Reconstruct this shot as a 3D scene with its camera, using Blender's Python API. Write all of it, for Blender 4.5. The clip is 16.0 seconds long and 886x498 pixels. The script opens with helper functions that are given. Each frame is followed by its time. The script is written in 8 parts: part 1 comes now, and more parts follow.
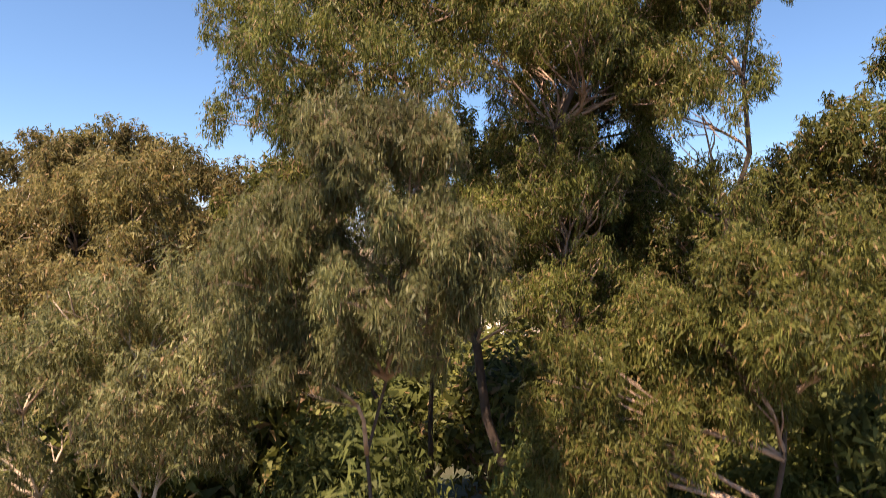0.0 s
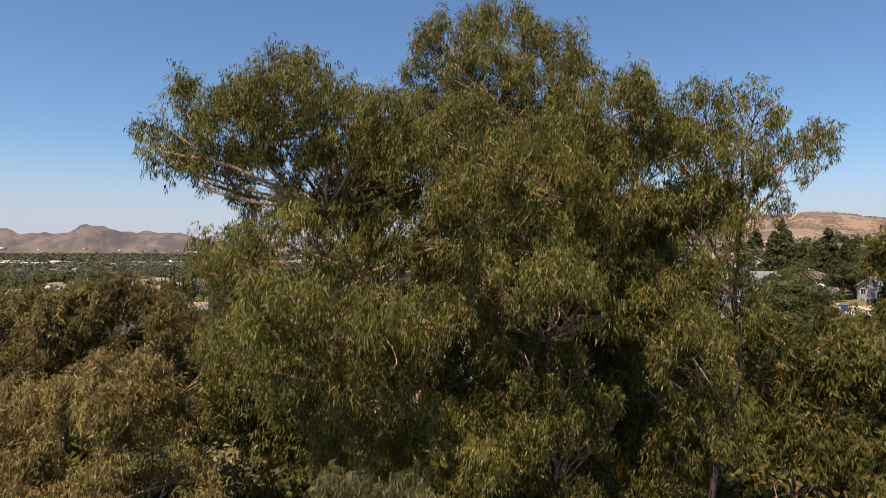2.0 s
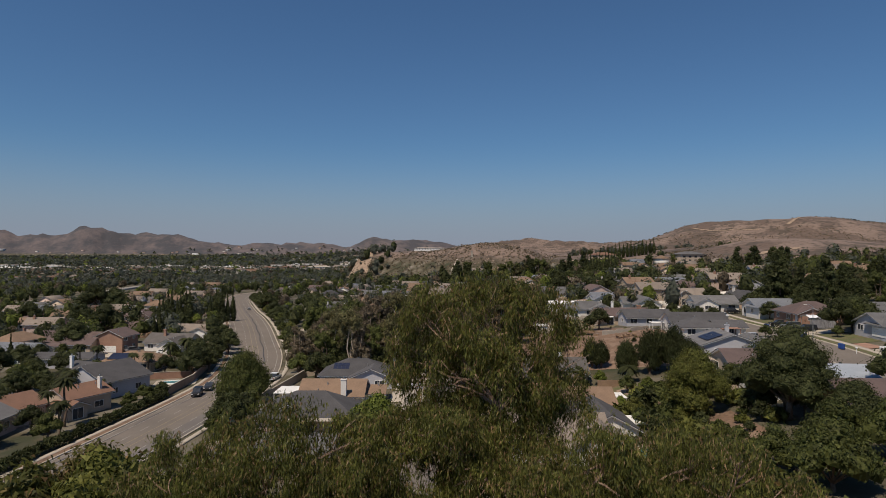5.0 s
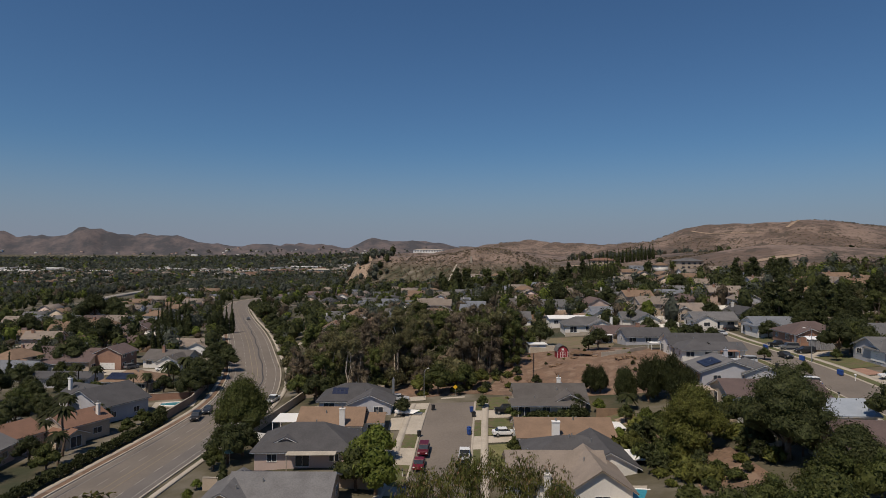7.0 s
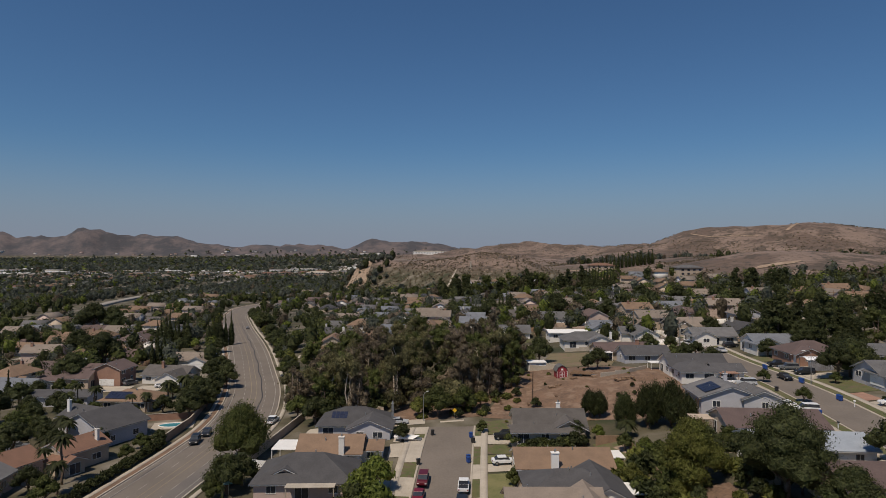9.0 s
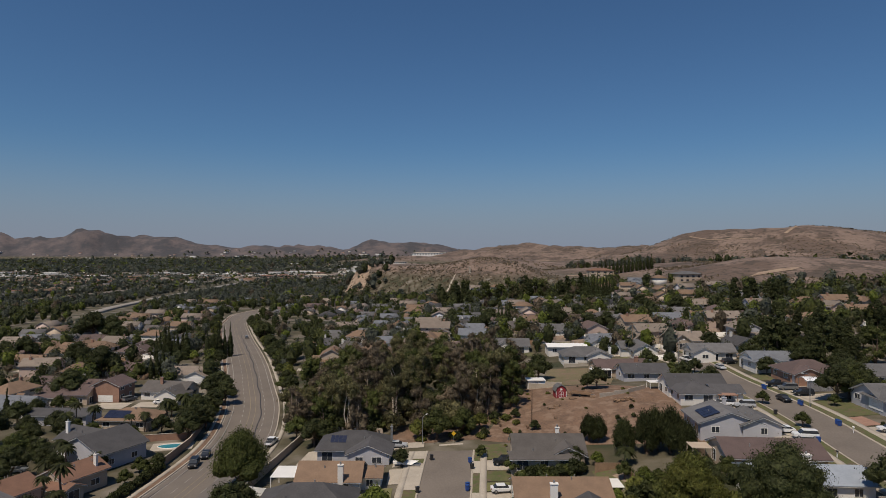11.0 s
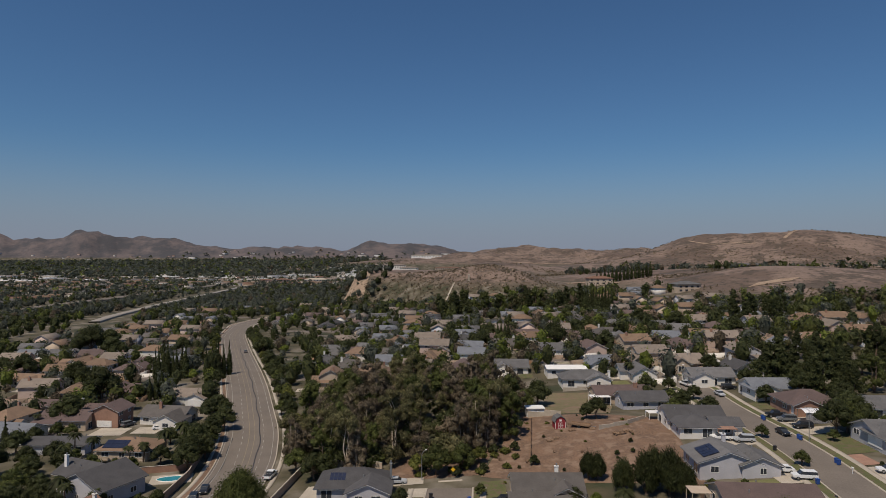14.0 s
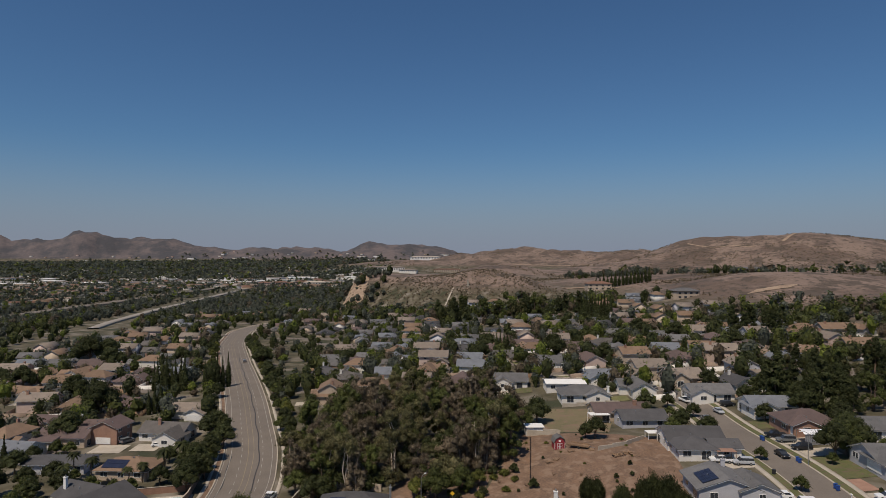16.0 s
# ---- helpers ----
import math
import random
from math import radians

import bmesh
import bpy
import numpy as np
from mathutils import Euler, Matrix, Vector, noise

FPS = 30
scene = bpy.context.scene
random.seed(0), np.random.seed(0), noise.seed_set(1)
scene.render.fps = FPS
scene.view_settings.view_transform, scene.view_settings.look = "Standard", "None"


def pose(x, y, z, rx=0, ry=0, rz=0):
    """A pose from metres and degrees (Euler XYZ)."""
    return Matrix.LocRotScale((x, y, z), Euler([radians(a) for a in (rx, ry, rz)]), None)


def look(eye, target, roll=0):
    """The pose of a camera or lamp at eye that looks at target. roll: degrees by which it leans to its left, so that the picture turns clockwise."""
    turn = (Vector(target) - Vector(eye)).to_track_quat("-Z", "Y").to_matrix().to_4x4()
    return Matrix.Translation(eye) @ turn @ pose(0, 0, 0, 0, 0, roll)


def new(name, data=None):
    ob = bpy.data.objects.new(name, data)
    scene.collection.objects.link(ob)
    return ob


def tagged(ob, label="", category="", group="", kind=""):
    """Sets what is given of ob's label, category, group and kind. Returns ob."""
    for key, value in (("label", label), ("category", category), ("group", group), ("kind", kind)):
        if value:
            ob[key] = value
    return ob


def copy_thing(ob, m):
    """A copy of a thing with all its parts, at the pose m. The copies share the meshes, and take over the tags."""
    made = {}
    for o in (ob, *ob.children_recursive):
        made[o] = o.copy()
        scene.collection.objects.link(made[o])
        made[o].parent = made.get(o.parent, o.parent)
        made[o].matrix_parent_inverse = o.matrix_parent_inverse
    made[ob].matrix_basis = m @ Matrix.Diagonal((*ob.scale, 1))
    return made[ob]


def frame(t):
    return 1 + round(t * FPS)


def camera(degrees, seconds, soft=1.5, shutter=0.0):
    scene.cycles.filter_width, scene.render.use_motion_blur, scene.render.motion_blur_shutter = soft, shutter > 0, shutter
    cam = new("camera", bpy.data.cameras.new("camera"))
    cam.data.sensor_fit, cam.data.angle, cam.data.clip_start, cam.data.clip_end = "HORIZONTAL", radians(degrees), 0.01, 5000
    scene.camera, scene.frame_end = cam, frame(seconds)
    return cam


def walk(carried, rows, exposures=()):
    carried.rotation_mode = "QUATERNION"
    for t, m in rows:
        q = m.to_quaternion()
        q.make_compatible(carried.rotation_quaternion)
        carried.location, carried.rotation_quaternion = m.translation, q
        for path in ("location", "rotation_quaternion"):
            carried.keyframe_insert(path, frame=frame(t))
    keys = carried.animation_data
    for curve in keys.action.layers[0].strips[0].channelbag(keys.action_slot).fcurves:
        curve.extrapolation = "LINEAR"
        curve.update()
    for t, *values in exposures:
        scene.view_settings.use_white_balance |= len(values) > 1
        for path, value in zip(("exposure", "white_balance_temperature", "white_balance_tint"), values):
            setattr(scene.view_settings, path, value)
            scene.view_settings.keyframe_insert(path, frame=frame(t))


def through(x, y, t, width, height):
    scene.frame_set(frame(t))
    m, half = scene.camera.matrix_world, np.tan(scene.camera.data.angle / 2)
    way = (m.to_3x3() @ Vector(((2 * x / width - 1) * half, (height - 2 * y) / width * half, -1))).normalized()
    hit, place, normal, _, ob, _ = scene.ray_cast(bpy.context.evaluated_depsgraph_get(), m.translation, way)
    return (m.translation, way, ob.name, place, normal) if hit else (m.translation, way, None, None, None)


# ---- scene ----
# ---- camera ----
cam = camera(70, 16.0, soft=0.8, shutter=0.5)


def rig(x, y, z, up, turn):
    return pose(x, y, z, 90 + up, 0, turn) @ pose(0, 0, 0, 0, 0, 0.2)


PATH = [
    (0.0, rig(-0.63, -0.08, 20.20, 0.41, 0.22)),
    (1.0, rig(-0.55, -0.07, 22.66, 0.42, 0.20)),
    (2.0, rig(-0.44, -0.06, 25.21, 0.42, 0.18)),
    (3.0, rig(-0.30, -0.05, 27.78, 0.43, 0.14)),
    (4.0, rig(-0.20, -0.04, 30.48, 0.44, 0.12)),
    (5.0, rig(-0.12, -0.03, 33.20, 0.45, 0.08)),
    (6.0, rig(-0.06, -0.02, 35.90, 0.46, 0.05)),
    (7.0, rig(-0.02, -0.01, 38.55, 0.46, 0.02)),
    (8.0, rig(0.00, 0.00, 41.16, 0.46, -0.00)),
    (9.0, rig(0.01, 0.01, 43.77, 0.45, -0.02)),
    (10.0, rig(0.01, 0.02, 46.36, 0.45, -0.06)),
    (11.0, rig(0.00, 0.03, 48.97, 0.44, -0.10)),
    (12.0, rig(-0.02, 0.04, 51.68, 0.44, -0.13)),
    (13.0, rig(-0.05, 0.05, 54.33, 0.43, -0.16)),
    (14.0, rig(-0.09, 0.06, 57.04, 0.43, -0.19)),
    (15.0, rig(-0.14, 0.07, 59.74, 0.43, -0.24)),
    (16.0, rig(-0.18, 0.08, 62.40, 0.42, -0.28)),
]
EXPOSURES = [(0.0, 1.92, 7900, 19), (1.0, 1.6, 7800, 18), (2.0, 1.26, 7600, 17), (3.0, 0.92, 7350, 15), (4.0, 0.4, 6950, 12), (5.5, 0.12, 6550, 10), (7.0, 0.0, 6500, 10), (16.0, 0.0, 6500, 10)]
walk(cam, PATH, EXPOSURES)

# ---- light ----
SUN_UP, SUN_FROM = 60.0, 214.0      # degrees above the horizon; compass bearing, with +y as north
world = bpy.data.worlds.new("sky")
scene.world = world
world.use_nodes = True
wn = world.node_tree.nodes
sky = wn.new("ShaderNodeTexSky")
sky.sky_type, sky.sun_disc = "NISHITA", False
sky.sun_elevation, sky.sun_rotation = radians(SUN_UP), radians(SUN_FROM)
sky.altitude, sky.air_density, sky.dust_density, sky.ozone_density = 300, 1.0, 0.6, 2.5
wn["Background"].inputs["Strength"].default_value = 0.062
wl = world.node_tree.links
tint = wn.new("ShaderNodeMix")                       # clear, deep blue air
tint.data_type, tint.blend_type = "RGBA", "MULTIPLY"
tint.inputs["Factor"].default_value = 1.0
tint.inputs["B"].default_value = (0.57, 0.82, 1.03, 1)
wl.new(sky.outputs["Color"], tint.inputs["A"])
where, axes, low = wn.new("ShaderNodeTexCoord"), wn.new("ShaderNodeSeparateXYZ"), wn.new("ShaderNodeMapRange")
wl.new(where.outputs["Generated"], axes.inputs[0])
wl.new(axes.outputs["Z"], low.inputs["Value"])
low.interpolation_type = "SMOOTHERSTEP"
low.inputs["From Min"].default_value, low.inputs["From Max"].default_value = -0.03, 0.19
low.inputs["To Min"].default_value, low.inputs["To Max"].default_value = 0.92, 0.0
smog = wn.new("ShaderNodeMix")                       # the band of smog over the valley, all round the horizon
smog.data_type = "RGBA"
smog.inputs["B"].default_value = (3.55, 3.98, 5.15, 1)
wl.new(low.outputs["Result"], smog.inputs["Factor"])
wl.new(tint.outputs["Result"], smog.inputs["A"])
wl.new(smog.outputs["Result"], wn["Background"].inputs["Color"])
sun = new("sun", bpy.data.lights.new("sun", "SUN"))
sun.data.energy, sun.data.angle, sun.data.color = 3.6, radians(0.55), (1.0, 0.885, 0.735)
az = radians(SUN_FROM)
sun.matrix_world = look(Vector((math.sin(az) * math.cos(radians(SUN_UP)), math.cos(az) * math.cos(radians(SUN_UP)), math.sin(radians(SUN_UP)))) * 300, (0, 0, 0))


# ---- materials ----
def material(name, colour, other=None, scale=0.5, fine=8.0, rough=0.85, bump_height=0.0, metal=0.0, vary=0.0, island=0.0, third=None):
    """Colour that wanders between two tones at two scales, with fine relief; vary: by object, island: by piece."""
    m = bpy.data.materials.new(name)
    m.use_nodes = True
    nt = m.node_tree
    n, l = nt.nodes, nt.links
    b = n["Principled BSDF"]
    b.inputs["Roughness"].default_value, b.inputs["Metallic"].default_value = rough, metal
    tc = n.new("ShaderNodeNewGeometry")
    other = other or tuple(c * 0.8 for c in colour)
    big, small = n.new("ShaderNodeTexNoise"), n.new("ShaderNodeTexNoise")
    for t, s, d in ((big, scale, 3.0), (small, fine, 4.0)):
        t.inputs["Scale"].default_value, t.inputs["Detail"].default_value = s, d
        l.new(tc.outputs["Position"], t.inputs["Vector"])
    add = n.new("ShaderNodeMath")
    add.operation = "ADD"
    l.new(big.outputs["Fac"], add.inputs[0])
    l.new(small.outputs["Fac"], add.inputs[1])
    ramp = n.new("ShaderNodeMapRange")
    ramp.inputs["From Min"].default_value, ramp.inputs["From Max"].default_value = 0.75, 1.25
    l.new(add.outputs[0], ramp.inputs["Value"])
    mix = n.new("ShaderNodeMix")
    mix.data_type = "RGBA"
    mix.inputs["A"].default_value, mix.inputs["B"].default_value = (*colour, 1), (*other, 1)
    l.new(ramp.outputs["Result"], mix.inputs["Factor"])
    out = mix.outputs["Result"]
    if third:
        patch = n.new("ShaderNodeTexNoise")
        patch.inputs["Scale"].default_value, patch.inputs["Detail"].default_value = scale * 2.3, 5.0
        l.new(tc.outputs["Position"], patch.inputs["Vector"])
        cut = n.new("ShaderNodeMapRange")
        cut.inputs["From Min"].default_value, cut.inputs["From Max"].default_value = 0.52, 0.62
        l.new(patch.outputs["Fac"], cut.inputs["Value"])
        mix3 = n.new("ShaderNodeMix")
        mix3.data_type = "RGBA"
        mix3.inputs["B"].default_value = (*third, 1)
        l.new(out, mix3.inputs["A"])
        l.new(cut.outputs["Result"], mix3.inputs["Factor"])
        out = mix3.outputs["Result"]
    if vary or island:
        info = n.new("ShaderNodeObjectInfo")
        hsv = n.new("ShaderNodeHueSaturation")
        mr = n.new("ShaderNodeMapRange")
        k = vary or island
        mr.inputs["To Min"].default_value, mr.inputs["To Max"].default_value = 1 - k, 1 + k
        l.new(info.outputs["Random"] if vary else tc.outputs["Random Per Island"], mr.inputs["Value"])
        l.new(mr.outputs["Result"], hsv.inputs["Value"])
        l.new(out, hsv.inputs["Color"])
        out = hsv.outputs["Color"]
    l.new(out, b.inputs["Base Color"])
    if bump_height:
        bp = n.new("ShaderNodeBump")
        bp.inputs["Distance"].default_value, bp.inputs["Strength"].default_value = bump_height, 0.8
        l.new(small.outputs["Fac"], bp.inputs["Height"])
        l.new(bp.outputs["Normal"], b.inputs["Normal"])
    return m


def foliage(name, dark, light, dry=None, shine=0.6, through=0.4, gloss=0.18):
    """Leaves: a tone for each leaf, a shift for each tree, and some light that passes through."""
    m = bpy.data.materials.new(name)
    m.use_nodes = True
    n, l = m.node_tree.nodes, m.node_tree.links
    b, o = n["Principled BSDF"], n["Material Output"]
    geo, info = n.new("ShaderNodeNewGeometry"), n.new("ShaderNodeObjectInfo")
    ramp = n.new("ShaderNodeValToRGB")
    ramp.color_ramp.elements[0].color, ramp.color_ramp.elements[1].color = (*dark, 1), (*light, 1)
    ramp.color_ramp.elements[1].position = 0.85
    if dry:
        e = ramp.color_ramp.elements.new(0.93)
        e.color = (*dry, 1)
    l.new(geo.outputs["Random Per Island"], ramp.inputs["Fac"])
    hsv = n.new("ShaderNodeHueSaturation")
    mr = n.new("ShaderNodeMapRange")
    mr.inputs["To Min"].default_value, mr.inputs["To Max"].default_value = 0.78, 1.25
    l.new(info.outputs["Random"], mr.inputs["Value"])
    tuft, tone, both = n.new("ShaderNodeTexNoise"), n.new("ShaderNodeMapRange"), n.new("ShaderNodeMath")
    tuft.inputs["Scale"].default_value, tuft.inputs["Detail"].default_value = 1.1, 2.0
    l.new(geo.outputs["Position"], tuft.inputs["Vector"])
    tone.inputs["From Min"].default_value, tone.inputs["From Max"].default_value = 0.32, 0.68
    tone.inputs["To Min"].default_value, tone.inputs["To Max"].default_value = 0.62, 1.38
    l.new(tuft.outputs["Fac"], tone.inputs["Value"])
    both.operation = "MULTIPLY"
    l.new(mr.outputs["Result"], both.inputs[0])
    l.new(tone.outputs["Result"], both.inputs[1])
    l.new(both.outputs[0], hsv.inputs["Value"])
    hue = n.new("ShaderNodeMapRange")
    hue.inputs["To Min"].default_value, hue.inputs["To Max"].default_value = 0.475, 0.515
    clump = n.new("ShaderNodeTexNoise")
    clump.inputs["Scale"].default_value = 0.35
    l.new(geo.outputs["Position"], clump.inputs["Vector"])
    l.new(clump.outputs["Fac"], hue.inputs["Value"])
    l.new(hue.outputs["Result"], hsv.inputs["Hue"])
    l.new(ramp.outputs["Color"], hsv.inputs["Color"])
    l.new(hsv.outputs["Color"], b.inputs["Base Color"])
    b.inputs["Roughness"].default_value = shine
    b.inputs["Specular IOR Level"].default_value = gloss
    tr, mix = n.new("ShaderNodeBsdfTranslucent"), n.new("ShaderNodeMixShader")
    l.new(hsv.outputs["Color"], tr.inputs["Color"])
    mix.inputs[0].default_value = through
    l.new(b.outputs[0], mix.inputs[1])
    l.new(tr.outputs[0], mix.inputs[2])
    l.new(mix.outputs[0], o.inputs["Surface"])
    return m


LEAF_GUM = foliage("gum_leaves", (0.043, 0.052, 0.014), (0.174, 0.18, 0.046), (0.27, 0.18, 0.095), shine=0.52, through=0.5, gloss=0.22)
LEAF_GUM_OLIVE = foliage("olive_gum_leaves", (0.05, 0.06, 0.016), (0.168, 0.17, 0.046), (0.25, 0.165, 0.07), shine=0.52, through=0.5, gloss=0.22)
LEAF_GUM_GOLD = foliage("golden_gum_leaves", (0.095, 0.086, 0.029), (0.235, 0.2, 0.076), (0.29, 0.19, 0.09), shine=0.54, through=0.5, gloss=0.24)
LEAF_GUM_GREY = foliage("grey_gum_leaves", (0.1, 0.108, 0.043), (0.26, 0.26, 0.11), (0.3, 0.21, 0.12), shine=0.5, through=0.5, gloss=0.28)
LEAF_GROVE = foliage("grove_leaves", (0.086, 0.086, 0.04), (0.18, 0.165, 0.076))
LEAF_BROWN = foliage("brownish_leaves", (0.108, 0.089, 0.06), (0.195, 0.157, 0.105))
LEAF_PEPPER = foliage("pepper_tree_leaves", (0.074, 0.084, 0.018), (0.15, 0.154, 0.04))
LEAF_GREEN = foliage("green_leaves", (0.05, 0.064, 0.018), (0.105, 0.118, 0.036))
LEAF_BRIGHT = foliage("bright_green_leaves", (0.085, 0.112, 0.021), (0.155, 0.185, 0.038))
LEAF_DARK = foliage("dark_green_leaves", (0.034, 0.043, 0.016), (0.068, 0.077, 0.029))
# distance haze mixed into the leaf colour: greyer, bluer and lighter
LEAF_HAZED = foliage("hazed_grey_green_leaves", (0.052, 0.06, 0.046), (0.096, 0.104, 0.08))
LEAF_PALM = foliage("palm_leaves", (0.028, 0.034, 0.012), (0.06, 0.066, 0.024))
BARK = material("grey_brown_bark", (0.2, 0.14, 0.1), (0.1, 0.065, 0.045), 1.5, 14, 0.9, 0.02)
BARK_PALE = material("pale_gum_bark", (0.46, 0.38, 0.3), (0.24, 0.15, 0.1), 0.9, 6, 0.75, 0.01)
BARK_WHITE = material("smooth_white_gum_bark", (0.62, 0.54, 0.44), (0.42, 0.33, 0.25), 0.9, 5, 0.75, 0.01)
# gum bark with the crown's shade painted in as a darker base colour
BARK_SHADED = material("shaded_gum_bark", (0.075, 0.05, 0.038), (0.045, 0.03, 0.024), 1.5, 12, 0.9, 0.02)
BARK_RED = material("reddish_gum_bark", (0.42, 0.285, 0.21), (0.22, 0.13, 0.09), 1.2, 9, 0.8, 0.01)
ASPHALT = material("worn_asphalt", (0.185, 0.154, 0.127), (0.138, 0.115, 0.095), 0.12, 3.0, 0.9, 0.01)
ASPHALT_DARK = material("dark_patched_asphalt", (0.155, 0.135, 0.12), (0.12, 0.105, 0.095), 0.15, 3.0, 0.9, 0.01)
ASPHALT_PALE = material("sun_bleached_asphalt", (0.3, 0.27, 0.235), (0.23, 0.205, 0.18), 0.12, 3.0, 0.9, 0.01)
ASPHALT_SEAL = material("crack_sealant", (0.05, 0.045, 0.045), None, 1, 8, 0.7)
CONCRETE = material("pale_concrete", (0.46, 0.4, 0.325), (0.34, 0.295, 0.24), 0.4, 5.0, 0.9, 0.005)
PAINT_LINE = material("road_paint", (0.42, 0.39, 0.35), (0.28, 0.255, 0.23), 1.0, 9, 0.8)
PAINT_YELLOW = material("yellow_road_paint", (0.3, 0.235, 0.14), (0.24, 0.19, 0.12), 1.0, 9, 0.8)
SOIL = material("bare_brown_soil", (0.205, 0.123, 0.078), (0.115, 0.074, 0.05), 0.2, 2.2, 0.95, 0.08, third=(0.22, 0.146, 0.1))
SOIL_PALE = material("pale_sandy_soil", (0.36, 0.27, 0.19), (0.22, 0.15, 0.105), 0.12, 0.9, 0.95)
LAWN = material("mown_lawn", (0.07, 0.086, 0.026), (0.125, 0.112, 0.048), 0.4, 6, 0.95, 0.03, third=(0.12, 0.09, 0.055))
LAWN_DRY = material("dry_lawn", (0.19, 0.17, 0.075), (0.11, 0.115, 0.04), 0.35, 5, 0.95, 0.03)
BANK = material("dry_bank_grass", (0.2, 0.15, 0.09), (0.115, 0.108, 0.05), 0.16, 4, 0.95, 0.05, third=(0.19, 0.13, 0.085))
GLASS = material("dark_window_glass", (0.03, 0.035, 0.045), (0.05, 0.055, 0.065), 0.3, 2, 0.12)
WHITE = material("white_paint", (0.8, 0.78, 0.75), (0.72, 0.7, 0.67), 0.5, 6, 0.6)
STUCCO_WHITE = material("off_white_stucco", (0.74, 0.7, 0.65), (0.64, 0.6, 0.55), 0.4, 7, 0.9, 0.01)
STUCCO_TAN = material("tan_stucco", (0.5, 0.4, 0.31), (0.42, 0.33, 0.25), 0.4, 7, 0.9, 0.01)
STUCCO_PINK = material("pinkish_stucco", (0.56, 0.43, 0.37), (0.48, 0.36, 0.31), 0.4, 7, 0.9, 0.01)
STUCCO_GREY = material("blue_grey_siding", (0.47, 0.46, 0.485), (0.39, 0.385, 0.41), 0.4, 7, 0.8, 0.01)
BRICK = material("brown_brick", (0.34, 0.2, 0.14), (0.25, 0.14, 0.1), 0.6, 9, 0.9, 0.01)
ROOF_GREY = material("grey_shingles", (0.15, 0.145, 0.145), (0.105, 0.1, 0.1), 0.5, 5, 0.92, 0.03, vary=0.18)
ROOF_DARK = material("dark_charcoal_shingles", (0.082, 0.078, 0.08), (0.058, 0.055, 0.057), 0.5, 5, 0.92, 0.03, vary=0.2)
ROOF_SLATE = material("grey_brown_shingles", (0.112, 0.1, 0.092), (0.08, 0.07, 0.064), 0.5, 5, 0.92, 0.03, vary=0.12)
ROOF_BROWN = material("brown_shingles", (0.215, 0.14, 0.092), (0.16, 0.105, 0.07), 0.5, 5, 0.92, 0.03, vary=0.15)
ROOF_ORANGE = material("rust_brown_shingles", (0.195, 0.105, 0.07), (0.145, 0.08, 0.054), 0.5, 5, 0.92, 0.03, vary=0.12)
ROOF_TAN = material("beige_shingles", (0.235, 0.19, 0.155), (0.18, 0.145, 0.118), 0.5, 5, 0.92, 0.03, vary=0.15)
ROOF_MAROON = material("maroon_brown_shingles", (0.13, 0.09, 0.082), (0.096, 0.067, 0.062), 0.5, 5, 0.92, 0.03, vary=0.1)
ROOF_BLUE = material("blue_grey_shingles", (0.17, 0.18, 0.2), (0.125, 0.13, 0.148), 0.5, 5, 0.92, 0.03)
ROOF_METAL = material("pale_blue_metal_roofing", (0.4, 0.43, 0.47), (0.33, 0.36, 0.4), 0.5, 4, 0.5, metal=0.2)
SOLAR = material("solar_panel_glass", (0.018, 0.024, 0.05), (0.028, 0.035, 0.065), 0.6, 3, 0.4)
SOLAR.node_tree.nodes["Principled BSDF"].inputs["Specular IOR Level"].default_value = 0.15
WOOD = material("weathered_wood", (0.28, 0.18, 0.11), (0.19, 0.12, 0.075), 0.8, 9, 0.9, 0.01)
BLOCK = material("brown_block_wall", (0.3, 0.22, 0.165), (0.22, 0.16, 0.12), 0.5, 6, 0.9, 0.01)
WATER = material("pool_water", (0.03, 0.2, 0.26), (0.05, 0.27, 0.32), 0.5, 3, 0.06, 0.01)
TYRE = material("black_rubber", (0.02, 0.02, 0.02), None, 1, 9, 0.8)
STEEL = material("galvanised_steel", (0.4, 0.4, 0.4), (0.33, 0.33, 0.33), 1, 9, 0.45, metal=0.7)
RED = material("barn_red_paint", (0.3, 0.03, 0.04), (0.22, 0.025, 0.03), 0.8, 6, 0.7)
BLUE = material("blue_plastic", (0.02, 0.07, 0.28), (0.015, 0.055, 0.22), 1, 6, 0.5)
BLACK = material("black_plastic", (0.025, 0.025, 0.027), None, 1, 6, 0.5)
YELLOW = material("yellow_sign_face", (0.75, 0.45, 0.02), (0.7, 0.42, 0.02), 1, 6, 0.5)
TARP = material("white_tarpaulin", (0.78, 0.78, 0.8), (0.66, 0.66, 0.68), 0.8, 4, 0.6, 0.03)
# ---- ground ----
def sstep(a, b, v):
    k = np.clip((v - a) / (b - a), 0.0, 1.0)
    return k * k * (3 - 2 * k)


def bump(x, y, cx, cy, rx, ry, turn=0.0):
    c, s = math.cos(turn), math.sin(turn)
    u, v = ((x - cx) * c + (y - cy) * s) / rx, (-(x - cx) * s + (y - cy) * c) / ry
    return np.exp(-(u * u + v * v))


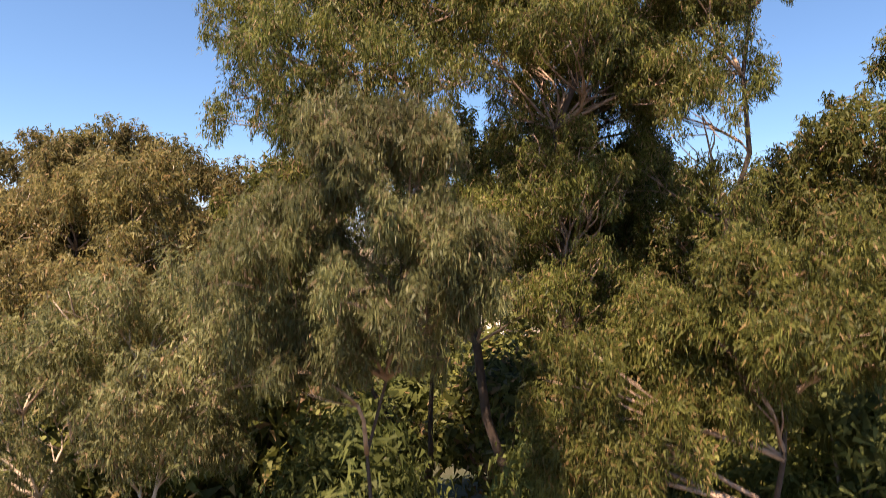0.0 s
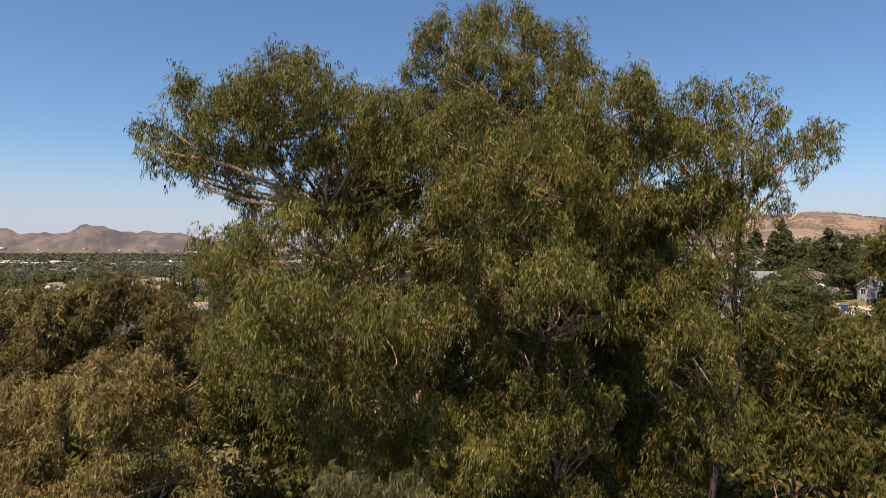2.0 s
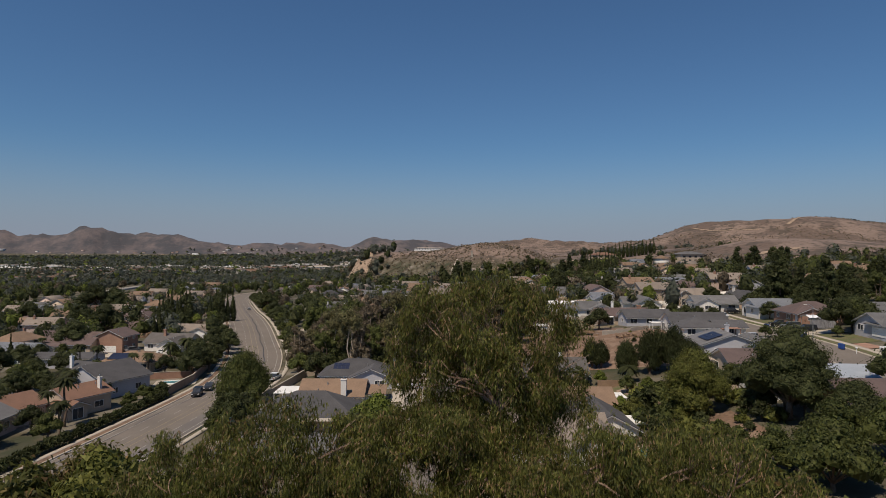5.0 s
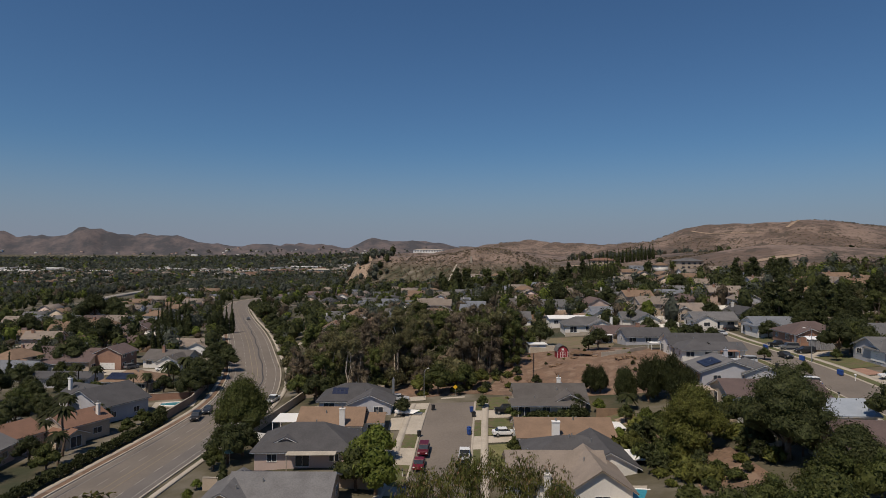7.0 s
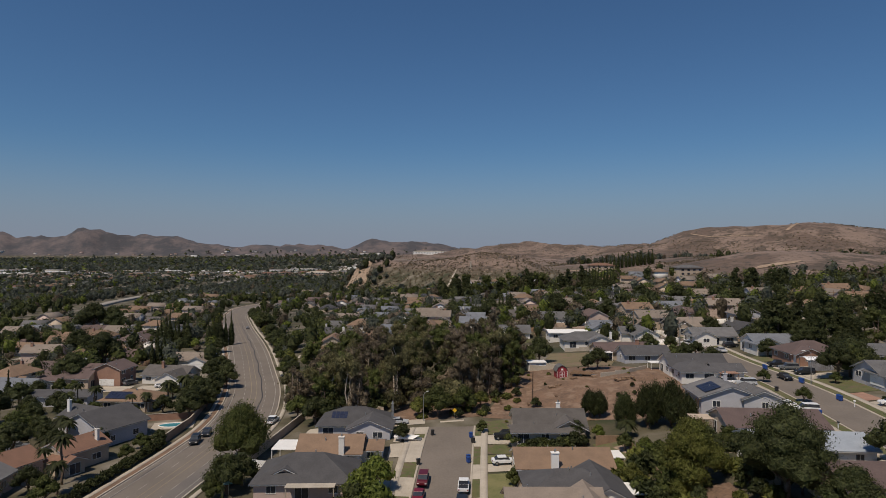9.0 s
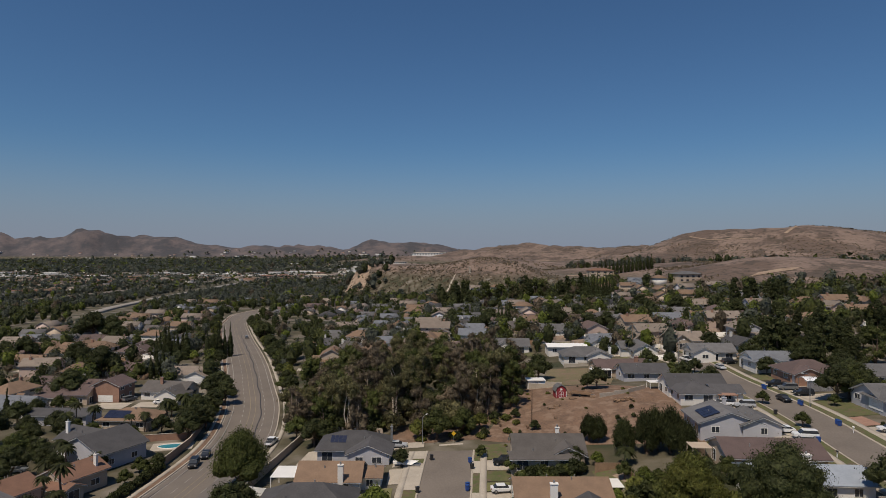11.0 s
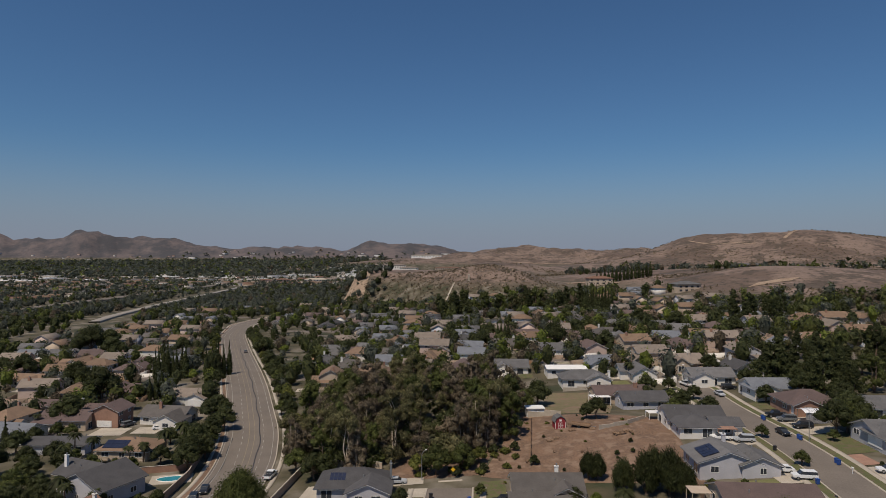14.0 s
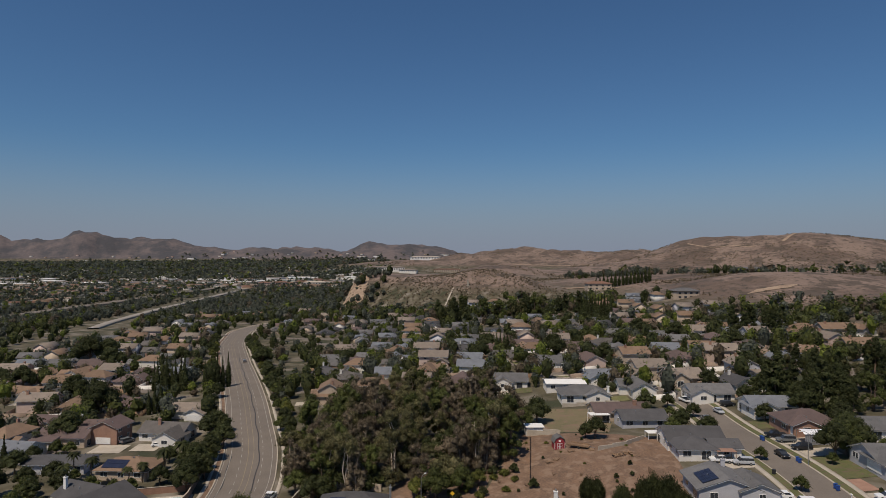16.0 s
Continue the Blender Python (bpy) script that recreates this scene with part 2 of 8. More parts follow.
def height(x, y):
    """Height of the ground: a valley floor that climbs to the east, with dry hills behind it."""
    x, y = np.asarray(x, float), np.asarray(y, float)
    z = 1.0 - 2.0 * sstep(-90, -230, x)
    ramp = np.minimum(np.maximum(x + 66.0, 0.0), 330.0)
    z = z + 0.086 * ramp * sstep(-10, 60, ramp) * sstep(1500, 500, y)
    z = z + 2.8 * bump(x, y, 40, 165, 26, 24) - 3.0 * bump(x, y, 22, 106, 17, 34) + 4.0 * bump(x, y, 20, 285, 130, 55)
    z = z + 4.5 * bump(x, y, 20, -5, 60, 40) + 1.0 * bump(x, y, 58, 80, 22, 20)
    z = z - 3.2 * bump(x, y, -3, 97, 17, 25)
    # knoll with the pale scar, and the dry shoulder beside it
    z = z + 14 * bump(x, y, 275, 545, 90, 75) + 13 * bump(x, y, 420, 560, 130, 90)
    z = z + 14 * sstep(560, 720, y) * sstep(-60, 160, x) * sstep(1500, 1100, y)
    # brown spur that ends in a cut face, with the bouldery knob on it; a cone and the terrace behind
    front = np.clip(579.0 - 0.96 * x, 556.0, 690.0)
    top = 35.0 + 10.0 * bump(x, y, 48, 690, 46, 60) - 13.0 * sstep(70, 165, x)
    over = sstep(-126, -98, x) * sstep(230, 110, x) * sstep(0.0, 118.0, y - front) * sstep(1060, 830, y)
    z = z + (top - z) * over * (top > z)
    z = z + 26 * bump(x, y, 70, 1060, 95, 90) + 19 * bump(x, y, -110, 1500, 170, 220)
    z = z + 20 * bump(x, y, 330, 1180, 190, 130) + 18 * bump(x, y, -260, 1950, 260, 160)
    # long ridge and the big hill
    z = z + 63 * bump(x, y, 190, 2150, 420, 260) + 62 * bump(x, y, 640, 1900, 380, 260)
    z = z + 60 * bump(x, y, 640, 1130, 165, 150) + 54 * bump(x, y, 930, 1160, 240, 190) + 46 * bump(x, y, 480, 1250, 110, 150)
    # far mountains
    z = z + 92 * bump(x, y, -2195, 3700, 150, 190) + 132 * bump(x, y, -2030, 3720, 130, 190) + 138 * bump(x, y, -1640, 3850, 330, 200) + 70 * bump(x, y, -2420, 3700, 190, 190) + 45 * bump(x, y, -1850, 3820, 180, 200)
    z = z + 165 * bump(x, y, -2720, 3600, 380, 200) + 100 * bump(x, y, -980, 3850, 330, 200)
    z = z + 98 * bump(x, y, -470, 3850, 120, 220) + 84 * bump(x, y, -320, 3850, 120, 200) + 92 * bump(x, y, -130, 3850, 170, 200) + 60 * bump(x, y, 130, 3900, 260, 260) + 44 * bump(x, y, -735, 3850, 130, 200)
    # gullies down the far slopes
    gully = np.abs(np.sin(x / 75.0 + 1.6 * np.sin(y / 140.0))) * 0.6 + np.abs(np.sin(x / 31.0 + y / 90.0 + 1.2 * np.sin(y / 70.0))) * 0.4
    z = z * (1 - 0.2 * sstep(3000, 3400, y) * (1 - gully) * sstep(4000, 3700, y))
    rough = sstep(450, 900, y) * (0.35 + 0.65 * sstep(900, 2200, y))
    u, v = x + 18 * np.sin(y / 61.0), y + 18 * np.sin(x / 53.0)
    wave = np.sin(u / 37 + 0.4) * np.sin(v / 47 + 1.1) + 0.6 * np.sin(u / 17 + v / 29) + 0.35 * np.sin(u / 9.5 - v / 13 + 2) + 1.5 * np.sin(u / 95 + 1.7) * np.sin(v / 120)
    dry = np.clip((z - 20) / 40.0, 0.0, 1.0)
    return z + 5.0 * rough * dry * wave


def hz(x, y):
    return float(height(x, y))


def from_arrays(name, verts, faces, material=None, parent=None, label="", smooth=False):
    """A mesh object from arrays of corners and quads or triangles."""
    verts, faces = np.asarray(verts, np.float32), np.asarray(faces, np.int32)
    me = bpy.data.meshes.new(name)
    k = faces.shape[1]
    me.vertices.add(len(verts))
    me.vertices.foreach_set("co", verts.ravel())
    me.loops.add(faces.size)
    me.loops.foreach_set("vertex_index", faces.ravel())
    me.polygons.add(len(faces))
    me.polygons.foreach_set("loop_start", np.arange(0, faces.size, k, dtype=np.int32))
    if smooth:
        me.polygons.foreach_set("use_smooth", np.ones(len(faces), bool))
    me.update(calc_edges=True)
    if material:
        me.materials.append(material)
    ob = new(name, me)
    ob.parent = parent
    return tagged(ob, label)


def part(name, bm, material, parent=None, label="", smooth=False):
    me = bpy.data.meshes.new(name)
    bm.to_mesh(me)
    bm.free()
    me.materials.append(material)
    if smooth:
        for p in me.polygons:
            p.use_smooth = True
    ob = new(name, me)
    ob.parent = parent
    return tagged(ob, label)


def thing(name, m, label, category, group=""):
    ob = new(name)
    ob.matrix_basis = m
    ob.empty_display_size = 0.5
    return tagged(ob, label, category, group)


def box(bm, x0, y0, z0, x1, y1, z1, bevel=0.0):
    m = Matrix.LocRotScale(((x0 + x1) / 2, (y0 + y1) / 2, (z0 + z1) / 2), None, (x1 - x0, y1 - y0, z1 - z0))
    made = bmesh.ops.create_cube(bm, size=1, matrix=m)
    if bevel:
        edges = list({e for v in made["verts"] for e in v.link_edges})
        bmesh.ops.bevel(bm, geom=edges, offset=bevel, segments=1, affect="EDGES")
    return bm


def boxed(*a, bevel=0.0):
    return box(bmesh.new(), *a, bevel=bevel)


def prism(bm, outline, along, lo, hi):
    """Extrude an outline of (u, z) along x or y, from lo to hi."""
    put = (lambda u, z, k: (k, u, z)) if along == "x" else (lambda u, z, k: (u, k, z))
    a = [bm.verts.new(put(u, z, lo)) for u, z in outline]
    b = [bm.verts.new(put(u, z, hi)) for u, z in outline]
    n = len(outline)
    bm.faces.new(a)
    bm.faces.new(b[::-1])
    for i in range(n):
        bm.faces.new((a[i], b[i], b[(i + 1) % n], a[(i + 1) % n]))
    bmesh.ops.recalc_face_normals(bm, faces=bm.faces)
    return bm


def ground_material():
    m = material("dry_ground", (0.222, 0.158, 0.124), (0.155, 0.11, 0.087), 0.02, 0.35, 0.95)
    n, l = m.node_tree.nodes, m.node_tree.links
    b = n["Principled BSDF"]
    base = b.inputs["Base Color"].links[0].from_socket
    geo = n.new("ShaderNodeNewGeometry")
    sep = n.new("ShaderNodeSeparateXYZ")
    l.new(geo.outputs["Position"], sep.inputs[0])
    # scrub on the hills: dark brown-grey patches at two scales
    for scale, lo, hi, colour in ((0.01, 0.48, 0.55, (0.105, 0.072, 0.055)), (0.035, 0.52, 0.58, (0.07, 0.052, 0.038)), (0.16, 0.55, 0.61, (0.045, 0.038, 0.026))):
        t = n.new("ShaderNodeTexNoise")
        t.inputs["Scale"].default_value, t.inputs["Detail"].default_value, t.inputs["Roughness"].default_value = scale, 8, 0.68
        l.new(geo.outputs["Position"], t.inputs["Vector"])
        r = n.new("ShaderNodeMapRange")
        r.inputs["From Min"].default_value, r.inputs["From Max"].default_value, r.inputs["To Max"].default_value = lo, hi, 0.85
        l.new(t.outputs["Fac"], r.inputs["Value"])
        mx = n.new("ShaderNodeMix")
        mx.data_type = "RGBA"
        mx.inputs["B"].default_value = (*colour, 1)
        l.new(base, mx.inputs["A"])
        l.new(r.outputs["Result"], mx.inputs["Factor"])
        base = mx.outputs["Result"]
    # distance haze painted into the far mountains' colour, in paler and darker scrub patches
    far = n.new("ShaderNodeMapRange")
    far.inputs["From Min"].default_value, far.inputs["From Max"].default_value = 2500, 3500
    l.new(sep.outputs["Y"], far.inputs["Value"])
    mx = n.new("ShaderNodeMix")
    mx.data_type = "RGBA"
    haze_tone = n.new("ShaderNodeMix")
    haze_tone.data_type = "RGBA"
    haze_tone.inputs["A"].default_value, haze_tone.inputs["B"].default_value = (0.125, 0.1, 0.098, 1), (0.056, 0.054, 0.06, 1)
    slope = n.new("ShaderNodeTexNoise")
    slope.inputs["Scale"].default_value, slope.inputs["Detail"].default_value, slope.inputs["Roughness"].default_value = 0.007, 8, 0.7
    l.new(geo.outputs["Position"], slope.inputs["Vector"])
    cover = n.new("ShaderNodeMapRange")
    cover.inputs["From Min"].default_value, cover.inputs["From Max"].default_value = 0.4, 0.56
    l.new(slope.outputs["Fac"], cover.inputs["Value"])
    l.new(cover.outputs["Result"], haze_tone.inputs["Factor"])
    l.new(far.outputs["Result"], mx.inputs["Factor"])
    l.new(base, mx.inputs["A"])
    l.new(haze_tone.outputs["Result"], mx.inputs["B"])
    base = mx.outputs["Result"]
    # gardens and verges of the built-up valley floor
    t = n.new("ShaderNodeTexNoise")
    t.inputs["Scale"].default_value, t.inputs["Detail"].default_value = 0.08, 8
    l.new(geo.outputs["Position"], t.inputs["Vector"])
    ramp = n.new("ShaderNodeValToRGB")
    e = ramp.color_ramp.elements
    e[0].position, e[0].color = 0.36, (0.036, 0.04, 0.017, 1)
    e[1].position, e[1].color = 0.7, (0.21, 0.18, 0.145, 1)
    k = e.new(0.45)
    k.color = (0.07, 0.058, 0.033, 1)
    k = e.new(0.52)
    k.color = (0.092, 0.078, 0.047, 1)
    l.new(t.outputs["Fac"], ramp.inputs["Fac"])
    low = n.new("ShaderNodeMapRange")
    low.inputs["From Min"].default_value, low.inputs["From Max"].default_value = 31, 23
    l.new(sep.outputs["Z"], low.inputs["Value"])
    mx = n.new("ShaderNodeMix")
    mx.data_type = "RGBA"
    l.new(low.outputs["Result"], mx.inputs["Factor"])
    l.new(base, mx.inputs["A"])
    l.new(ramp.outputs["Color"], mx.inputs["B"])
    l.new(mx.outputs["Result"], b.inputs["Base Color"])
    bp = n.new("ShaderNodeBump")
    bp.inputs["Distance"].default_value = 3.0
    t2 = n.new("ShaderNodeTexNoise")
    t2.inputs["Scale"].default_value, t2.inputs["Detail"].default_value = 0.05, 9
    l.new(geo.outputs["Position"], t2.inputs["Vector"])
    l.new(t2.outputs["Fac"], bp.inputs["Height"])
    l.new(bp.outputs["Normal"], b.inputs["Normal"])
    return m


def ground():
    angles = np.concatenate([np.arange(-48, 48.01, 0.4), np.arange(52, 312, 6)])
    radii = np.concatenate([[0.02, 1.2], 2.5 * 1.0185 ** np.arange(0, 415)])
    radii = radii[radii < 4930]
    a, r = np.meshgrid(np.radians(angles), radii)
    x, y = r * np.sin(a) + 0.9, r * np.cos(a) - 1.4
    na, nr = len(angles), len(radii)
    v = np.stack([x, y, height(x, y)], -1).reshape(-1, 3)
    i, j = np.meshgrid(np.arange(nr - 1), np.arange(na), indexing="ij")
    k = (j + 1) % na
    quads = np.stack([i * na + j, i * na + k, (i + 1) * na + k, (i + 1) * na + j], -1).reshape(-1, 4)[:, ::-1]
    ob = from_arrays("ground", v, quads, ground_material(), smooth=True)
    return tagged(ob, "dry brown earth of the valley and its grassy hills", "ground", kind="structure")


ground()


def resample(points, step):
    p = np.array(points, float)
    d = np.concatenate([[0], np.cumsum(np.hypot(*np.diff(p, axis=0).T))])
    s = np.linspace(0, d[-1], max(2, int(d[-1] / step) + 1))
    # smooth the corners with a running mean of the dense line
    f = np.linspace(0, d[-1], len(s) * 8)
    q = np.stack([np.interp(f, d, p[:, 0]), np.interp(f, d, p[:, 1])], 1)
    w = max(1, int(14 / (d[-1] / len(f))))
    pad = np.concatenate([np.repeat(q[:1], w, 0), q, np.repeat(q[-1:], w, 0)])
    sm = np.stack([np.convolve(pad[:, c], np.ones(2 * w + 1) / (2 * w + 1), "valid") for c in (0, 1)], 1)
    k = np.linspace(0, len(sm) - 1, len(s)).astype(int)
    return sm[k]


def strip(name, points, left, right, mat, lift=0.05, kerb=0.0, label="", category="road", step=3.0, dash=None, smoothed=True, cross=5, kind="structure", narrow=1.0):
    """A band that follows the ground along a line, from `left` to `right` metres beside it (right is positive); kerb: depth of its sides."""
    c = resample(points, step) if smoothed else np.array(points, float)
    t = np.gradient(c, axis=0)
    t /= np.linalg.norm(t, axis=1)[:, None]
    nrm = np.stack([t[:, 1], -t[:, 0]], 1)
    off = np.linspace(left, right, cross)
    scale = np.interp(c[:, 1], (140, 200), (1.0, narrow))
    xy = c[:, None] + nrm[:, None] * off[None, :, None] * scale[:, None, None]
    z = height(xy[..., 0], xy[..., 1]) + lift
    v = np.concatenate([xy, z[..., None]], -1)
    if kerb:
        lo, hi = v[:, :1].copy(), v[:, -1:].copy()
        lo[..., 2] -= kerb
        hi[..., 2] -= kerb
        v = np.concatenate([lo, v, hi], 1)
    n, m = v.shape[:2]
    i, j = np.meshgrid(np.arange(n - 1), np.arange(m - 1), indexing="ij")
    if dash:
        keep = (i // dash) % 2 == 0
        i, j = i[keep], j[keep]
    q = np.stack([i * m + j, i * m + j + 1, (i + 1) * m + j + 1, (i + 1) * m + j], -1).reshape(-1, 4)
    ob = from_arrays(name, v.reshape(-1, 3), q, mat)
    return tagged(ob, label, category, kind=kind)


def patch(name, corners, mat, lift=0.04, label="", category="ground", kind="structure", n=8):
    """A four-cornered sheet that follows the ground."""
    a, b, c, d = (np.array(k, float) for k in corners)
    u, w = np.meshgrid(np.linspace(0, 1, n), np.linspace(0, 1, n))
    u, w = u[..., None], w[..., None]
    xy = (a * (1 - u) + b * u) * (1 - w) + (d * (1 - u) + c * u) * w
    v = np.concatenate([xy, (height(xy[..., 0], xy[..., 1]) + lift)[..., None]], -1)
    i, j = np.meshgrid(np.arange(n - 1), np.arange(n - 1), indexing="ij")
    q = np.stack([i * n + j, i * n + j + 1, (i + 1) * n + j + 1, (i + 1) * n + j], -1).reshape(-1, 4)
    return tagged(from_arrays(name, v.reshape(-1, 3), q, mat), label, category, kind=kind)


# ---- roads ----
AVENUE = [(-70, -240), (-63, -100), (-56.4, 20), (-53.4, 94), (-51.8, 114), (-49.9, 139), (-49.9, 160), (-57.6, 195), (-76, 250), (-116, 360), (-141, 430), (-158, 505), (-150, 550), (-115, 605)]
strip("road", AVENUE, -7.7, 7.7, ASPHALT, 0.05, label="wide worn grey asphalt avenue between the houses", cross=9)
strip("road_turn_lane", AVENUE[2:7], 3.6, 7.6, ASPHALT_DARK, 0.062, label="darker resurfaced asphalt lane of the avenue", cross=4)
for off, mat, dash in ((-7.3, PAINT_LINE, None), (-5.7, PAINT_LINE, None), (-2.6, PAINT_LINE, 1), (-0.7, PAINT_YELLOW, None), (0.9, PAINT_YELLOW, None), (3.6, PAINT_LINE, 1), (6.4, PAINT_LINE, None)):
    strip("road_marking", AVENUE, off - 0.065, off + 0.065, mat, 0.078, label="painted line along the avenue", category="road marking", dash=dash, cross=2)
for off, a, b in ((2.6, 0.45, 0.72), (-2.9, 0.1, 0.3), (7.0, 0.05, 0.2), (-5.8, 0.3, 0.5)):
    k = resample(AVENUE, 4.0)
    k = k[int(a * len(k)):int(b * len(k))] + np.array([[math.sin(i * 0.9) * 0.25 + off, 0] for i in range(int(b * len(k)) - int(a * len(k)))])
    strip("road_marking", k, -0.16, 0.16, ASPHALT_SEAL, 0.074, label="wavy black crack sealant on the asphalt", category="road marking", smoothed=False, cross=2)
for lo, hi in ((-10.2, -9.2), (9.1, 10.2)):
    strip("pavement", AVENUE, lo, hi, CONCRETE, 0.2, 0.3, label="pale concrete footpath beside the avenue", category="pavement", cross=3)
for lo, hi in ((-8.05, -7.7), (7.7, 8.05)):
    strip("kerb", AVENUE, lo, hi, CONCRETE, 0.19, 0.25, label="pale concrete kerb of the avenue", category="kerb", cross=2)
strip("verge", AVENUE, -9.2, -8.05, SOIL, 0.17, label="strip of bare brown soil beside the kerb", category="verge", cross=2)

COURT = [(-3.3, 60), (-1.2, 97), (0.3, 121), (1.9, 140.6)]
strip("road", COURT, -4.4, 5.25, ASPHALT, 0.05, label="grey asphalt dead-end residential street", cross=7)
for lo, hi in ((-4.75, -4.4), (5.25, 5.6)):
    strip("kerb", COURT, lo, hi, CONCRETE, 0.19, 0.3, label="pale concrete kerb of the dead-end street", category="kerb", cross=2)
for lo, hi in ((-8.6, -7.3), (7.0, 8.3)):
    strip("pavement", COURT, lo, hi, CONCRETE, 0.2, 0.3, label="pale concrete footpath of the dead-end street", category="pavement", cross=3)
for lo, hi in ((-7.3, -4.75), (5.6, 7.0)):
    strip("pavement", COURT, lo, hi, CONCRETE, 0.17, label="pale concrete apron between kerb and footpath", category="pavement", cross=2)
for lo, hi, y0, y1 in ((-7.25, -4.8, 96, 106), (-7.25, -4.8, 112, 119), (-7.25, -4.8, 130, 133), (5.65, 6.95, 104, 112), (5.65, 6.95, 117, 126), (5.65, 6.95, 131, 138), (-7.25, -4.8, 84, 93), (5.65, 6.95, 90, 100)):
    k = resample(COURT, 1.0)
    k = k[(k[:, 1] >= y0) & (k[:, 1] <= y1)]
    strip("verge", k, lo, hi, LAWN, 0.2, label="green strip of grass between kerb and footpath", category="verge", cross=2, smoothed=False)
strip("kerb", [(-4, 140.9), (8.4, 140.9)], -0.3, 0.3, CONCRETE, 0.16, 0.3, label="low concrete kerb across the street's dead end", category="kerb", cross=2)

HILL_STREET = [(71, 70), (74.2, 96), (77.6, 120), (80.4, 141), (80.2, 163), (80, 180), (82.4, 201), (81, 217), (74, 231), (58, 243), (40, 250)]
strip("road", HILL_STREET, -4.2, 4.2, ASPHALT, 0.05, label="grey asphalt residential street on the slope", cross=6)
for lo, hi in ((-4.5, -4.2), (4.2, 4.5)):
    strip("kerb", HILL_STREET, lo, hi, CONCRETE, 0.19, 0.3, label="pale concrete kerb of the street on the slope", category="kerb", cross=2)
for lo, hi in ((-7.4, -6.2), (6.2, 7.4)):
    strip("pavement", HILL_STREET, lo, hi, CONCRETE, 0.2, 0.3, label="pale concrete footpath beside the sloping street", category="pavement", cross=3)
for lo, hi in ((-6.2, -4.5), (4.5, 6.2)):
    strip("verge", HILL_STREET, lo, hi, LAWN, 0.15, label="strip of patchy grass between kerb and footpath", category="verge", cross=2)
for line, w in (([(-205, 190), (-150, 196), (-112, 196)], 4.5), ([(-260, 330), (-170, 322), (-118, 300)], 5), ([(-230, 430), (-140, 420)], 5), ([(-45, 290), (20, 280), (80, 290), (130, 320)], 4.5), ([(-60, 352), (40, 345), (140, 372)], 4.5), ([(-95, 430), (0, 420), (120, 440)], 4.5), ([(150, 190), (148, 240), (170, 300), (180, 380)], 5)):
    strip("road", line, -w, w, ASPHALT, 0.08, label="grey asphalt side street between the gardens", cross=4, step=5)
FREEWAY = [(-470, 520), (-417, 602), (-416, 690), (-408, 792), (-406, 956), (-388, 1190), (-330, 1500)]
RAMP = [(-285, 520), (-296, 572), (-310, 694), (-322, 866), (-340, 1136)]
strip("road", FREEWAY, -8, 8, ASPHALT, 1.6, 2.5, label="pale concrete freeway across the valley", cross=3, step=12)
strip("road", RAMP, -4.5, 4.5, ASPHALT_PALE, 1.2, 2.0, label="pale concrete road beside the freeway trees", cross=3, step=12)

# ---- yards ----
patch("dirt_lot", [(9, 142), (53, 126), (60, 168), (24, 184)], SOIL, 0.05, "bare brown earth of a fenced vacant lot", "dirt lot", n=20)
patch("bank", [(27, 184), (47, 176), (57, 206), (36, 212)], BANK, 0.05, "dry tan and green grass of a garden bank", "bank", n=14)
patch("dirt_lot", [(-16, 143), (9, 143), (20, 180), (0, 176)], SOIL, 0.045, "bare brown earth beside the eucalyptus grove", "dirt lot", n=12)
for x0, y0, x1, y1, m, w in ((-14, 96, -9.6, 105, LAWN, "green"), (-13.6, 116, -9.2, 120, LAWN_DRY, "dry"), (8.8, 131.5, 14, 139.5, LAWN, "green"), (8.6, 121.5, 14, 126, LAWN, "green"), (8.0, 117.5, 13, 121, LAWN_DRY, "dry"), (7.2, 103, 12, 113, LAWN_DRY, "dry"), (29, 102, 34, 122, LAWN, "green"), (86, 136, 96, 150, LAWN, "green"), (88, 174, 100, 182, LAWN, "green"), (48, 200, 60, 206, LAWN, "green"), (62, 101, 68, 108, LAWN_DRY, "dry"), (66, 110, 69.5, 120, LAWN, "green"), (58, 123, 68, 126, LAWN_DRY, "dry")):
    patch("lawn", [(x0, y0), (x1, y0), (x1, y1), (x0, y1)], m, 0.07, w + " front lawn of a suburban house", "lawn", n=6)
for x0, y0, x1, y1 in ((-12.5, 140.2, -3.8, 144), (-10.5, 121.5, -5.4, 128.5), (-10, 129.5, -4.4, 132), (-14, 106, -9, 112), (8.8, 126.3, 15, 131), (8.2, 113.8, 13.5, 117), (7.3, 98, 12, 102), (64, 146, 73, 152), (66.5, 123, 73, 131), (86.5, 150.5, 96, 156), (87, 160, 96, 168), (84, 120, 92, 128), (-108, 194, -98, 202), (-96, 196, -88, 203)):
    patch("driveway", [(x0, y0), (x1, y0), (x1, y1), (x0, y1)], CONCRETE, 0.1, "pale concrete driveway in front of a garage", "driveway", n=6)
patch("dirt_lot", [(32.5, 79), (42, 79), (42.5, 94), (35.5, 94)], SOIL, 0.06, "bare brown soil of the garden slope", "dirt lot", n=10)
patch("patio", [(-31.5, 136.5), (-26.8, 136.5), (-26.2, 146), (-30.4, 146)], CONCRETE, 0.1, "sunlit pale concrete yard behind the house", "patio", n=6)
patch("courtyard", [(85, 129), (90, 129), (90, 135.5), (86, 135.5)], BRICK, 0.1, "reddish brick-paved front courtyard", "courtyard", n=4)


